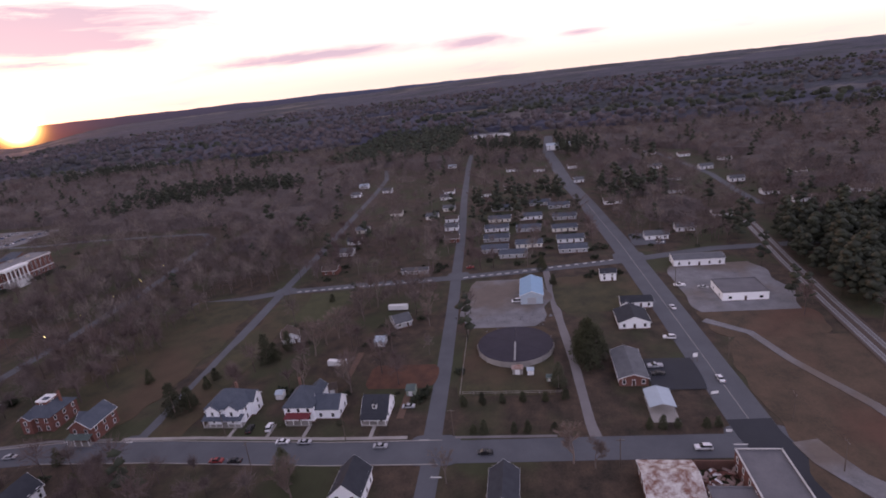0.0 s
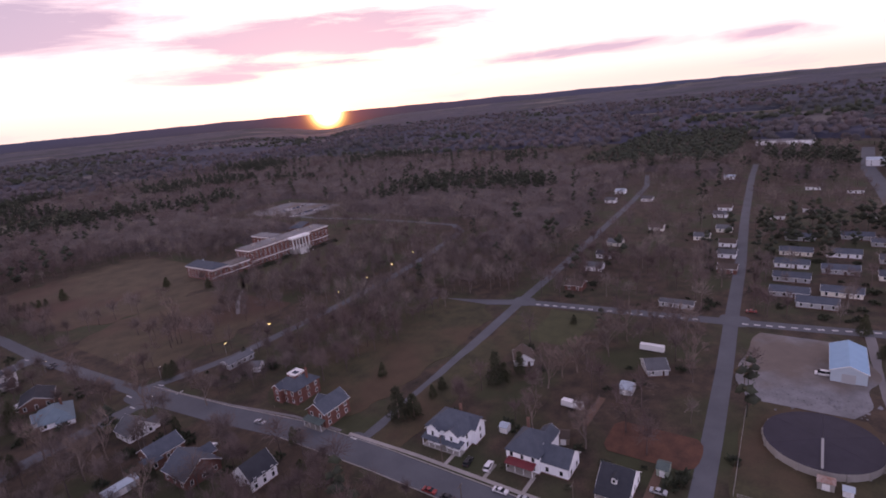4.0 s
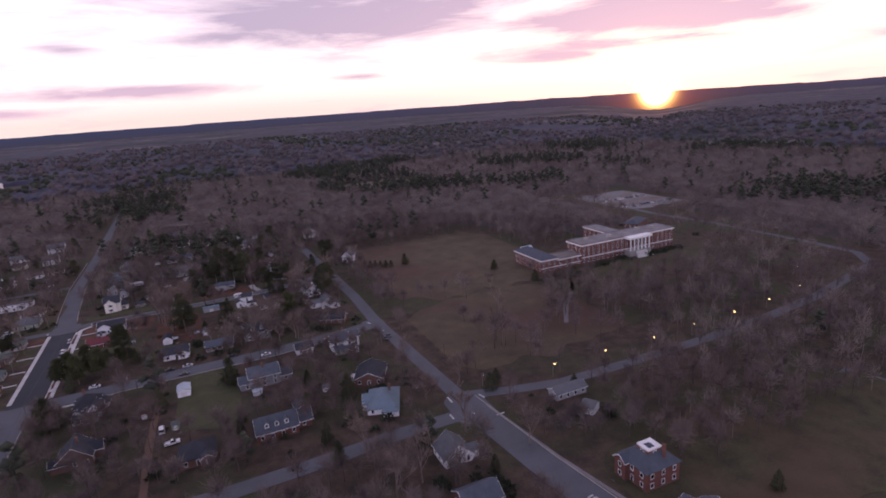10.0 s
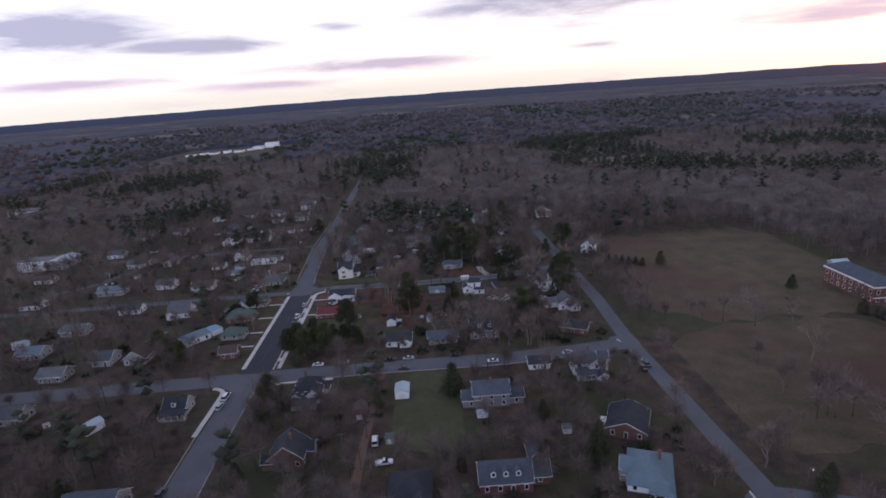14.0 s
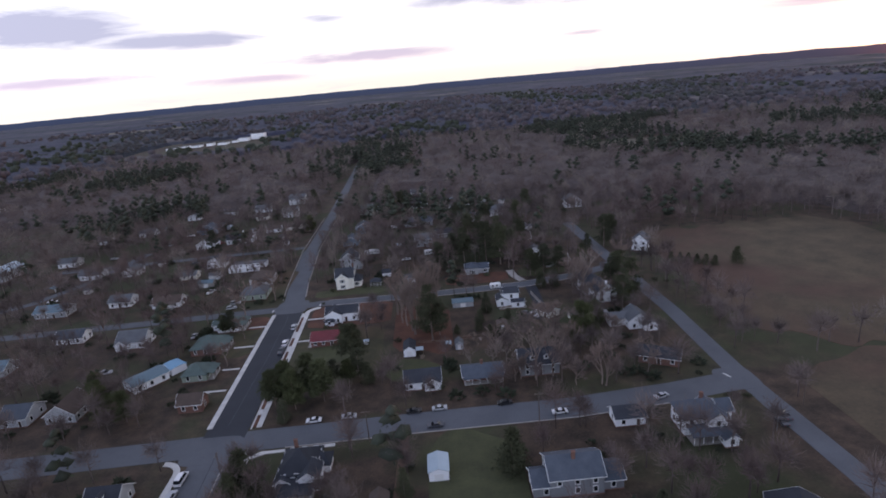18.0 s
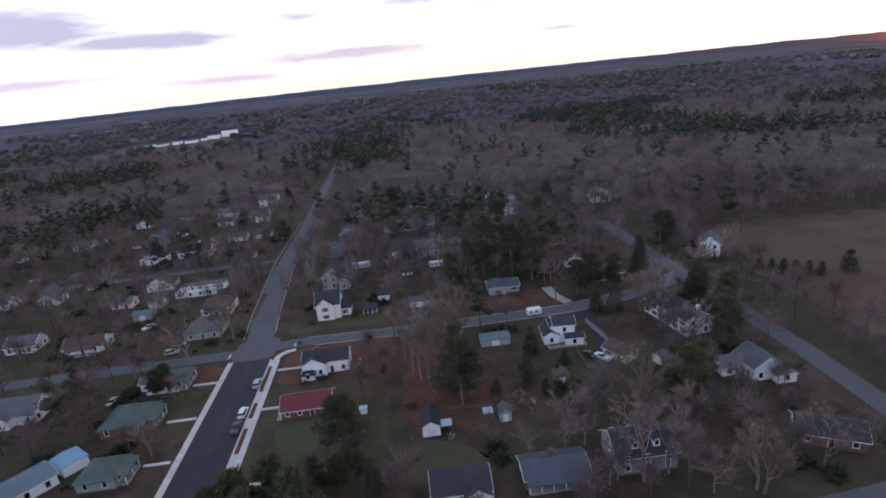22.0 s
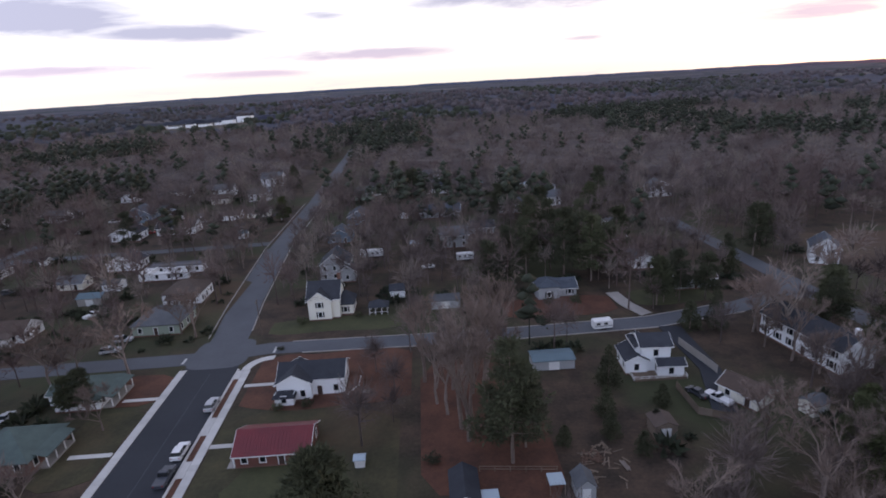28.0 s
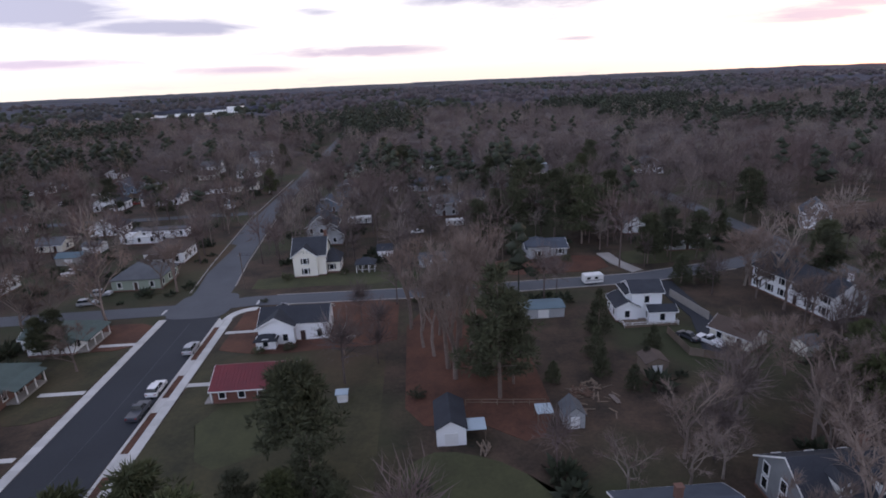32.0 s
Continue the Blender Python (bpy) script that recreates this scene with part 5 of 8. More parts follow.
structure("pavement_brick_houses", band([(99.5, 70), (104.5, 30), (110.5, -2), (111.5, -26)], 1.3, 0.14, 0, 0.14), M_ALLEY, "old worn concrete walk before the brick houses", "pavement")
structure("pavement_tank_side", band([(112.2, -152), (112.8, -185)], 1.2, 0.14, 0, 0.14), M_ALLEY, "old concrete walk beside a row of evergreens", "pavement")
for yy in (-71, -85.5, -99, -123, -13, 12):
    structure("garden_path", Shape().box(116, yy, 0, 8, 1.3, 0.1), M_OLDCONC, "straight concrete path to the porch", "path")
dashes("lane_marks_highway", [(87, -251), (113, -245), (197, -241), (307, -235), (420, -226)], 1.6, 1.6, 0.22, 0.085, M_OLDCONC, "worn centre line of the highway")
dashes("edge_line_highway", [(40, -250.5), (87, -246.5), (100, -244)], 1.6, 1.6, 0.2, 0.085, M_PAINTW, "worn white lane line on the highway")
dashes("lane_marks_new_street", [(-76, 178), (-75.4, 225), (-76.4, 264)], 1.2, 1.2, 0.07, 0.09, M_ASPHALT, "faint seam along the fresh asphalt")
dashes("dash_marks_cross_street", [(259.5, -141), (263, -165), (270.5, -200), (277, -230)], 4.6, 2.6, 1.2, 0.09, M_PAINTW, "pale dashes beside the cross street")
dashes("dash_marks_cross_street_b", [(249.5, -42), (253, -75), (258, -125)], 4.6, 2.6, 1.2, 0.09, M_PAINTW, "pale dashes beside the cross street")
for sx, sy, w, d, r in ((110.8, -142, 3.4, 0.6, 90), (93.5, -148.5, 3.4, 0.6, 90), (88.5, 81, 4.5, 0.6, 90), (84, 69.5, 0.6, 3.4, 0), (101, 77, 0.6, 3.4, 15), (101, 62, 3.4, 0.6, 0), (-63.5, 274, 0.6, 3.0, 0), (-85.5, 271, 0.6, 3.0, 0),
                        (-66, 164, 0.5, 3.0, 0), (84.0, 179, 0.6, 3.0, 20), (110, -33.5, 0.6, 3.0, 0), (108.5, -238, 0.6, 4.0, 0)):
    stop_line(sx, sy, w, d, r)
# asphalt that rounds the mouths of the side streets
for px, py, w, d in ((93, 72, 16, 22), (106, -146, 15, 17), (107, -37, 14, 13), (-77, 274, 15, 16), (-77, 166, 17, 13), (110, -245, 16, 20), (262, -136, 13, 13), (251, -32, 12, 12), (86, 177, 12, 13), (280, -236, 16, 18), (-75.5, 66, 15, 12), (84, 290, 11, 12)):
    s = Shape()
    pts = []
    for k in range(28):
        a = k * math.tau / 28
        c, q = math.cos(a), math.sin(a)
        pts.append((px + w / 2 * abs(c) ** 0.45 * (1 if c > 0 else -1), py + d / 2 * abs(q) ** 0.45 * (1 if q > 0 else -1)))
    s.prism(pts, 0.0, 0.078)
    structure("junction", s, M_ASPHALT, "worn grey asphalt of a street junction", "road")

# ================================================================ lawns, fields and yards
patch("lawn_shed", -13, 110, 12, 164, M_GREEN, "green winter lawn round a small shed", wob=7)
patch("lawn_corner", 207, -78, 246, -38, M_GREEN, "green corner lawn beside two streets", wob=4)
patch("lawn_cream_house", -68, 283, -30, 293, M_GREEN, "dull green lawn before the cream house")
patch("lawn_ranch", 36, 286, 60, 298, M_GREEN, "green lawn beside a driveway")
patch("lawn_pine_yard", -65.8, 196, -30, 246, M_GRASS, "dull green yard under the pines", wob=5)
patch("lawn_pine_green", -60, 212, -37, 229, M_GREEN, "greener patch of lawn under a pine", z=0.026, wob=7)
patch("lawn_white_house", -65, 246, -28, 271, M_LEAVES, "russet winter lawn beside the white house", wob=2)
patch("leaf_yard", -26, 214, -2, 262, M_LEAVES, "russet leaf litter under tall bare trees", wob=8)
patch("lawn_sheds", -28, 197, -6, 209, M_GREEN, "green lawn before the garden sheds", wob=5)
patch("leaf_yard_ranch", -2, 283, 30, 297, M_LEAVES, "russet leaf-covered yard of the ranch house", wob=2)
patch("lawn_west_a", -96, 226, -84.6, 250, M_GRASS, "dull green front lawn")
patch("lawn_west_b", -97, 251, -84.6, 265, M_LEAVES, "russet front lawn")
patch("lawn_west_c", -97, 284, -85, 330, M_GRASS, "dull green front lawn")
patch("field_hospital", 112, 190, 235, 345, M_FIELD, "wide dry field before the woods", wob=14, category="field")
patch("field_drive", 104, 95, 200, 185, M_FIELD, "rough dry slope with brown stains", wob=10, category="field")
patch("lawn_hospital", 200, 150, 340, 192, M_GRASS, "dull lawn before the long brick building", wob=6)
patch("lawn_tank", 136, -187, 192, -149, M_GRASS, "dull lawn round the tank", z=0.022, wob=2)
patch("verge_highway", 60, -330, 176, -252, M_VERGE, "rough reddish grass beside the highway", z=0.021, wob=6, category="field")
patch("lawn_block_edge", 112, -54, 246, -37, M_GRASS, "rough grass between garden and street", z=0.018, wob=2)
patch("lawn_woods_edge", 112, -28, 240, 28, M_GRASS, "rough grass before the woods", z=0.019, wob=10, category="field")
patch("yard_reddish", 142, -140, 160, -112, M_LEAVES, "reddish bare garden plot", z=0.024, wob=2)
patch("lot_green", 205, -232, 252, -190, M_GRASS, "dull grass lot beside the garage", z=0.02, wob=3)
patch("gravel_yard", 192, -187, 252, -144, M_GRAVEL, "pale gravel yard round the blue-roofed barn", z=0.03, wob=4, category="yard")
patch("shop_forecourt", 200, -298, 262, -251, M_GRAVEL, "worn grey forecourt of the shops", z=0.034, wob=3, category="yard")
patch("car_park_dark", 138, -238, 160, -219.5, M_FRESH, "dark asphalt car park of the brick office", z=0.05, wob=0.4, category="yard")
patch("shop_apron", 300, -262, 325, -242, M_ASPHALT, "grey asphalt apron beside the highway", z=0.05, wob=1, category="yard")
patch("field_hall", 176, -298, 205, -252, M_VERGE, "rough reddish grass beside the workshop", z=0.021, wob=4, category="field")
road("hospital_walk", [(222, 180), (208, 160), (189, 141), (174, 120)], 2.4, M_ALLEY, "narrow pale path below the brick building", 0.09, 0.4)
patch("hospital_car_park", 396, 316, 470, 412, M_GRAVEL, "pale car park behind the long brick building", z=0.03, wob=5, category="yard")
structure("gravel_track", band([(192, -252), (179, -266), (156, -272), (127, -284), (90, -291)], 3.4, 0.30, 0.6, 0.3), M_GRAVEL, "pale gravel track across the verge", "track")
structure("gravel_patch_verge", band([(86, -268), (94, -262), (102, -258), (110, -256)], 8, 0.29, 0.8, 0.3), M_GRAVEL, "pale gravel patch beside the highway", "track")
structure("dirt_track", band([(-22, 70), (-22, 110), (-19.5, 166)], 2.6, 0.12, 0.4, 0.12), M_DIRT, "narrow dirt track between the gardens", "track")
structure("gravel_drive_ranch", band([(32, 297), (33, 288), (36, 280)], 3.6, 0.22, 0.3, 0.2), M_OLDCONC, "pale driveway to the ranch house", "driveway")
structure("driveway_white_house", band([(38.5, 272), (38, 250), (33, 234)], 5.0, 0.2, 0.4, 0.2), M_FRESH, "dark driveway beside the white house", "driveway")
for x0, x1, yy in ((143, 175, -139), (172, 192, -111)):
    structure("gravel_drive", Shape().box((x0 + x1) / 2 - 20, yy + 8, 0, x1 - x0, 2.6, 0.05), M_DIRT, "pale dirt drive into the yard", "driveway")


# ================================================================ the long brick building on the hill
def long_building():
    e = thing("hospital_building", pose(286, 206, 0), "long red brick institution with white trim and portico", "building")
    HOUSES.append((286, 206, 48))

    def block(cx, cy, w, d, h, storeys, mat, faces="SWE", gap=3.4):
        part("wall", Shape().box(cx, cy, -0.3, w, d, h + 0.3), mat, e)
        rf = Shape()
        roof_shape(rf, cx, cy, w, d, h, "flat", "x", 0)
        part("roof", rf, M_GRAVEL, e)
        part("cornice", Shape().box(cx, cy - d / 2 - 0.2, h - 0.9, w + 0.8, 0.5, 0.7).box(cx, cy + d / 2 + 0.2, h - 0.9, w + 0.8, 0.5, 0.7)
             .box(cx - w / 2 - 0.2, cy, h - 0.9, 0.5, d - 0.2, 0.7).box(cx + w / 2 + 0.2, cy, h - 0.9, 0.5, d - 0.2, 0.7), M_TRIM, e, "white cornice")
        part("belt_course", Shape().box(cx, cy - d / 2 - 0.08, h * 0.33, w + 0.2, 0.2, 0.5), M_TRIM, e)
        for side in faces:
            ln = w if side == "S" else d
            n = int(ln / gap)
            for q in range(n):
                for st in range(storeys):
                    u, z = (q + 0.5) / n * ln - ln / 2, 2.3 + st * (h - 1.6) / storeys
                    m = {"S": pose(cx + u, cy - d / 2, z), "W": pose(cx - w / 2, cy - u, z, 0, 0, -90), "E": pose(cx + w / 2, cy + u, z, 0, 0, 90)}[side]
                    put_window(e, m @ pose(0, -0.03, 0), 1.3, 1.9)

    block(0, 0, 84, 17, 14.0, 4, M_BRICK, "SW", 4.2)
    block(3, 24, 12, 31, 13.0, 3, M_BRICK, "W", 5.0)
    block(-52, -1, 20, 14, 7.5, 2, M_BRICK, "SW", 4.2)
    block(-69, 8, 13, 34, 9.0, 2, M_BRICK, "SW", 4.2)
    s = Shape()
    roof_shape(s, -69, 8, 13, 34, 9.4, "hip", "y", 0.5)
    part("wing_roof", s, M_SLATE, e, "slate hip roof")
    # portico
    part("portico_floor", Shape().box(6, -11, -0.2, 20, 6, 4.4), M_OLDCONC, e)
    for q in range(6):
        part("column", Shape().rod((-2.6 + q * 3.45, -13.2, 4.2), (-2.6 + q * 3.45, -13.2, 12.6), 0.5, 0.42, 10), M_TRIM, e, "tall white column" if q == 0 else "")
    part("entablature", Shape().box(6, -11, 12.6, 20.4, 6.4, 1.6), M_TRIM, e)
    for q in range(6):
        part("step", Shape().box(6, -14.6 - q * 0.9, -0.2, 9 + q, 0.95, 3.9 - q * 0.62), M_CONCRETE, e)
    # roof plant
    for ux, uy in ((-30, 2), (-12, -1), (18, 3), (30, 0)):
        part("roof_vent", Shape().box(ux, uy, 14, 3.0, 2.4, 1.8), M_OLDCONC, e)


long_building()
house(345, 255, -60, 12, 26, 7.0, "hip", M_BRICKD, M_SLATE, "brown brick annexe among bare trees", axis="y", pitch=0.4, sides="SW")
house(232, 250, 0, 8, 6, 3.0, "gable", M_GREYW, M_TIN, "small grey boiler house behind the wing", sides="SW")

# ================================================================ the round tank and its yard
tank = thing("water_tank", pose(171.5, -171, 0), "round concrete tank with a dark sectioned cover", "tank")
part("wall", Shape().rod((0, 0, -0.3), (0, 0, 2.5), 15.8, 15.8, 48), M_OLDCONC, tank, "pale stained concrete wall")
for k in range(6):
    a = k * math.tau / 6
    s, pts = Shape(), [(0.05 * math.cos(a + math.pi / 6), 0.05 * math.sin(a + math.pi / 6), 3.3)]
    for q in range(9):
        b = a + 0.002 + q * (math.tau / 6 - 0.004) / 8
        pts.append((15.75 * math.cos(b), 15.75 * math.sin(b), 2.62))
    low = [(x, y, z - 0.15) for x, y, z in pts]
    n = len(pts)
    s.add(pts + low, [tuple(range(n)), tuple(range(2 * n - 1, n - 1, -1))] + [(q, n + q, n + (q + 1) % n, (q + 1) % n) for q in range(n)])
    part("cover_panel", s, M_BLACK, tank)
HOUSES.append((171.5, -171, 18))
part("walkway", Shape().box(-7.8, 0, 3.2, 15.6, 0.7, 0.12), M_METAL, tank, "grey metal walkway")
for k in range(16):
    a = k * math.tau / 16
    part("buttress", Shape().box(15.9 * math.cos(a), 15.9 * math.sin(a), -0.2, 0.5, 0.6, 2.5, math.degrees(a)), M_OLDCONC, tank)
shed(152, -172, -90, 4, 3, 2.6, M_OLDCONC, M_RUST, "small pump house against the tank")
shed(151, -177, -90, 2.4, 2.4, 2.2, M_WHITE, M_TIN, "small white valve house")
shed(146, -184, -90, 2.2, 2.2, 2.0, M_GREENW, M_GREENROOF, "small green pump cabinet")


def fence(points, h, mat, label, step=2.4, rails=2, solid=False):
    pts = resample(points, step)
    e = thing("fence", pose(pts[0].x, pts[0].y, 0), label, "fence", "fences")
    o = pts[0]
    for p in pts:
        part("post", Shape().box(p.x - o.x, p.y - o.y, -0.2, 0.12, 0.12, h + 0.25), mat, e)
    for a, b in zip(pts, pts[1:]):
        m, d = (a + b) / 2 - o, b - a
        rot = math.degrees(math.atan2(d.y, d.x))
        if solid:
            part("panel", Shape().box(m.x, m.y, 0.05, d.length - 0.1, 0.06, h, rot), mat, e)
        else:
            for q in range(rails):
                part("rail", Shape().box(m.x, m.y, h * (0.45 + 0.5 * q), d.length, 0.07, 0.1, rot), mat, e)


fence([(137, -188), (137, -152)], 1.4, M_OLDCONC, "low pale fence in front of the tank", 4.0)
fence([(137, -151), (190, -149)], 1.4, M_OLDCONC, "low pale fence beside the street", 4.5)
barn = house(228, -178.5, -90, 11, 23, 5.0, "gable", M_TIN, M_TINBLUE, "metal barn with pale blue roof", axis="y", pitch=0.4, name="barn", category="barn", sides="", door=False)
part("barn_door", Shape().box(0, -11.55, 0, 4.2, 0.1, 3.8), M_GREYW, barn)
for q in range(11):
    part("roof_rib", Shape().box(-6.0, -11 + q * 2.2, 4.9, 0.1, 0.08, 0.1), M_TIN, barn)

# ================================================================ shops and sheds along the highway
house(246, -219, -90, 8, 6, 4.6, "gable", M_WHITE, M_DARKROOF, "white garage with dark roof on the grass lot", pitch=0.5, sides="S", name="garage", category="garage")
house(264, -269, -90, 26, 10, 4.0, "gable", M_WHITE, M_GREYROOF, "long white shop with low grey roof", pitch=0.22, gap=5, name="shop", category="shop")
house(219.5, -275.5, -90, 20, 17, 4.2, "flat", M_WHITE, M_FLATROOF, "flat-roofed white workshop with wide bays", gap=6.5, name="shop", category="shop", win=(1.4, 1.2))
house(193, -222, -90, 13, 14, 3.2, "gable", M_WHITE, M_DARKROOF, "low white house with dark roof", pitch=0.4, axis="y")
house(211, -227, -90, 14, 7, 3.2, "gable", M_WHITE, M_DARKROOF, "low white house with two dark roofs", pitch=0.5, wings=((-5, -2.5, 4, 5, 3.0, "gable", "y"),))
house(151.5, -213.5, -90, 10, 21, 3.2, "gable", M_BRICK, M_GREYROOF, "brick office with a wide grey roof", axis="y", pitch=0.35, name="office", category="building")
cp = thing("carport", pose(129, -219.5, 0), "open carport with a pale blue metal roof", "carport")
s = Shape()
roof_shape(s, 0, 0, 10.5, 8, 3.0, "gable", "x", 0.3, 0.3, 0.1)
part("roof", s, M_TIN, cp)
for px in (-4.8, 0, 4.8):
    for py in (-3.7, 3.7):
        part("post", Shape().box(px, py, 0, 0.14, 0.14, 3.05), M_METAL, cp)
HOUSES.append((129, -219.5, 7))
structure("carport_slab", Shape().box(127, -219.8, 0, 15, 8.5, 0.06), M_OLDCONC, "pale concrete slab under the carport", "yard")
bb = house(87, -238.5, 90, 12, 22, 6.2, "flat", M_BRICK, M_FLATROOF, "flat-roofed brick shop on the highway corner", gap=4, name="shop", category="shop")
part("parapet_cap", Shape().box(-5.9, 0, 6.72, 0.5, 22.2, 0.1).box(5.9, 0, 6.72, 0.5, 22.2, 0.1).box(0, -10.9, 6.72, 12, 0.5, 0.1), M_CONCRETE, bb)
house(79, -227, 90, 11, 12, 5.0, "flat", M_BRICKD, M_FLATROOF, "lower flat-roofed brick store", gap=4, name="store", category="shop", sides="SE")
tin = house(89.5, -213.5, 90, 14, 14, 3.8, "gable", M_BRICKD, M_RUSTW, "old store with a patched rusty tin roof", axis="x", pitch=0.28, sides="E", name="store", category="shop", door=False)
ruin = thing("ruined_store", pose(92, -227.3, 0), "roofless brick ruin full of broken tin sheets", "ruin")
for cx, cy, w, d in ((0, -5.6, 11.5, 0.4), (0, 5.6, 11.5, 0.4), (5.8, 0, 0.4, 10.8), (-5.8, 0, 0.4, 10.8)):
    part("wall", Shape().box(cx, cy, -0.2, w, d, 3.2), M_BRICKD, ruin)
rr = random.Random(4)
sheet = [Shape().add([(-1.1, -0.4, 0), (1.1, -0.4, 0.1), (1.1, 0.4, 0), (-1.1, 0.4, 0.08), (-1.1, -0.4, -0.03), (1.1, -0.4, 0.07), (1.1, 0.4, -0.03), (-1.1, 0.4, 0.05)],
                     [(0, 1, 2, 3), (7, 6, 5, 4), (0, 4, 5, 1), (1, 5, 6, 2), (2, 6, 7, 3), (3, 7, 4, 0)]).data("tin_sheet", m) for m in (M_RUST, M_TRIM, M_BRICK)]
for k in range(60):
    part("tin_sheet", sheet[rr.choice((0, 0, 0, 2, 2, 1))], None, ruin, m=pose(rr.uniform(-4.6, 4.6), rr.uniform(-4.6, 4.6), 0.5 + rr.uniform(-0.2, 1.2), rr.uniform(-22, 22), rr.uniform(-22, 22), rr.uniform(0, 180)))
HOUSES.append((92, -227, 7))

# ================================================================ the estate beyond the cross street
for px, py in ((288, -168), (300, -156), (324, -156), (349, -155), (375, -156), (410, -157), (307, -178), (344, -178), (377, -180), (420, -188), (292, -205), (313, -205), (339, -203), (370, -205), (406, -203)):
    house(px + 5, py, -90, 17, 9, 3.0, "gable", (M_GREYW, M_WHITE, M_GREYW, M_CREAM)[int(px) % 4], M_SLATE, "low estate house with blue-grey shingle roof", pitch=0.42, sides="S", gap=3.6, group="estate houses")
for px, py, rf, wl in ((330, -124, M_BROWNROOF, M_BRICK), (360, -120, M_GREYROOF, M_WHITE), (385, -117, M_BROWNROOF, M_WHITE), (423, -110, M_GREYROOF, M_CREAM), (469, -101, M_GREYROOF, M_WHITE), (494, -101, M_BROWNROOF, M_WHITE),
                       (312, -51, M_GREYROOF, M_WHITE), (339, -49, M_DARKROOF, M_WHITE), (369, -47, M_GREYROOF, M_CREAM), (276, -52, M_BROWNROOF, M_BRICK), (524, -30, M_GREYROOF, M_WHITE), (514, 2, M_GREYROOF, M_WHITE), (560, 6, M_TIN, M_WHITE),
                       (398, -99, M_GREYROOF, M_CREAM), (647, -85, M_TIN, M_WHITE), (470, -140, M_BROWNROOF, M_WHITE), (417, -64, M_BROWNROOF, M_CREAM)):
    house(px + 4, py, -90, 10, 8, 3.2, "gable", wl, rf, "small house with a shallow gable roof", pitch=0.5, sides="S", gap=3.4, group="houses by the woods")
for px, py, w in ((498, -162, 12), (484, -200, 13), (592, -161, 12), (578, -192, 12), (503, -228, 9), (582, -228, 9), (309, -258, 14), (323, -279, 12), (408, -246, 14), (308, -338, 15), (404, -362, 12), (376, -372, 12), (521, -350, 12), (541, -307, 12), (816, -286, 14), (672, -302, 13),
                  (629, -320, 12), (457, -356, 12), (394, -419, 14), (480, -310, 12), (430, -300, 12), (560, -380, 12), (600, -350, 12), (350, -310, 12), (470, -410, 12)):
    house(px + 4, py, -90, w, 8, 3.2, "gable", M_WHITE, M_GREYROOF if int(px) % 2 else M_BROWNROOF, "small white house among bare trees", pitch=0.5, sides="S", gap=4, group="houses by the woods")
house(950, -120, -90, 74, 26, 7, "flat", M_WHITE, M_TIN, "long white-roofed school in the distance", sides="S", gap=8, name="school", category="school")
house(741, -222, -90, 32, 16, 7, "gable", M_WHITE, M_TIN, "white metal warehouse beside the highway", pitch=0.25, sides="S", gap=8, name="warehouse", category="warehouse")
house(271, -109, -90, 16, 6, 2.8, "gable", M_GREYW, M_GREYROOF, "long low grey house trailer", pitch=0.25, sides="S", group="houses by the woods")
camper(217, -110, 90, 10, "long white house trailer behind trees", 3.0)
house(200, -115, -60, 8, 10, 3.0, "gable", M_GREYW, M_GREYROOF, "small grey house with brown yard", pitch=0.5, sides="SW", group="houses by the woods")
shed(180, -110, -90, 4.5, 6, 2.6, M_GREYW, M_TIN, "small grey shed with tin roof")
shed(141, -100, -70, 4, 5, 2.6, M_WOOD, M_BROWNROOF, "weathered board shed with brown roof")

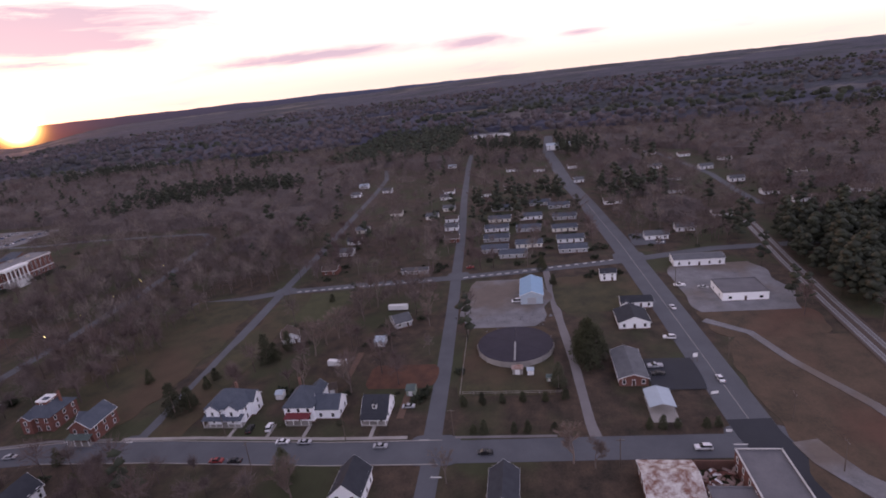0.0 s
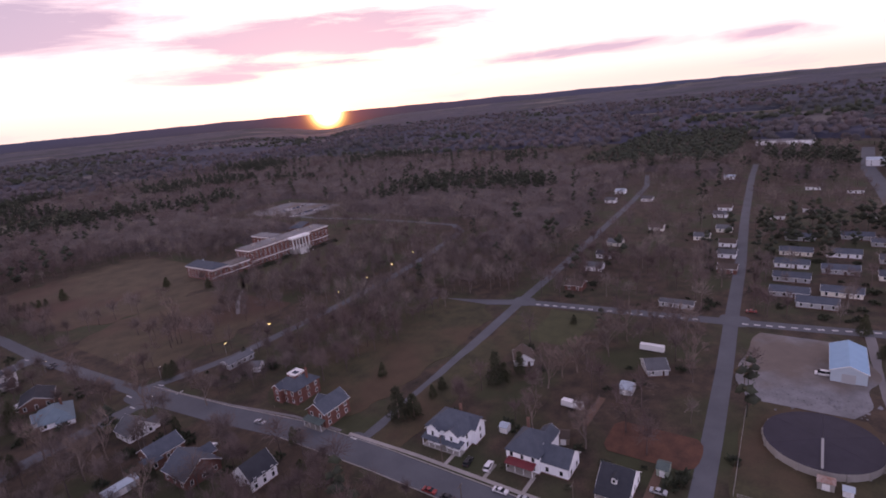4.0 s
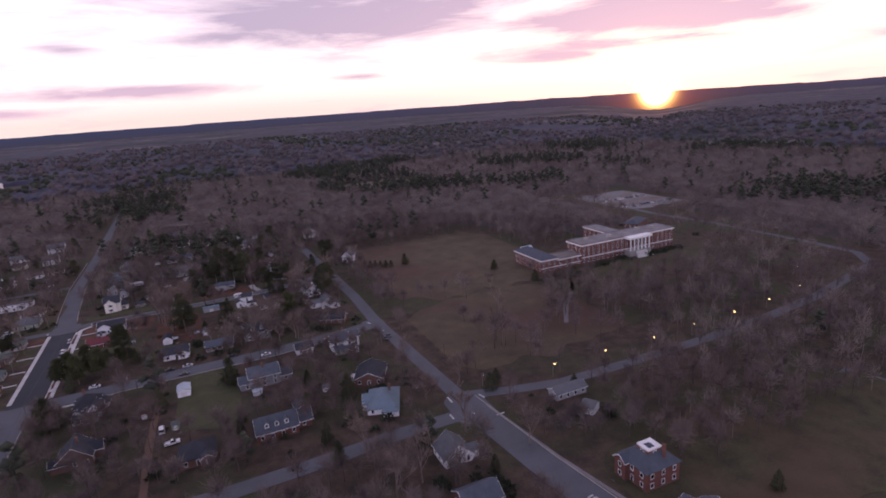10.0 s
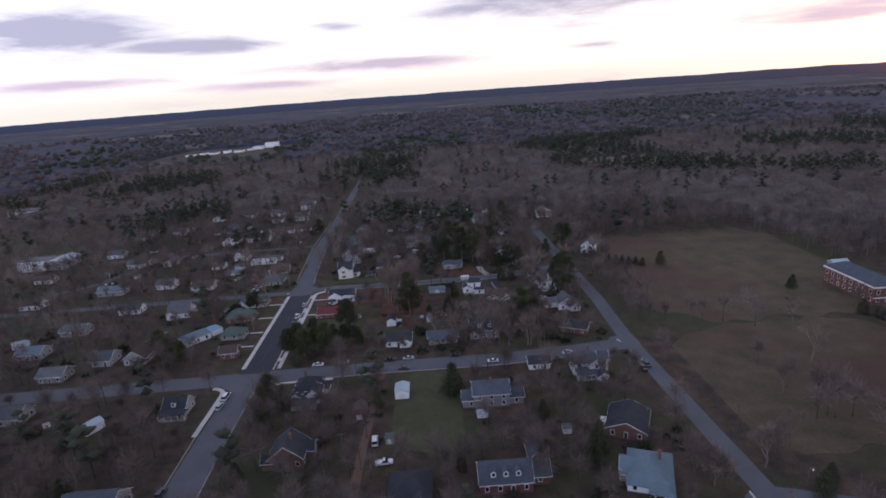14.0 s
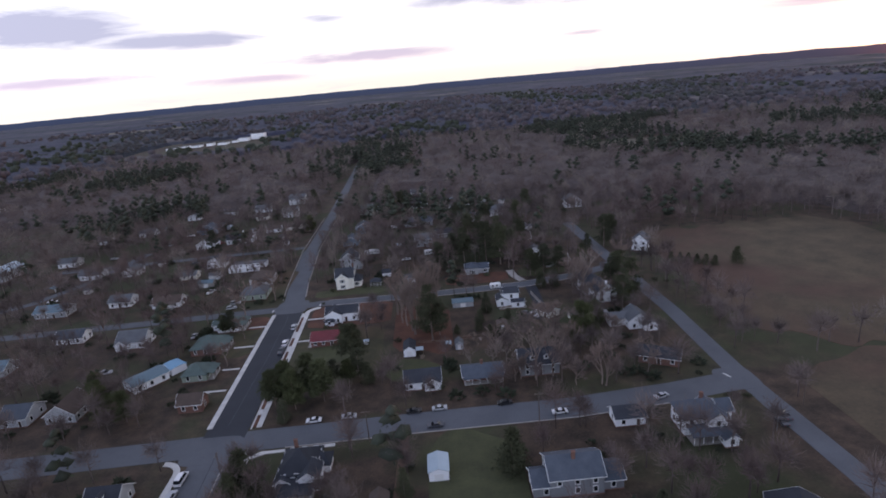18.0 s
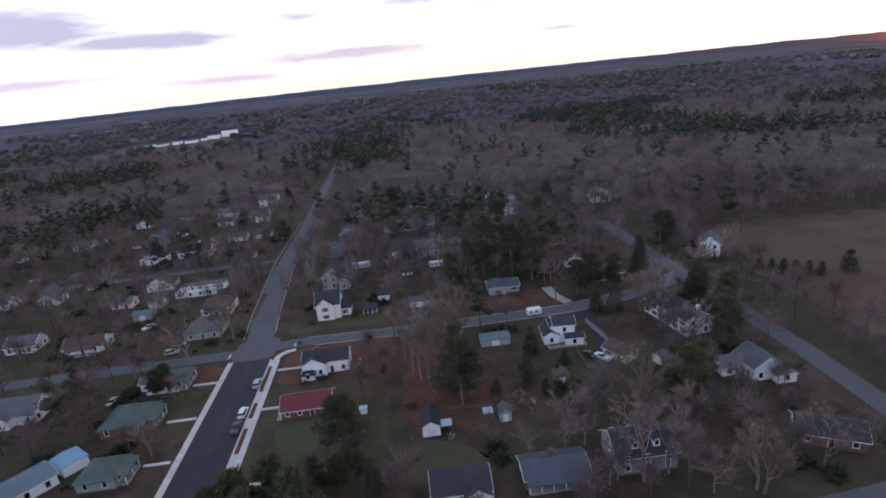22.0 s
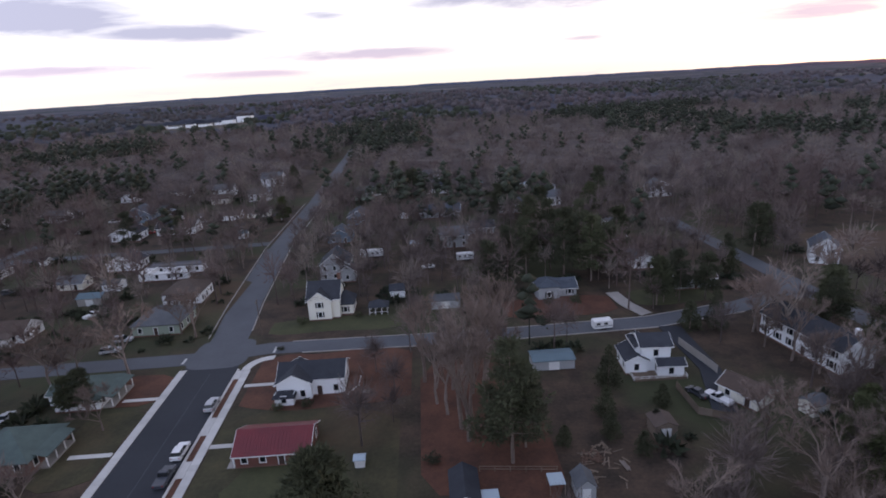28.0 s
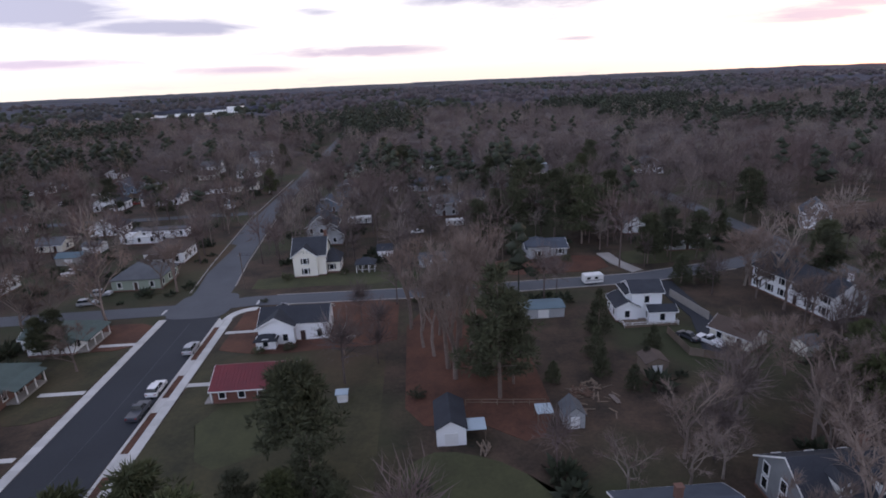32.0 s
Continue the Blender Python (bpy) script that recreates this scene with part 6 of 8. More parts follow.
# ================================================================ farther up the main street
for px, py, w, d, h, wl, rf, lb in (
        (-12, 358, 11, 9, 5.4, M_GREYW, M_GREYROOF, "grey two-storey house with pale upper floor"), (-16, 410, 20, 10, 3.4, M_GREYW, M_SLATE, "long low grey house with slate roof"), (-15, 470, 13, 10, 5.2, M_WHITE, M_DARKROOF, "white house with dark roof"),
        (-55, 405, 10, 11, 4.6, M_BLUEW, M_SLATE, "slate-blue house with gable roof"), (-60, 376, 10, 10, 3.4, M_BLUEW, M_SLATE, "low blue-grey house with slate roof"), (-58, 461, 10, 11, 4.8, M_GREENW, M_GREENROOF, "sage house with green roof"),
        (-125, 431, 11, 7, 3.0, M_WHITE, M_BROWNROOF, "long low white house with brown roof"), (-111, 433, 11, 7, 3.0, M_CREAM, M_BROWNROOF, "long low cream house with brown roof"), (-143, 409, 18, 10, 3.8, M_WHITE, M_DARKROOF, "white house with dark roof and chimney"),
        (-164, 402, 13, 10, 3.8, M_WHITE, M_DARKROOF, "white gabled house with dark roof"), (-144, 293, 14, 9, 3.0, M_WHITE, M_BROWNROOF, "low house with brown roof and white porch posts"), (-128, 532, 14, 12, 6.0, M_WHITE, M_GREYROOF, "white two-storey house with grey roof"),
        (-152, 503, 12, 10, 5.0, M_WHITE, M_GREYROOF, "white house beside a dark cedar"), (-212, 502, 10, 8, 3.4, M_WHITE, M_GREYROOF, "small white gabled house with grey roof"), (-17, 520, 12, 10, 3.6, M_GREYW, M_GREYROOF, "grey house among trees"),
        (-217, 354, 13, 9, 3.4, M_WHITE, M_GREYROOF, "white house with grey roof"), (-192, 353, 9, 10, 3.6, M_WHITE, M_GREYROOF, "white gabled house with grey roof"), (-150, 335, 9, 7, 2.8, M_CREAM, M_GREYROOF, "small pale house in the yard"), (-141, 355, 12, 9, 3.4, M_WHITE, M_DARKROOF, "white gabled house with charcoal roof"),
        (-258, 443, 12, 9, 3.6, M_WHITE, M_GREYROOF, "white house behind bare oaks"), (-146, 478, 10, 8, 3.4, M_CREAM, M_BROWNROOF, "cream house among bare trees"), (-182, 510, 12, 8, 3.4, M_WHITE, M_DARKROOF, "low white house with dark roof"), (19, 409, 11, 9, 4.6, M_GREYW, M_SLATE, "grey house among pines"),
        (-151, 194, 9, 10, 3.4, M_GREYW, M_SLATE, "grey house behind bare trees"), (-172, 258, 12, 8, 3.2, M_WHITE, M_SLATE, "white house in the west blocks"), (-188, 232, 13, 9, 3.2, M_GREYW, M_TINGREY, "grey house under a dull metal roof"),
        (-171, 300, 11, 9, 3.4, M_WHITE, M_GREYROOF, "white house with shallow roof"), (-203, 294, 16, 9, 3.4, M_GREYW, M_TINGREY, "long house with dull metal roof"), (-251, 387, 12, 9, 3.4, M_WHITE, M_GREYROOF, "white house at the lane"),
        (-243, 278, 12, 9, 3.4, M_WHITE, M_BROWNROOF, "white house with brown roof"), (-166, 181, 11, 9, 3.4, M_DULLGREY, M_GREYROOF, "dull grey house behind trees"), (-193, 206, 12, 9, 3.4, M_GREYW, M_TINGREY, "grey house with tin roof"),
        (-100, 294, 13, 12, 3.4, M_GREENW, M_GREYROOF, "sage house with grey hip roof"), (-102, 316, 12, 11, 4.0, M_WHITE, M_BROWNROOF, "white house with hip roof and porch"), (1, 374, 10, 8, 3.4, M_GREYW, M_DARKROOF, "grey house with dark roof"),
        (-179, 446, 15, 11, 3.6, M_BLUEW, M_SLATE, "blue-grey house with slate roof"), (-230, 455, 12, 9, 3.6, M_WHITE, M_GREYROOF, "white house among bare trees"), (-123, 480, 12, 10, 5.0, M_WHITE, M_GREYROOF, "white two-storey house with pale gables"),
        (-270, 330, 12, 9, 3.4, M_WHITE, M_BROWNROOF, "white house in the west blocks"), (-210, 130, 12, 10, 3.4, M_WHITE, M_GREYROOF, "white house in the south blocks"), (-250, 200, 12, 10, 3.4, M_GREYW, M_BROWNROOF, "grey house in the west blocks"),
        (46, 345, 12, 10, 3.6, M_BRICK, M_BROWNROOF, "brick house behind dark pines"), (40, 420, 12, 10, 5.0, M_WHITE, M_GREYROOF, "white house deep in the woods"), (99, 424, 12, 9, 5.4, M_WHITE, M_GREYROOF, "white gabled house at the edge of the woods")):
    house(px, py, 0, w, d, h, "hip" if "hip" in lb else "gable", wl, rf, lb, pitch=0.55, sides="SE" if px < -80 else "S", gap=3.6, axis="y" if "gabled" in lb or "blue" in lb else "x",
          porch=("S", w * 0.7, 2.2, 2.7, None) if "porch" in lb else None, chimney=(2, 1, M_TRIM) if "chimney" in lb else None)
yard = house(-118, 346, 0, 20, 5, 3.0, "flat", M_WHITE, M_TIN, "low white flat-roofed store round a yard", wings=((-8, -6, 4, 8, 2.8, "flat", "y"), (1, -8.5, 13, 2.6, 2.4, "flat", "x")), sides="S", name="store", category="shop")
shed(-134, 331, 0, 6, 5, 2.6, M_WHITE, M_GREYROOF, "white garage with a shallow grey roof")
shed(-134, 318, 0, 8, 5, 2.6, M_OLDCONC, M_TINGREY, "low pale garage with dull metal roof")
shed(-209, 219, 20, 7, 4, 2.6, M_WHITE, M_TIN, "white shed with a pale tin roof")
shed(-145, 143, 35, 8, 3.6, 2.4, M_BRICKD, M_BROWNROOF, "long brown shed with a dark roof")
camper(-9, 338, 4, 6.5, "white trailer behind the grey house", 2.8)
car("sedan", -23, 331, 5, "white", "white car parked on the grass")
car("suv", -108, 285.5, 4, "silver", "silver SUV parked on the verge")
house(-300, 368, 0, 25, 14, 8, "flat", M_WHITE, M_FLATROOF, "tall white flat-roofed workshop", gap=5, sides="SE", name="workshop", category="building")
house(-285, 372, 0, 14, 22, 6, "gable", M_GREYW, M_TIN, "grey workshop hall with tin roof", sides="SE", gap=5, axis="y", pitch=0.3, name="workshop", category="building")
house(-490, 625, 0, 36, 22, 6, "flat", M_WHITE, M_TIN, "wide white flat-roofed store in the distance", gap=8, sides="S", name="store", category="shop")
for px, py, w, h in ((-562, 1275, 20, 4), (-538, 1288, 12, 5), (-515, 1292, 18, 4), (-486, 1298, 12, 6), (-458, 1300, 20, 5), (-402, 1384, 30, 13), (-426, 1348, 22, 8), (-440, 1330, 12, 5)):
    house(px, py, 0, w, 24, h, "flat", M_WHITE, M_FLATROOF, "large white flat-roofed store far away", gap=12, sides="", door=False, name="far_store", category="building", win=(3.0, 2.0), group="far stores")

# ================================================================ yards along the new street
gz = thing("gazebo", pose(-38, 294.5, 0), "open white garden gazebo with dark roof", "gazebo")
s = Shape()
roof_shape(s, 0, 0, 5.5, 4.5, 2.5, "hip", "x", 0.6, 0.3, 0.1)
part("roof", s, M_DARKROOF, gz)
for px in (-2.6, -0.9, 0.9, 2.6):
    for py in (-2.1, 2.1):
        part("post", Shape().box(px, py, 0, 0.14, 0.14, 2.6), M_TRIM, gz)
part("railing", Shape().box(0, -2.1, 0.8, 5.3, 0.07, 0.1).box(0, 2.1, 0.8, 5.3, 0.07, 0.1), M_TRIM, gz)
cp = thing("canopy", pose(-15.4, 214, 0), "small flat tin canopy over garden stores", "canopy")
part("roof", Shape().box(0, 0, 2.2, 3.3, 3.0, 0.1), M_TIN, cp)
for px in (-1.5, 1.5):
    for py in (-1.3, 1.3):
        part("post", Shape().box(px, py, 0, 0.1, 0.1, 2.2), M_WOOD, cp)
hut = shed(0, 216, 0, 3.0, 3.6, 2.4, M_GREYW, M_GREYROOF, "small grey playhouse with steep roof", axis="y", pitch=0.9)
cp = thing("canopy", pose(-4.2, 217, 0), "small pale tin lean-to", "canopy")
part("roof", Shape().box(0, 0, 2.0, 2.6, 2.8, 0.1), M_TIN, cp)
for px in (-1.2, 1.2):
    for py in (-1.3, 1.3):
        part("post", Shape().box(px, py, 0, 0.1, 0.1, 2.0), M_WOOD, cp)
shed(-36.7, 226.5, 0, 1.7, 1.5, 1.7, M_TRIM, M_TIN, "tiny white well house on the lawn")
shed(18.4, 229.5, 0, 4, 4, 2.6, M_WOOD, M_BROWNROOF, "weathered board shed with brown roof", axis="y")
shed(49, 232.5, 20, 4.2, 3.2, 2.4, M_CREAM, M_GREYROOF, "small pale garden shed")
house(39, 238, -60, 8, 6, 2.8, "gable", M_CREAM, M_BROWNROOF, "low pale garage with brown roof", pitch=0.5, sides="SW", name="garage", category="garage")
fence([(36.4, 262), (38.5, 248)], 2.0, M_OLDCONC, "tall pale board fence beside the driveway", 2.4, 2, True)
fence([(27.5, 243.5), (27.5, 234), (34, 230.5)], 1.6, M_WOOD, "dark board fence round the drive", 2.4, 2, True)
fence([(-16, 222.5), (-3, 221)], 1.1, M_WOOD, "weathered split-rail garden fence", 2.4, 2)
fence([(31.5, 249.5), (31.5, 247), (20, 247.2), (20, 250)], 1.0, M_TRIM, "white deck railing behind the house", 1.6, 2)
structure("deck", Shape().box(25.7, 248.6, 0, 11.4, 3.4, 0.5), M_WOOD, "weathered timber deck behind the white house", "deck")
deck = thing("wooden_deck", pose(-40.4, 254.6, 0), "reddish wooden deck with steps beside the white house", "deck")
for q in range(12):
    part("board", Shape().box(-1.5 + q * 0.27, 0, 0.62, 0.24, 4.6, 0.05), M_DECK, deck)
for qx, qy in ((-1.5, -2.2), (1.5, -2.2), (-1.5, 2.2), (1.5, 2.2), (1.5, 0)):
    part("post", Shape().box(qx, qy, -0.1, 0.14, 0.14, 1.75), M_DECK, deck)
for qy in (1.1, 1.55):
    part("rail", Shape().box(1.5, 0, qy, 0.08, 4.4, 0.1).box(0, 2.2, qy, 2.9, 0.08, 0.1), M_DECK, deck)
for q in range(3):
    part("step", Shape().box(0, -2.5 - q * 0.3, 0.45 - q * 0.18, 1.6, 0.3, 0.08), M_DECK, deck)
structure("deck_path", Shape().box(-39.6, 250.9, 0, 5.4, 1.3, 0.12), M_OLDCONC, "pale concrete path beside the deck", "path")
fence([(-41.6, 249), (-39.5, 252), (-39.5, 256)], 1.1, M_TRIM, "short white stair railing", 1.5, 2)
structure("back_steps", Shape().box(-40.6, 251, 0, 3.4, 3.0, 0.6), M_BRICKD, "brick stoop beside the white house", "steps")
tr = thing("trampoline", pose(63, 230.5, 0), "round garden trampoline with net poles", "trampoline")
part("mat", Shape().rod((0, 0, 0.85), (0, 0, 0.92), 2.1, 2.1, 20), M_BLACK, tr)
part("rim", Shape().rod((0, 0, 0.8), (0, 0, 0.88), 2.35, 2.35, 20), M_GREENROOF, tr)
for k in range(6):
    a = k * math.tau / 6
    part("pole", Shape().rod((2.3 * math.cos(a), 2.3 * math.sin(a), 0), (2.3 * math.cos(a), 2.3 * math.sin(a), 2.5), 0.05, 0.05, 5), M_METAL, tr)
for px in (56.2, 57.6):
    ch = thing("garden_chair", pose(px, 228, 0, 0, 0, 20), "white plastic garden chair on the grass", "chair", "garden chairs")
    part("seat", Shape().box(0, 0, 0.4, 0.6, 0.55, 0.06), M_TRIM, ch)
    part("backrest", Shape().box(0, 0.28, 0.45, 0.6, 0.06, 0.6), M_TRIM, ch)
    for qx in (-0.25, 0.25):
        for qy in (-0.22, 0.24):
            part("leg", Shape().box(qx, qy, 0, 0.06, 0.06, 0.41), M_TRIM, ch)
pile = random.Random(12)
for k in range(26):
    px, py = 3.5 + pile.uniform(-1.5, 6), 217 + pile.uniform(-1, 9)
    b = tagged(part("plank", Shape().box(0, 0, 0, pile.uniform(1.2, 2.8), 0.22, 0.08), M_WOOD, m=pose(px, py, 0.02 + pile.uniform(0, 0.1), pile.uniform(-4, 4), 0, pile.uniform(0, 180))), "loose weathered plank lying in the yard", "plank", "loose planks")

stones = Shape()
rk = random.Random(77)
for k in range(150):
    px, py, r = (rk.gauss(199, 4), rk.uniform(-184, -150), rk.uniform(0.25, 0.8)) if k < 110 else (rk.gauss(200, 2), rk.gauss(-178, 4), rk.uniform(0.4, 1.1))
    ring = [(px + r * math.cos(q * math.tau / 6) * rk.uniform(0.6, 1.2), py + r * math.sin(q * math.tau / 6) * rk.uniform(0.6, 1.2)) for q in range(6)]
    stones.add([(x, y, 0.0) for x, y in ring] + [(px, py, r * rk.uniform(0.6, 1.1))], [(q, (q + 1) % 6, 6) for q in range(6)])
tagged(new("rubble", stones.data("rubble", M_GRAVEL)), "pale broken rubble along the gravel yard", "rubble", kind="stuff")


# ================================================================ vehicles
car("suv", -70.9, 233.3, 91, "white", "white SUV parked beside the new kerb", 0.09)
car("truck", -70.8, 226.3, 91, "dark", "dark pickup truck parked beside the new kerb", 0.09)
car("suv", -70.6, 248.8, 91, "silver", "silver SUV parked beside the new kerb", 0.09)
car("suv", -108, 279, 12, "silver", "silver SUV standing on the cross street", 0.09)
camper(21.5, 273.6, 5, 4.9, "white box trailer parked on the cross street", 2.6)
car("suv", 60.8, 234, 10, "white", "white SUV parked beside a garden")
car("sedan", 48, 299.5, 8, "silver", "silver car on the driveway")
car("sedan", 30.5, 240.5, 115, "dark", "dark car behind the board fence")
car("truck", 33.5, 238, 118, "white", "white pickup truck on the drive")
car("sedan", -158, 410, 20, "red", "red car before a white house")
car("sedan", 87.6, 155.5, 92, "dark", "dark car on the street beside the white house", 0.09)
car("sedan", -10.5, 166.9, 2, "dark", "dark car parked beside the lawn", 0.09)
car("sedan", 27, 167.6, 2, "white", "white car parked on the cross street", 0.09)
car("sedan", -9, 175.6, 182, "silver", "silver car parked before the white cottage", 0.09)
car("sedan", -17, 175.4, 182, "black", "black car parked before the white cottage", 0.09)
car("sedan", 11.5, 175.2, 182, "black", "black car parked before the brick ranch", 0.09)
car("sedan", 59, 170.5, 20, "silver", "silver car parked near the corner", 0.09)
car("sedan", -37.5, 176, 2, "silver", "silver car parked on the verge")
car("sedan", -48.5, 175.6, 2, "white", "white car parked on the verge")
car("truck", -14, 106, 5, "white", "white pickup truck beside the dirt track")
car("van", -18, 117.5, 95, "white", "white van on the dirt track", 0.06)
car("sedan", -80.6, 92, 88, "black", "black car parked along the main street", 0.09)
car("suv", -81, 99, 88, "dark", "dark SUV parked along the main street", 0.09)
car("sedan", -70.5, 88.5, 88, "black", "black car parked on the main street", 0.09)
car("suv", -80.6, 146.5, 88, "silver", "silver SUV parked near the crossing", 0.09)
car("van", -80.7, 153.5, 88, "white", "white van parked near the crossing", 0.09)
car("sedan", 104.2, -162.5, 92, "black", "black car driving along the street", 0.09)
car("suv", 106.4, -227, 90, "white", "white SUV waiting near the highway", 0.09)
car("sedan", 109.4, -93, 92, "white", "white car parked at the kerb", 0.09)
car("sedan", 109.3, -101, 92, "silver", "silver car parked at the kerb", 0.09)
car("sedan", 107.2, -128, 92, "silver", "silver car driving along the street", 0.09)
car("sedan", 99.8, -80.5, 92, "black", "black car parked across the street", 0.09)
car("sedan", 99.8, -74, 92, "red", "dark red car parked across the street", 0.09)
car("suv", 117.5, -84.5, 8, "white", "white SUV on the drive", 0.07)
car("suv", 116.5, -77.5, 8, "black", "black SUV on the lawn drive")
car("sedan", 129.5, -133, 92, "silver", "pale car on the grass")
car("suv", 176.5, -234, 85, "white", "white SUV beside the highway")
car("sedan", 206, -242.5, 5, "white", "white car driving on the highway", 0.09)
car("sedan", 144, -243.5, 3, "white", "white car driving towards the crossing", 0.09)
car("truck", 232, -252, 85, "white", "white pickup truck before the shop", 0.06)
car("sedan", 228, -262, 60, "silver", "silver car before the shop", 0.06)
car("sedan", 148.5, -223.5, 92, "black", "black car in the dark car park", 0.08)
car("truck", 154, -223.5, 92, "silver", "silver pickup truck in the dark car park", 0.08)
car("sedan", 303, -258.5, 60, "white", "white car beside the highway", 0.09)
car("van", 220.5, -171, 92, "white", "white van beside the barn", 0.06)
car("sedan", 101.2, 7, 98, "silver", "silver car parked before the brick houses", 0.09)
car("sedan", 103.5, -11.5, 98, "black", "black car parked before the brick houses", 0.09)
car("suv", 82, 10, 20, "white", "white SUV beside the brick house")
car("sedan", 85.2, 153, 92, "dark", "dark car along the street", 0.08)
car("sedan", 275, -142, 95, "red", "dark red car on the cross street", 0.09)
rc = random.Random(8)
for k in range(26):
    car("sedan" if k % 3 else "suv", 402 + (k % 13) * 5 + rc.uniform(-0.5, 0.5), 330 + (k // 13) * 38 + rc.uniform(-1, 1), 90 + rc.uniform(-4, 4), rc.choice(("white", "silver", "dark", "blue")), "car parked in the pale hospital car park", 0.06)

# ================================================================ lamps and poles
for px, py in ((135, 75), (161, 74), (188, 73), (214, 74), (242, 75), (270, 77), (300, 81)):
    street_lamp(px, py + 1.4, 0)
for px, py, rot in ((105, 84, 0), (82, 150, 90), (412, 315, 0), (430, 330, 0), (451, 393, 0), (330, 105, 0), (88, 60, 0), (-60, 520, 0)):
    street_lamp(px, py, rot, M_LAMPW)
for px, py, rot in ((-69.6, 284, 90), (-28, 285, 0), (113, -151.5, 90), (110.8, -115, 0), (120, -257, 0), (97, -260, 0), (98, -202, 90), (157, -250.5, 0), (180, -315, 0), (96.5, -88, 0), (-21, 104, 0), (-27, 109, 0), (99.5, 110, 0), (96, 160, 0),
                    (-67.5, 120, 90), (-68, 150, 90), (20, 163.5, 0), (-30, 163, 0), (0, 284, 0), (48, 287, 0), (-93, 330, 90), (-97, 380, 90), (-72, 345, 90), (230, -249.5, 0), (113, -70, 0), (200, -147, 0)):
    utility_pole(px, py, rot)
wires = Shape()
for (ax, ay), (bx, by) in (((-69.6, 284), (-28, 285)), ((-28, 285), (0, 284)), ((0, 284), (48, 287)), ((120, -257), (157, -250.5)), ((157, -250.5), (230, -249.5)), ((97, -260), (120, -257)), ((-93, 330), (-97, 380)), ((-67.5, 120), (-68, 150))):
    for off in (-1.0, 0.0, 1.0):
        p = [Vector((ax, ay + off, 9.9)).lerp(Vector((bx, by + off, 9.9)), q / 6) - Vector((0, 0, 4 * 0.6 * (q / 6) * (1 - q / 6))) for q in range(7)]
        for a, b in zip(p, p[1:]):
            wires.rod(a, b, 0.02, 0.02, 3)
tagged(new("overhead_wires", wires.data("overhead_wires", M_SHUTTER)), "thin dark overhead wires between the poles", "wire", kind="stuff")


def sign_post(x, y, rot, w, h, z, label):
    e = thing("roadside_sign", pose(x, y, 0, 0, 0, rot), label, "sign", "roadside signs")
    part("post", Shape().box(-w / 2 + 0.1, 0, -0.2, 0.14, 0.14, z + h + 0.2), M_POLE, e)
    part("post", Shape().box(w / 2 - 0.1, 0, -0.2, 0.14, 0.14, z + h + 0.2), M_POLE, e)
    part("board", Shape().box(0, -0.1, z, w, 0.1, h), M_TRIM, e)


sign_post(157, -238.6, -80, 1.8, 1.6, 2.2, "white roadside sign board on two posts")
sign_post(134, -238.5, -80, 2.6, 1.0, 1.0, "low white roadside sign board")
sign_post(114, -236.5, -90, 1.8, 0.9, 0.5, "low white corner sign board")

# ================================================================ trees that stand alone
for px, py in ((129, -153), (130, -159.6), (130.7, -166.8), (131.5, -174.2), (131.7, -182.1), (132.6, -189), (113.4, -158), (113.4, -161.4), (113.6, -171.4), (113.7, -175.8), (114, -184.3), (115.5, -214), (115.6, -218), (115.8, -222.5), (115.8, -231), (116, -234.5)):
    tree("cone", px + 1.2, py, tree_rng.uniform(0.75, 1.0))
for px, py, sz in ((160, -198, 1.35), (167, -200, 1.45), (154, -200, 1.2), (162, -203, 1.3), (172, -199, 1.2), (141, -187, 0.75), (166, -61, 0.95), (168, -64, 0.8), (127, -41, 1.15), (131, -45, 0.95), (92, -102, 0.85), (88, -31, 0.5), (176, -67, 0.7), (152, -44, 0.6), (98, -16, 0.5), (70, -28, 0.6), (62, 14, 0.6), (83, 34, 0.5), (66, 58, 0.55), (53, 104, 0.85), (36, 100, 0.95), (50, 88, 0.6), (10, 100, 0.5), (-18, 88, 0.6), (-60, 104, 0.6), (-58, 128, 0.7), (-108, 120, 0.8), (-62, 140, 0.8), (106.5, 80, 0.8), (190, 225, 0.7), (-19, 139, 0.6), (9, 145, 1.25), (-61, 147, 1.25), (-58.5, 144, 1.0), (-58, 177, 0.55),
                   (-23, 356, 1.0), (-109, 513, 1.3), (80, 321, 0.9), (38, 77, 0.6), (232, -69, 0.5), (10, 150, 0.7), (150, -14, 0.5), (39, 64, 0.8), (145, -44, 0.5), (243, -190, 0.6), (265, -185, 0.7),
                   (14, 246, 0.65), (10, 236, 0.6), (49, 269, 0.7), (-33, 196, 0.7), (-12, 232, 0.5), (66, 268, 0.5), (43, 270, 0.8), (214, 203, 0.6), (232, 190, 0.45)):
    tree("cedar", px, py, sz)
for px, py, sz in ((-10, 224, 1.12), (-36.8, 200.5, 0.66), (-45.0, 197.5, 0.58), (-98, 250.5, 0.6), (-101, 249.5, 0.55), (41, 286, 0.85), (49, 291, 0.9), (56, 288, 0.85), (4, 323, 1.0), (29, 308, 1.0), (22, 315, 1.05), (36, 312, 1.0), (14, 335, 1.0), (21, 333, 1.0), (30, 325, 1.05), (10, 318, 0.9), (42, 322, 0.95),
                   (-7, 228, 0.9), (78, 268, 0.9), (82, 274, 0.85), (74, 262, 0.75), (90, 322, 0.9), (96, 328, 1.0), (-130, 380, 0.8), (-150, 376, 0.85), (-40, 470, 1.0), (-30, 455, 1.0), (12, 400, 1.0), (30, 390, 1.0), (50, 380, 1.05), (60, 400, 1.0)):
    tree("pine", px, py, sz)
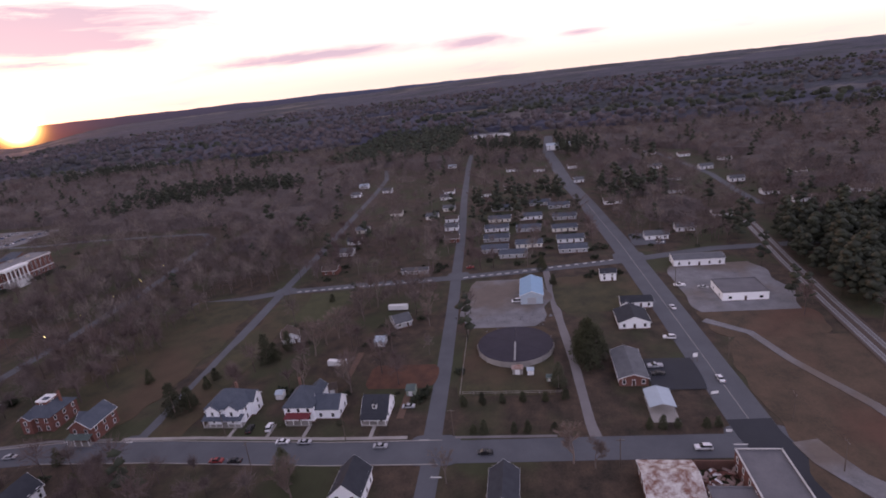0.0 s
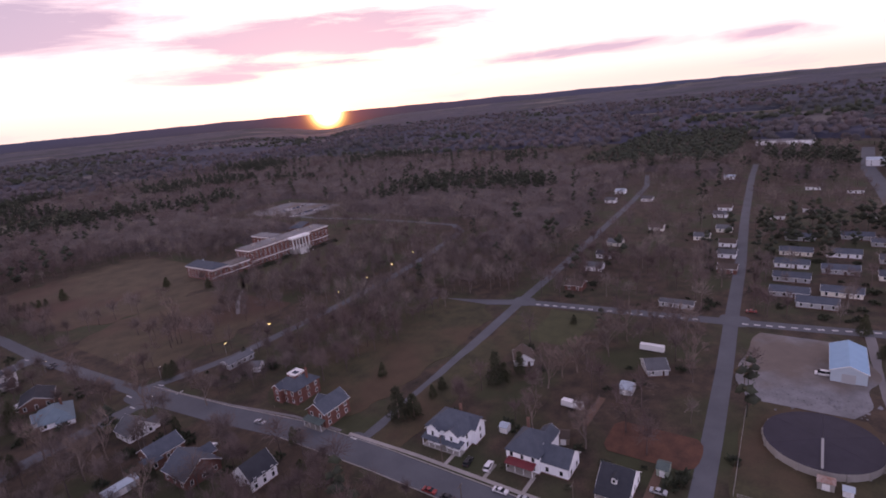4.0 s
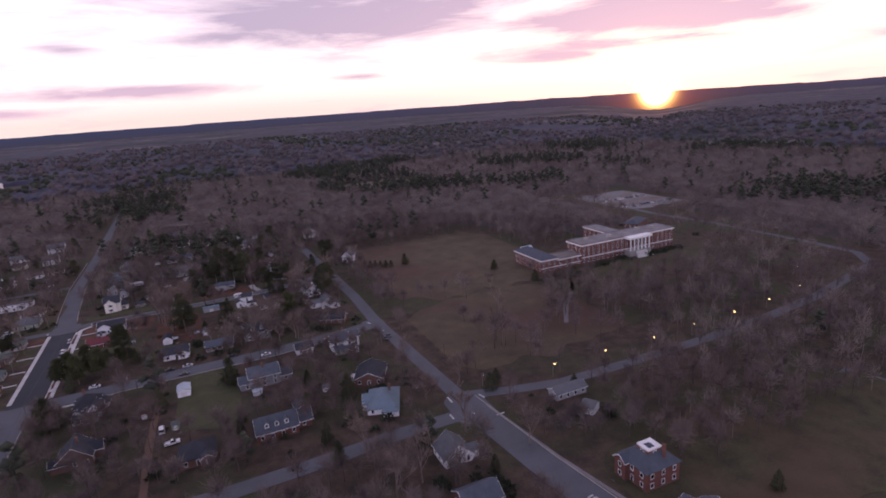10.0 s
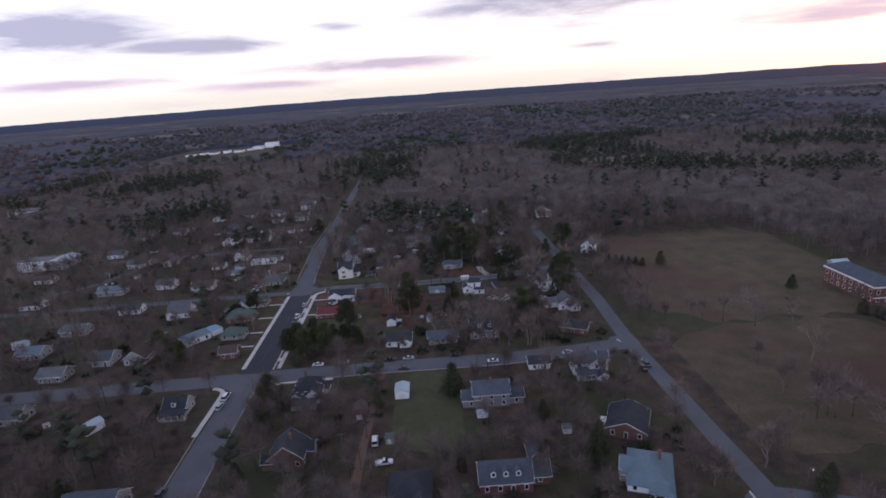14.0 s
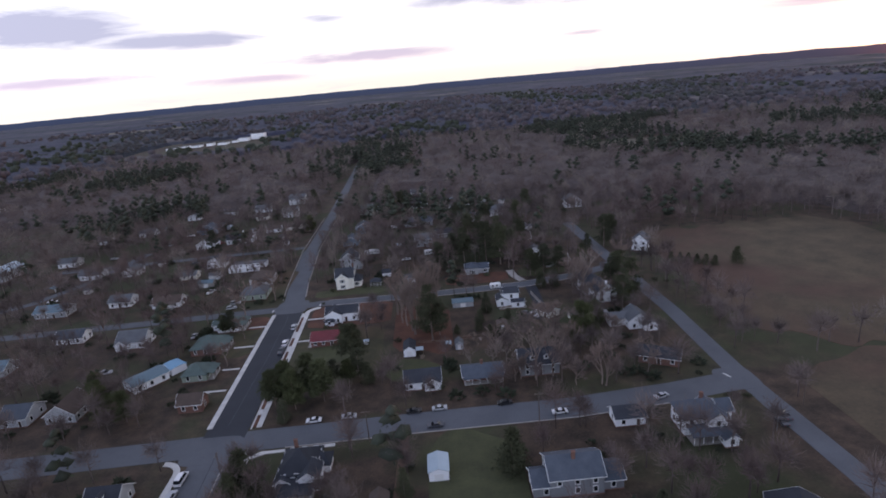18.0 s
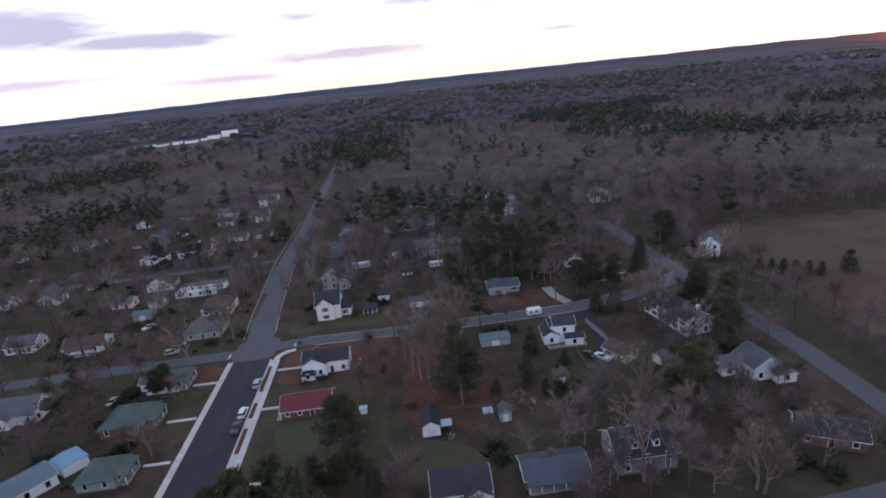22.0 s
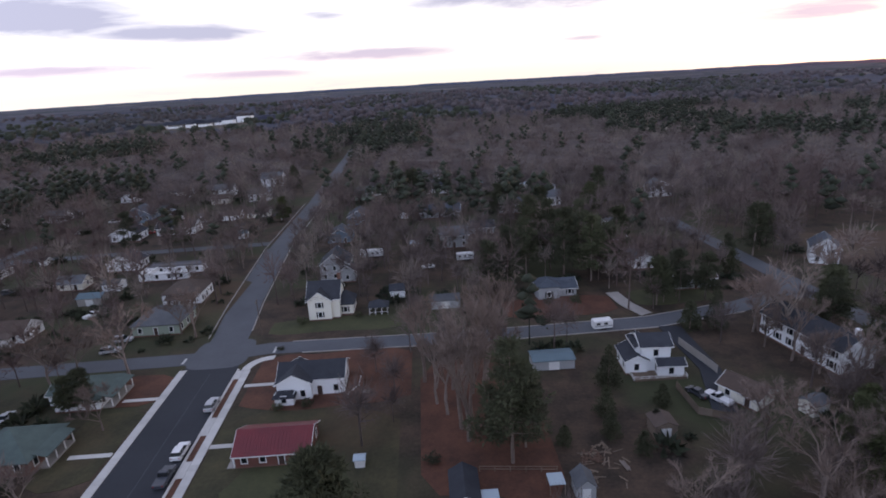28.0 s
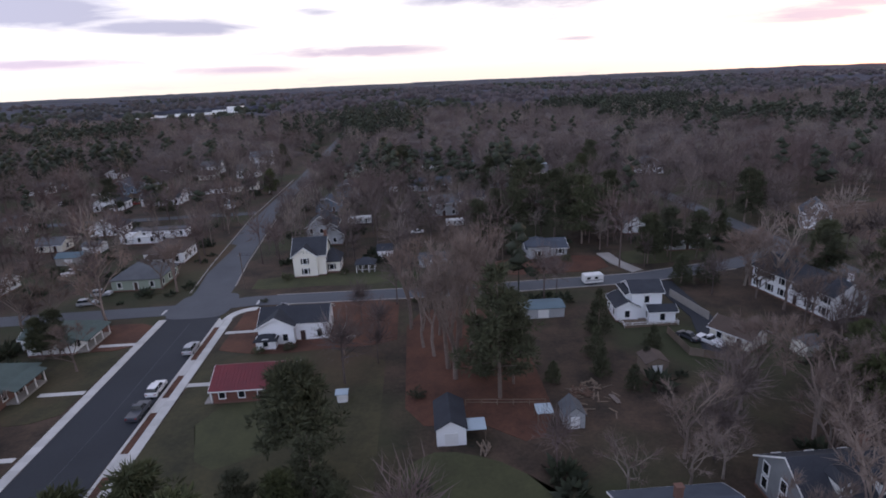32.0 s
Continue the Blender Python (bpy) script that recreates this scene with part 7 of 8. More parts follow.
tree("round_pine", -39.6, 207.0, 1.04, 0)
for px, py, sz, v in ((71, 238, 0.85, 3), (78, 249, 0.95, 0), (33, 317, 0.9, 3), (0, 301, 0.8, 2), (-4, 306, 0.85, 0), (44, 288, 0.7, 2)):
    tree("pine", px, py, sz, v)
for px, py, sz, v in ((46, 210, 1.1, 0), (53, 219, 0.9, 1)):
    tree("loblolly", px, py, sz, v)
for k in range(6):
    tree("cedar", 113.5 + 3.4 * k, 287 - 2.1 * k, 0.55, 1)
tree("cedar", 142, 277, 0.85, 1)
for px, py, sz in ((112, 85, 0.62), (139, 67, 0.4), (11, 109, 0.6), (51, 97, 0.6), (40, 125, 0.65), (-123, 98, 0.7), (-112, 101, 0.7), (189, 226, 0.5), (200, 189, 0.75), (9, 229, 0.5), (13, 224, 0.45), (0, 228, 0.42), (22, 238, 0.5), (18, 231, 0.4)):
    tree("cedar", px, py, sz, 1)
tree("cedar", 73, 306, 0.9, 1)
tree("bare", 45, 180, 0.75)
tree("bare", 60, 184, 0.7)
for px, py, sz in ((-63.0, 186, 1.0), (-59, 189, 1.1), (-52, 191, 1.05), (-47, 187, 1.1), (-56, 184, 0.9), (-40, 197, 0.7), (47, 219, 0.7), (-128, 200, 0.9), (-122, 190, 0.9), (54, 226, 0.6), (-112, 186, 0.8), (74, 241, 0.8), (-95, 420, 0.8)):
    tree("loblolly", px, py, sz)
for px, py, sz in ((-18, 235, 1.0), (-17, 231, 0.95), (-20.5, 240, 0.9), (-22.5, 244, 0.85), (-13, 242, 0.95), (-11, 252, 0.95), (-25, 253, 0.85), (-7, 259, 0.85), (-15, 247, 0.9), (-19, 249, 0.8), (-9, 245, 0.8), (-16, 237, 0.85)):
    tree("tall", px, py, sz)
for px, py, sz in ((-110, 268, 0.9), (-113.5, 263, 1.0), (-97, 266.5, 1.0), (-90.5, 243, 0.7), (-90, 219, 0.6), (58.5, 266, 1.0), (57, 251, 0.8), (59, 245, 0.85), (62, 239, 0.8), (72, 241, 0.8), (55, 258, 0.75), (80, 252, 0.8), (85, 277, 1.0), (-5, 319, 0.9), (-51, 366, 0.7), (-79, 384, 0.6), (-106, 362, 0.8), (-98, 368, 0.8), (-94, 375, 0.8), (-129, 368, 0.8), (24, 187.5, 1.0), (30, 189, 0.9), (19, 189, 0.8), (13, 206, 0.7),
                   (33, 208, 0.95), (30, 201, 0.85), (38, 197, 0.9), (17, 188, 0.6), (44, 181, 0.8), (36, 182, 0.8), (100, -189, 0.8), (98, -195, 0.7), (91, -152, 0.6), (82, -108, 0.8), (87, -105, 0.7), (100, 40, 0.9), (85, 60, 0.9), (80, 86, 0.8), (98, 92, 0.8), (110, 100, 0.8), (150, 150, 0.8), (125, 128, 0.7),
                   (175, 130, 0.8), (205, 140, 0.9), (165, 185, 0.8), (60, 40, 0.9), (50, 35, 0.9), (52, 0, 0.9), (48, 60, 0.9), (-88, 285, 0.8), (-93, 288, 0.7), (-72, 320, 0.6), (-70, 335, 0.65), (-93, 345, 0.6), (-73, 355, 0.6), (-94, 360, 0.6), (143, -88, 0.7), (150, -82, 0.7), (140, -108, 0.8), (150, -104, 0.7),
                   (170, -82, 0.9), (180, -84, 0.9), (186, -88, 0.9), (192, -90, 0.9), (205, -95, 0.9), (212, -92, 0.9), (222, -98, 0.9), (232, -95, 0.9), (240, -105, 0.9), (236, -120, 0.9), (225, -125, 0.8), (210, -128, 0.8), (196, -130, 0.7), (-38, 240, 0.5), (40, 225, 0.8), (33, 222, 0.8), (45, 213, 0.8), (57, 208, 0.8), (27, 216, 0.7)):
    tree("bare", px, py, sz)
for px, py, sz in ((3, 200.5, 0.55), (11, 200.5, 0.6), (16, 201.5, 0.55), (61, 260, 1.15), (33, 205, 0.6), (57, 266, 0.9)):
    tree("sycamore", px, py, sz)
for px, py in ((-56, 246, ), (-50, 247), (-44, 292), (-60, 289.5), (-47, 229), (120, -110), (119, -88), (72, 150), (55, 149), (-110, 252), (78, 168), (83, 166), (10, 186), (-8, 187), (96, 265), (100, 262), (24, 88), (-2, 84), (60, 140), (48, 150), (78, 102), (-24, 268), (-62, 274), (-24, 226), (12, 292), (20, 292)):
    tree("bush", px, py, tree_rng.uniform(0.6, 1.1))

# sheds, cars and woodpiles in the back yards
yard_rng = random.Random(77)


def clear_spot(x, y, r):
    if any(abs(x - hx) < hr + r and abs(y - hy) < hr + r for hx, hy, hr in HOUSES):
        return False
    for pts, w in ROADS:
        for (ax, ay), (bx, by) in zip(pts, pts[1:]):
            dx, dy = bx - ax, by - ay
            k = min(max(((x - ax) * dx + (y - ay) * dy) / (dx * dx + dy * dy), 0.0), 1.0)
            if math.hypot(x - ax - k * dx, y - ay - k * dy) < w / 2 + r + 1:
                return False
    return True


made = 0
while made < 34:
    x0, x1, y0, y1 = ((-230, -95, 180, 470), (-230, -95, 280, 470), (-60, 60, 330, 500))[made % 3]
    px, py = yard_rng.uniform(x0, x1), yard_rng.uniform(y0, y1)
    if not clear_spot(px, py, 3.0):
        continue
    made += 1
    q = yard_rng.random()
    if q < 0.45:
        car(yard_rng.choice(("sedan", "suv", "truck")), px, py, yard_rng.choice((4, 92, 178, 60)), yard_rng.choice(("white", "silver", "white", "dark")), "car parked in a back yard among bare trees")
        HOUSES.append((px, py, 2))
    else:
        shed(px, py, yard_rng.choice((0, 90, 10)), yard_rng.uniform(3, 5), yard_rng.uniform(3, 4), 2.4, yard_rng.choice((M_WHITE, M_TRIM, M_GREYW, M_WOOD)), yard_rng.choice((M_TIN, M_TINGREY, M_GREYROOF, M_DARKROOF)), "small back yard shed with a gable roof")
for px, py, n, spread, mats, lb in ((8.5, 221.5, 7, 0.5, M_PALEBARK, "short stack of pale logs on the grass"), (3.5, 224, 26, 1.6, M_DIRT, "loose pile of reddish firewood"), (6, 226, 16, 1.4, M_WOOD, "loose pile of grey boards"), (-14.5, 211, 10, 0.9, M_WOOD, "stacked boards under the canopy edge")):
    wp = thing("woodpile", pose(px, py, 0), lb, "woodpile")
    for k in range(n):
        a = yard_rng.uniform(-0.5, 0.5) if n < 12 else yard_rng.uniform(0, 3.1)
        cx, cy, ln = yard_rng.uniform(-spread, spread), yard_rng.uniform(-spread, spread), yard_rng.uniform(0.7, 1.4) if n < 12 else yard_rng.uniform(0.4, 0.8)
        cz = 0.14 + 0.12 * (k % 3)
        part("log", Shape().rod((cx - math.sin(a) * ln, cy - math.cos(a) * ln, cz), (cx + math.sin(a) * ln, cy + math.cos(a) * ln, cz), 0.14, 0.12, 6), mats, wp)


# ================================================================ woods and distance
def grid_free(clear):
    def ok(x, y):
        for x0, y0, x1, y1 in clear:
            if x0 < x < x1 and y0 < y < y1:
                return False
        return True
    return ok


def near_line(x, y, pts, w):
    for (ax, ay), (bx, by) in zip(pts, pts[1:]):
        dx, dy = bx - ax, by - ay
        k = ((x - ax) * dx + (y - ay) * dy) / (dx * dx + dy * dy)
        k = 0.0 if k < 0 else 1.0 if k > 1 else k
        if (x - ax - k * dx) ** 2 + (y - ay - k * dy) ** 2 < w * w:
            return True
    return False


def free(x, y, margin=3.0):
    for hx, hy, r in HOUSES:
        if abs(x - hx) < r + 1.0 and abs(y - hy) < r + 1.0:
            return False
    for pts, w in ROADS:
        if near_line(x, y, pts, w / 2 + margin):
            return False
    return True


def bare_spray(rng, height, spread, spikes, width, dome=0.0):
    """Corners and triangles of a small far tree: a trunk, a few limbs and a rounded haze of twigs, round an uneven
    solid core coloured as inner shade.
    """
    vs, ts, core = [], [], 0

    def tri(a, b, c):
        ts.append((len(vs), len(vs) + 1, len(vs) + 2))
        vs.extend((tuple(a), tuple(b), tuple(c)))

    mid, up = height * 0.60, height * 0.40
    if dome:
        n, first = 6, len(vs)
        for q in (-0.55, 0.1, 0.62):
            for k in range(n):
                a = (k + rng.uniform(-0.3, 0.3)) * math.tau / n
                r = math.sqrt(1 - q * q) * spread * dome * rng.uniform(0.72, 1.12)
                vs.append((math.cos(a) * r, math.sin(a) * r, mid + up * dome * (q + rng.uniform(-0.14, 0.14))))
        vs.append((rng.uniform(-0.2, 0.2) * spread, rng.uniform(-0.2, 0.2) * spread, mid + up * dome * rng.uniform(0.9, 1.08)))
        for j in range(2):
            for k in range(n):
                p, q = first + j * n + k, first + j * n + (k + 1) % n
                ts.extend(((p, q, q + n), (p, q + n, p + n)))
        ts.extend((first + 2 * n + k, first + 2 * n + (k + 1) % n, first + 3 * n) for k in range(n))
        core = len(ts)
    tri((-0.22, 0, 0), (0.22, 0, 0), (0, 0, height * 0.75))
    tri((0, -0.22, 0), (0, 0.22, 0), (0, 0, height * 0.75))
    for k in range(spikes):
        a, u = rng.uniform(0, math.tau), rng.uniform(-0.75, 1.0)
        n = Vector((math.cos(a) * math.sqrt(1 - u * u) * spread, math.sin(a) * math.sqrt(1 - u * u) * spread, u * up))
        if k < 7 and not dome:
            p, q, w = Vector((0, 0, height * rng.uniform(0.3, 0.5))), Vector((0, 0, mid)) + n * 0.8, 0.16
        else:
            r = rng.uniform(0.8 if dome else 0.45, 1.0)
            q = Vector((0, 0, mid)) + n * r * rng.uniform(0.92, 1.12)
            p = q - n.normalized() * rng.uniform(1.4, 3.0) - Vector((rng.uniform(-1, 1), rng.uniform(-1, 1), rng.uniform(0.3, 1.4)))
            w = width
        e = (q - p).cross(Vector((rng.uniform(-1, 1), rng.uniform(-1, 1), rng.uniform(-1, 1)))).normalized() * w
        tri(p - e, p + e, q)
    return np.array(vs, np.float32), np.array(ts, np.int32), np.arange(len(ts)) < core


def needle_spray(rng, height, spread, n, clumps=7):
    """Corners and triangles of a small far pine: a bare trunk under uneven rounded clumps of needles."""
    vs, ts = [(-0.2, 0, 0), (0.2, 0, 0), (0, 0, height * 0.8)], [(0, 1, 2)]
    heads = []
    for k in range(clumps):
        a, q = k * 2.4 + rng.uniform(-0.5, 0.5), (k + rng.random()) / clumps
        r = spread * rng.uniform(0.25, 0.62) * (1.15 - 0.75 * q)
        c, size = Vector((math.cos(a) * r, math.sin(a) * r, height * (0.27 + 0.62 * q))), spread * rng.uniform(0.42, 0.6) * (1.1 - 0.35 * q)
        heads.append((c, size))
        first = len(vs)
        for j in range(5):
            b = (j + rng.uniform(-0.3, 0.3)) * math.tau / 5
            vs.append(tuple(c + Vector((math.cos(b), math.sin(b), rng.uniform(-0.25, 0.25))) * size * rng.uniform(0.75, 1.15)))
        vs.append(tuple(c + Vector((0, 0, size * rng.uniform(0.6, 0.9)))))
        vs.append(tuple(c - Vector((0, 0, size * 0.5))))
        for j in range(5):
            ts.extend(((first + j, first + (j + 1) % 5, first + 5), (first + (j + 1) % 5, first + j, first + 6)))
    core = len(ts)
    for k in range(n):
        c, size = heads[k % clumps]
        d = Vector((rng.gauss(0, 1), rng.gauss(0, 1), rng.gauss(0, 0.8))).normalized()
        p = c + d * size * rng.uniform(0.5, 0.95)
        e = d.cross(Vector((rng.uniform(-1, 1), rng.uniform(-1, 1), rng.uniform(-1, 1)))).normalized() * rng.uniform(0.2, 0.45)
        ts.append((len(vs), len(vs) + 1, len(vs) + 2))
        vs.extend((tuple(p - e), tuple(p + e), tuple(p + d * rng.uniform(0.6, 1.3))))
    return np.array(vs, np.float32), np.array(ts, np.int32), np.arange(len(ts)) < core


def scatter(name, places, sprays, mat, label, category="woods", lo=0.75, hi=1.25, seed=3, inner=None):
    """One mesh of many far trees; their cores may have a material darkened as inner shade."""
    if not places:
        return
    rng = np.random.default_rng(seed)
    out, tris, cores, n = [], [], [], 0
    for k, (x, y) in enumerate(places):
        s, t, dark = sprays[k % len(sprays)]
        a, sc = rng.uniform(0, math.tau), rng.uniform(lo, hi)
        c, sn = math.cos(a) * sc, math.sin(a) * sc
        v = np.empty_like(s)
        v[:, 0] = s[:, 0] * c - s[:, 1] * sn + x
        v[:, 1] = s[:, 0] * sn + s[:, 1] * c + y
        v[:, 2] = s[:, 2] * sc * rng.uniform(0.9, 1.15) + rise(x, y) - 0.2
        out.append(v)
        tris.append(t + n)
        cores.append(dark)
        n += len(s)
    v, t = np.concatenate(out), np.concatenate(tris).ravel()
    m = bpy.data.meshes.new(name)
    m.vertices.add(n)
    m.vertices.foreach_set("co", v.ravel())
    m.loops.add(len(t))
    m.loops.foreach_set("vertex_index", t.astype(np.int32))
    m.polygons.add(len(t) // 3)
    m.polygons.foreach_set("loop_start", np.arange(0, len(t), 3, dtype=np.int32))
    m.materials.append(mat)
    if inner:
        m.materials.append(inner)
        m.polygons.foreach_set("material_index", np.concatenate(cores).astype(np.int32))
    m.update(calc_edges=True)
    return tagged(new(name, m), label, category, kind="stuff")


spray_rng = random.Random(21)
SPRAYS = [bare_spray(spray_rng, h, sp, 150, 0.11) for h, sp in ((16, 5.5), (14, 5.0), (18, 5.5), (13, 4.5), (17, 6.5), (15, 4.0))]
NEARSPRAYS = [bare_spray(spray_rng, h, sp, 340, 0.06) for h, sp in ((13, 5.0), (11, 4.5), (15, 5.0), (12, 4.0), (14, 6.0), (10, 4.5))]
DEEPSPRAYS = [bare_spray(spray_rng, h, sp, 104, 0.15) for h, sp in ((16, 8.0), (14, 7.2), (18, 8.4), (17, 9.6), (15, 6.8), (16, 8.8), (13, 6.0))]
FARSPRAYS = [bare_spray(spray_rng, h, sp, 20, 0.30, 0.66) for h, sp in ((16, 8.5), (14, 8.0), (17, 8.5), (15, 9), (13, 7.5))]
PINESPRAYS = [needle_spray(spray_rng, h, sp, 34) for h, sp in ((19, 4.8), (16, 4.4), (21, 5.0), (18, 5.4))]

# open ground where no wood stands: x0, y0, x1, y1
CLEAR = [
    (112, 196, 235, 345), (150, 150, 240, 200), (195, 150, 345, 230), (112, -55, 245, 3), (108, -30, 135, 25), (112, -245, 250, -150), (395, 310, 470, 420),
    (-16, 104, 14, 168), (-66, 180, -30, 230), (-30, 205, 12, 262), (-97, 176, -84, 268), (-66, 218, -38, 292), (60, -290, 262, -240), (205, -80, 250, -40), (105, -135, 135, -50), (60, -250, 100, -100), (12, 228, 46, 283), (-70, 282, -30, 300), (-2, 284, 62, 297), (760, -70, 1150, 136), (1500, -80, 1660, 120), (1760, -860, 1960, -640), (-640, 1110, -330, 1450), (195, 672, 320, 770), (256, -430, 284, -240), (395, -353, 640, -328), (-1320, 2100, -900, 2380), (1690, 200, 1800, 330), (1760, -980, 1850, -860), (900, -170, 945, -70),
]
clear_ok = grid_free(CLEAR)
wood_rng = random.Random(17)


def town_density(x, y):
    """Share of the ground under trees: thin among the houses, full in the woods."""
    if y < -60 and 60 < x < 300:
        return 0.3
    if -250 < x < 90 and -60 < y < 460:
        return 0.8 if (x > 0 and 180 < y < 232) else 0.88 if y < 170 else 0.75 if y < 300 else 0.85
    if 285 < x < 640 and -240 < y < -20:
        return 0.66
    if x < -250 and y < 520:
        return 0.8
    if 95 < x < 205 and 80 < y < 190:
        return 0.09
    return 1.0


close_places, mid_places, deep_places, pines, pale, deep_pale = [], [], [], [], [], []
STEP = 7.5
ix0, ix1, iy0, iy1 = -560, 900, -760, 1000
gx = ix0
while gx < ix1:
    gy = iy0
    while gy < iy1:
        x, y = gx + wood_rng.uniform(0, STEP), gy + wood_rng.uniform(0, STEP)
        gy += STEP
        dens = town_density(x, y)
        if wood_rng.random() > dens * 0.9:
            continue
        az = math.degrees(math.atan2(x + 25, y + 160))
        if az > 131 or az < -48:
            continue
        if not clear_ok(x, y) or not free(x, y, 3.8):
            continue
        patchy = noise.noise(Vector((x * 0.006, y * 0.006, 1.0)))
        p = wood_rng.random()
        if 90 < x < 350 and 60 < y < 350 and p < 0.05:
            continue
        belt = 0.08 if y > 640 and x < 420 else (0.62 if y < 470 else 0.33) if y > 200 and x < -90 else 0.27 if y > 420 else 0.30
        hospital = 195 < x < 475 and 130 < y < 440
        if not hospital and (patchy > belt and p < 0.6 or p < 0.03) or (185 < x < 330 and -470 < y < -296 and p < 0.8):
            pines.append((x, y))
        else:
            far = min(math.hypot(x + 20, y - 140), math.hypot(x - 10, y), math.hypot(x, y + 150))
            if far > 360 and wood_rng.random() < 0.58:
                continue
            if far < 150:
                close_places.append((x, y))
            elif p > (0.86 if far < 360 else 0.78):
                (pale if far < 360 else deep_pale).append((x, y))
            else:
                (mid_places if far < 360 else deep_places).append((x, y))
    gx += STEP


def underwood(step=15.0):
    """One uneven sheet filling the gaps of the woods, darkened as shade between the crowns, open along streets, fields
    and houses.
    """
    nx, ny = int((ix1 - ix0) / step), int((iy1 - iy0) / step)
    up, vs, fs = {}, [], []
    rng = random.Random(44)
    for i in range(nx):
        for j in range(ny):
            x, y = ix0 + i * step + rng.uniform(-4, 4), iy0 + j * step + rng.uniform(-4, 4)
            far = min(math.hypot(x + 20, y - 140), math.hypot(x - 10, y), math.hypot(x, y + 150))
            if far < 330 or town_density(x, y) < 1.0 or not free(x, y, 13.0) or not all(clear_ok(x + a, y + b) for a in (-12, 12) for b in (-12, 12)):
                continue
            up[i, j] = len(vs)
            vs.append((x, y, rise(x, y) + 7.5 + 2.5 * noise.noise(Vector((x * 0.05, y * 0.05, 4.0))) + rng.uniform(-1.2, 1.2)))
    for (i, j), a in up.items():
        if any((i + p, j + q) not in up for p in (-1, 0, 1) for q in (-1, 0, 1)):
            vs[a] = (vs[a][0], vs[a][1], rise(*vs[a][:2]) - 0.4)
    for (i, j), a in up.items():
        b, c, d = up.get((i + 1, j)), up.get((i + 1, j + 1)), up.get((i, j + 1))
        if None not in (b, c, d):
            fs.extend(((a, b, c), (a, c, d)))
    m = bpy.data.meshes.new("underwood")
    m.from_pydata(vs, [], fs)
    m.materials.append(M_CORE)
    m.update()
    tagged(new("underwood", m), "uneven brown filler sheet, coloured as shade between the bare trees", "woods", kind="stuff")


# the straggling trees between the brick building and the street
for ax, ay, bx, by, n in ((196, 194, 214, 160, 9), (208, 158, 166, 106, 18), (150, 108, 126, 116, 8), (218, 140, 182, 114, 6), (232, 128, 206, 112, 4)):
    for k in range(n):
        q = wood_rng.random()
        mid_places.append((ax + (bx - ax) * q + wood_rng.gauss(0, 6), ay + (by - ay) * q + wood_rng.gauss(0, 5)))
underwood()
scatter("bare_woods", mid_places, SPRAYS, M_WOODS, "leafless grey-brown woods around the town")
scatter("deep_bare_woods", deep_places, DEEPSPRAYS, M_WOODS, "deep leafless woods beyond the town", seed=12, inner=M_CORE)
scatter("garden_bare_trees", close_places, NEARSPRAYS, M_WOODS, "leafless grey-brown garden trees with fine twigs", seed=14)
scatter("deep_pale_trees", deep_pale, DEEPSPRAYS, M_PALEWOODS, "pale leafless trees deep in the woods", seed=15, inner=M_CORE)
scatter("pale_bare_trees", pale, SPRAYS, M_PALEWOODS, "pale leafless trees among the woods", seed=8)
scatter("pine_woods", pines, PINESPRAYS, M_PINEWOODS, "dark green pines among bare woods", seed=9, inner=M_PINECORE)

shrub_rng = random.Random(33)
SHRUBS = []
for k in range(4):
    tri = []
    for q in range(46):
        d = Vector((shrub_rng.gauss(0, 1), shrub_rng.gauss(0, 1), abs(shrub_rng.gauss(0, 0.8)))).normalized()
        p = d * shrub_rng.uniform(0.3, 1.0)
        e = d.cross(Vector((shrub_rng.uniform(-1, 1), shrub_rng.uniform(-1, 1), shrub_rng.uniform(-1, 1)))).normalized() * 0.28
        tri.append([tuple(p - e), tuple(p + e), tuple(p + d * 0.7)])
    SHRUBS.append((np.array(tri, np.float32).reshape(-1, 3), np.arange(3 * len(tri), dtype=np.int32).reshape(-1, 3), np.zeros(len(tri), bool)))
shrubs = []
for k in range(2600):
    hx, hy, r = HOUSES[shrub_rng.randrange(len(HOUSES))]
    a, q = shrub_rng.uniform(0, math.tau), r * shrub_rng.uniform(0.85, 2.0)
    x, y = hx + math.cos(a) * q, hy + math.sin(a) * q
    if free(x, y, 1.5) and -400 < x < 450 and clear_ok(x, y):
        shrubs.append((x, y))
for k in range(90):
    shrubs.append((244 + shrub_rng.uniform(0, 36) + (50 if k % 2 else 0), 190 + shrub_rng.uniform(-2.5, 4)))
for k in range(24):
    shrubs.append((shrub_rng.uniform(200, 232), shrub_rng.uniform(180, 190)))
scatter("garden_shrubs", shrubs, SHRUBS, M_PINEWOODS, "dark evergreen garden shrubs round the houses", "shrub", 0.8, 2.4, 16)

# the rolling wooded country out to the ridges
far_b, far_p = [], []
for k in range(10500):
    r = 600 + 2000 * wood_rng.random() ** 0.95
    a = radians(wood_rng.uniform(-48, 146))
    x, y = 40 + r * math.sin(a), 80 + r * math.cos(a)
    if ix0 < x < ix1 and iy0 < y < iy1:
        continue
    if noise.noise(Vector((x * 0.003, y * 0.003, 7.0))) > 0.42 or not clear_ok(x, y):
        continue
    (far_p if noise.noise(Vector((x * 0.004, y * 0.0022, 1.0))) > 0.22 else far_b).append((x, y))
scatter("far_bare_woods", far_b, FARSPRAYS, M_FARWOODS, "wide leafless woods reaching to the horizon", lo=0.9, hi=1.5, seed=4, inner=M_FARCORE)
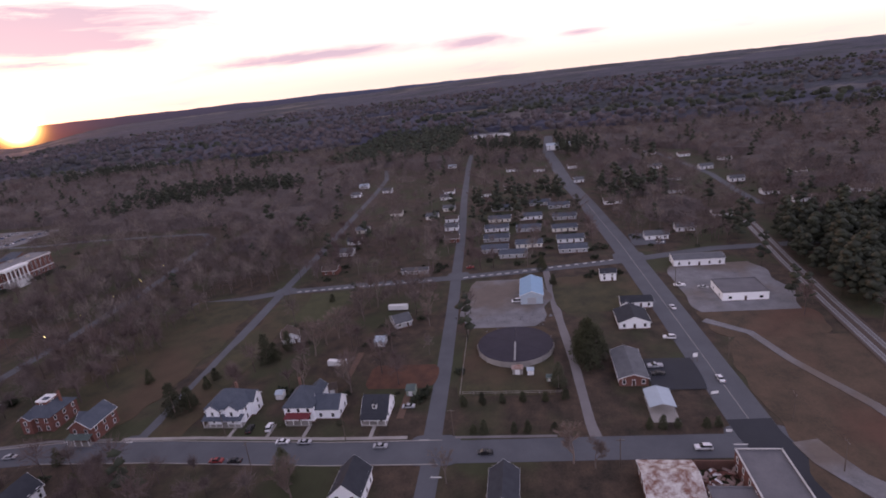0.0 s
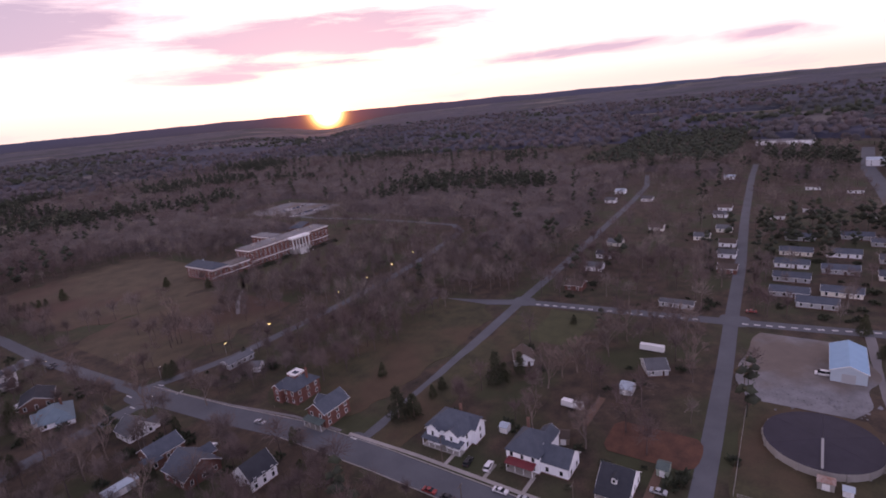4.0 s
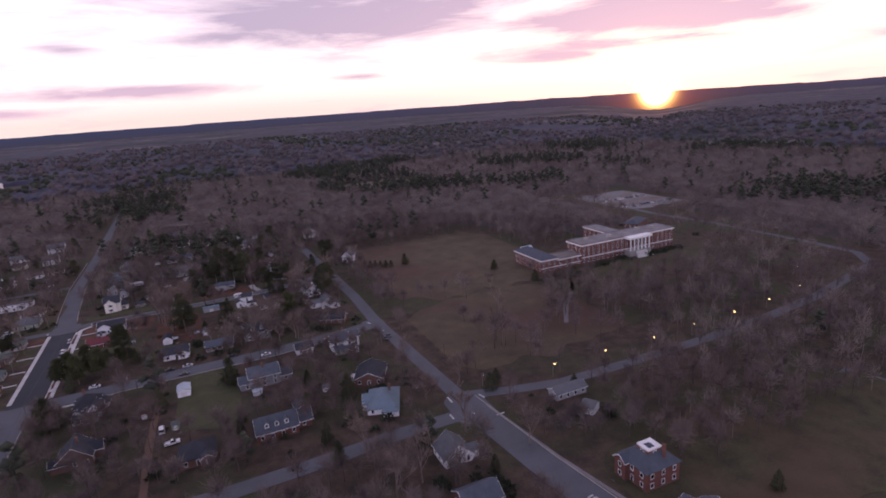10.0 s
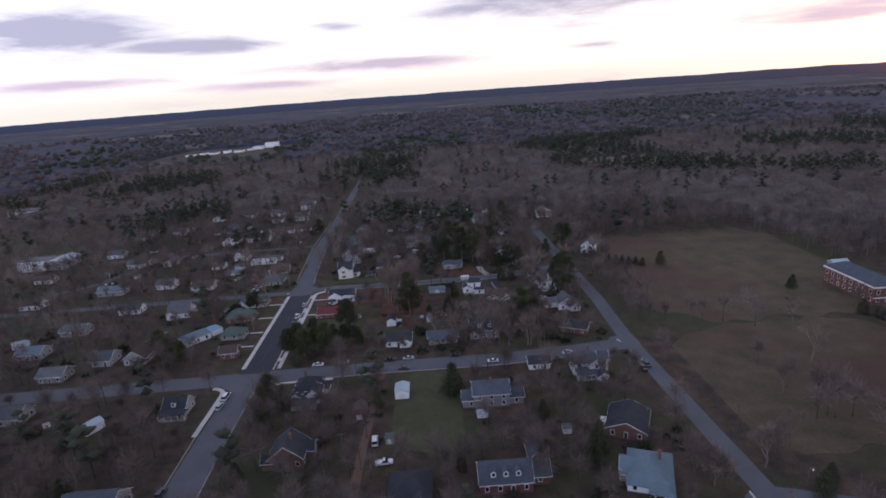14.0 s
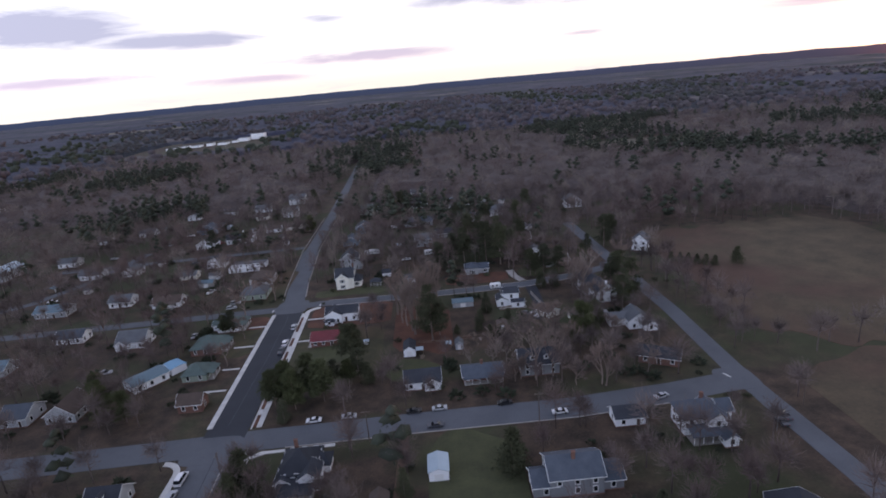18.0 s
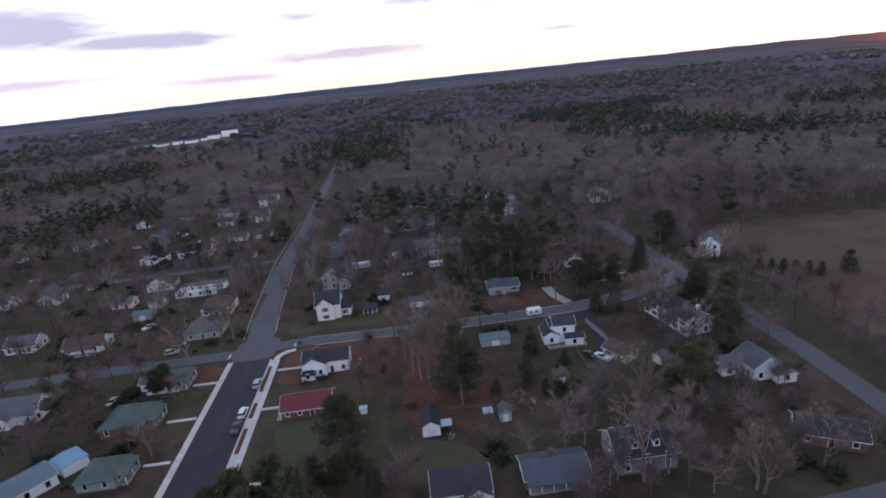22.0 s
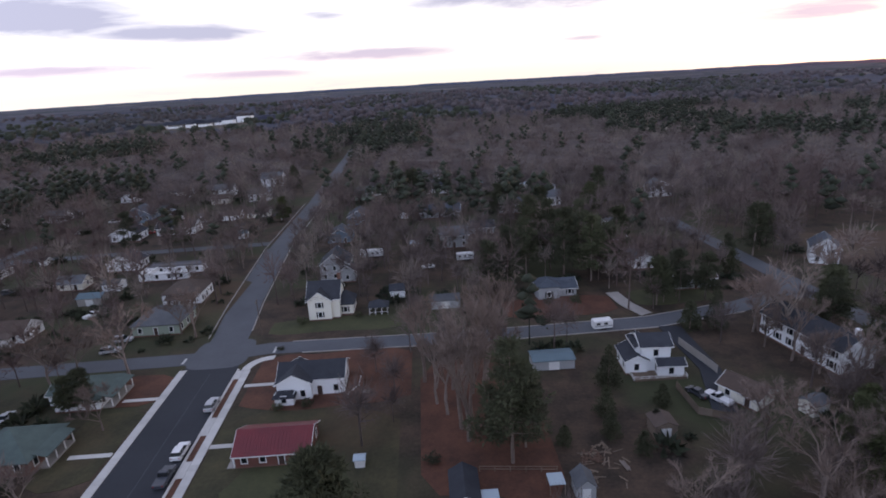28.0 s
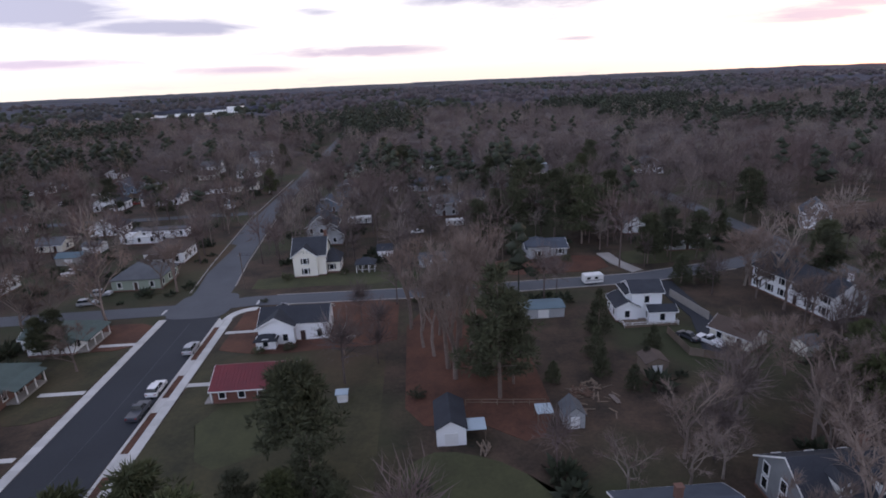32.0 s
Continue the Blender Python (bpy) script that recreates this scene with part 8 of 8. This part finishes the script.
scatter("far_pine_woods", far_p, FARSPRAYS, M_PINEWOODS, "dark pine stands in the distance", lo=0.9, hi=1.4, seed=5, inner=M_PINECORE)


DARKPINES = [needle_spray(spray_rng, h, sp, 90, 11) for h, sp in ((17, 5.5), (15, 5.0), (20, 5.5))]
dark = []
for k in range(230):
    x, y = wood_rng.uniform(196, 320), wood_rng.uniform(-420, -316)
    if y < -311 - (x - 200) * 0.12 and not (x < 225 and y < -395):
        dark.append((x, y))
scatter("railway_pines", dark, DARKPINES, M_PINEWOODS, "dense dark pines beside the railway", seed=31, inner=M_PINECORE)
rows = [(770 + 11 * k + wood_rng.uniform(-5, 5), -66 + 11 * j + wood_rng.uniform(-5, 5)) for k in range(44) for j in range(18)]
scatter("pine_plantation", rows, FARSPRAYS, M_PINEWOODS, "dark green plantation of young pines", lo=0.55, hi=0.8, seed=32, inner=M_PINECORE)


def far_field(x0, y0, x1, y1):
    s, n = Shape(), 10
    for k in range(n + 1):
        for j in range(n + 1):
            x, y = x0 + (x1 - x0) * k / n, y0 + (y1 - y0) * j / n
            s.v.append((x, y, rise(x, y) + 0.4))
    s.f = [(k * (n + 1) + j, (k + 1) * (n + 1) + j, (k + 1) * (n + 1) + j + 1, k * (n + 1) + j + 1) for k in range(n) for j in range(n)]
    structure("far_field", s, M_PALEFIELD, "pale stubble field between the distant woods", "field")


M_PALEFIELD = material("pale_stubble", (0.15, 0.13, 0.10), (0.09, 0.08, 0.06), scale=30, fine=5, bump=0.1)
far_field(1500, -80, 1660, 120)
far_field(1760, -860, 1960, -640)
far_field(-1320, 2100, -900, 2380)
far_field(1690, 200, 1800, 330)
far_field(196, 690, 318, 768)


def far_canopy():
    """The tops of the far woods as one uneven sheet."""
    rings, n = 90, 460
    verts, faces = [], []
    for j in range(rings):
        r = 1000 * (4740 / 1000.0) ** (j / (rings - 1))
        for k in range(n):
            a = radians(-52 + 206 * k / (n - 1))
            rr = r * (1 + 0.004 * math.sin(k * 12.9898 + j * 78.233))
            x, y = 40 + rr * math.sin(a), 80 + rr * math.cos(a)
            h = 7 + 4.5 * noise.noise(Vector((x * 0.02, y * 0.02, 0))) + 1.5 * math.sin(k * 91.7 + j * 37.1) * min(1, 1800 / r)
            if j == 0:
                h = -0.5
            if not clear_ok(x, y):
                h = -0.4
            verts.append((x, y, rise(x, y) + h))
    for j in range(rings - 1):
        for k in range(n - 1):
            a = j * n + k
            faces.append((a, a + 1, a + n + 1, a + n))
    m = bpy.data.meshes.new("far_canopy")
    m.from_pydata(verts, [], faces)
    m.materials.append(M_HAZYCANOPY)
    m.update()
    tagged(new("far_canopy", m), "treetops of distant woods, coloured with bluish haze", "woods", kind="stuff")


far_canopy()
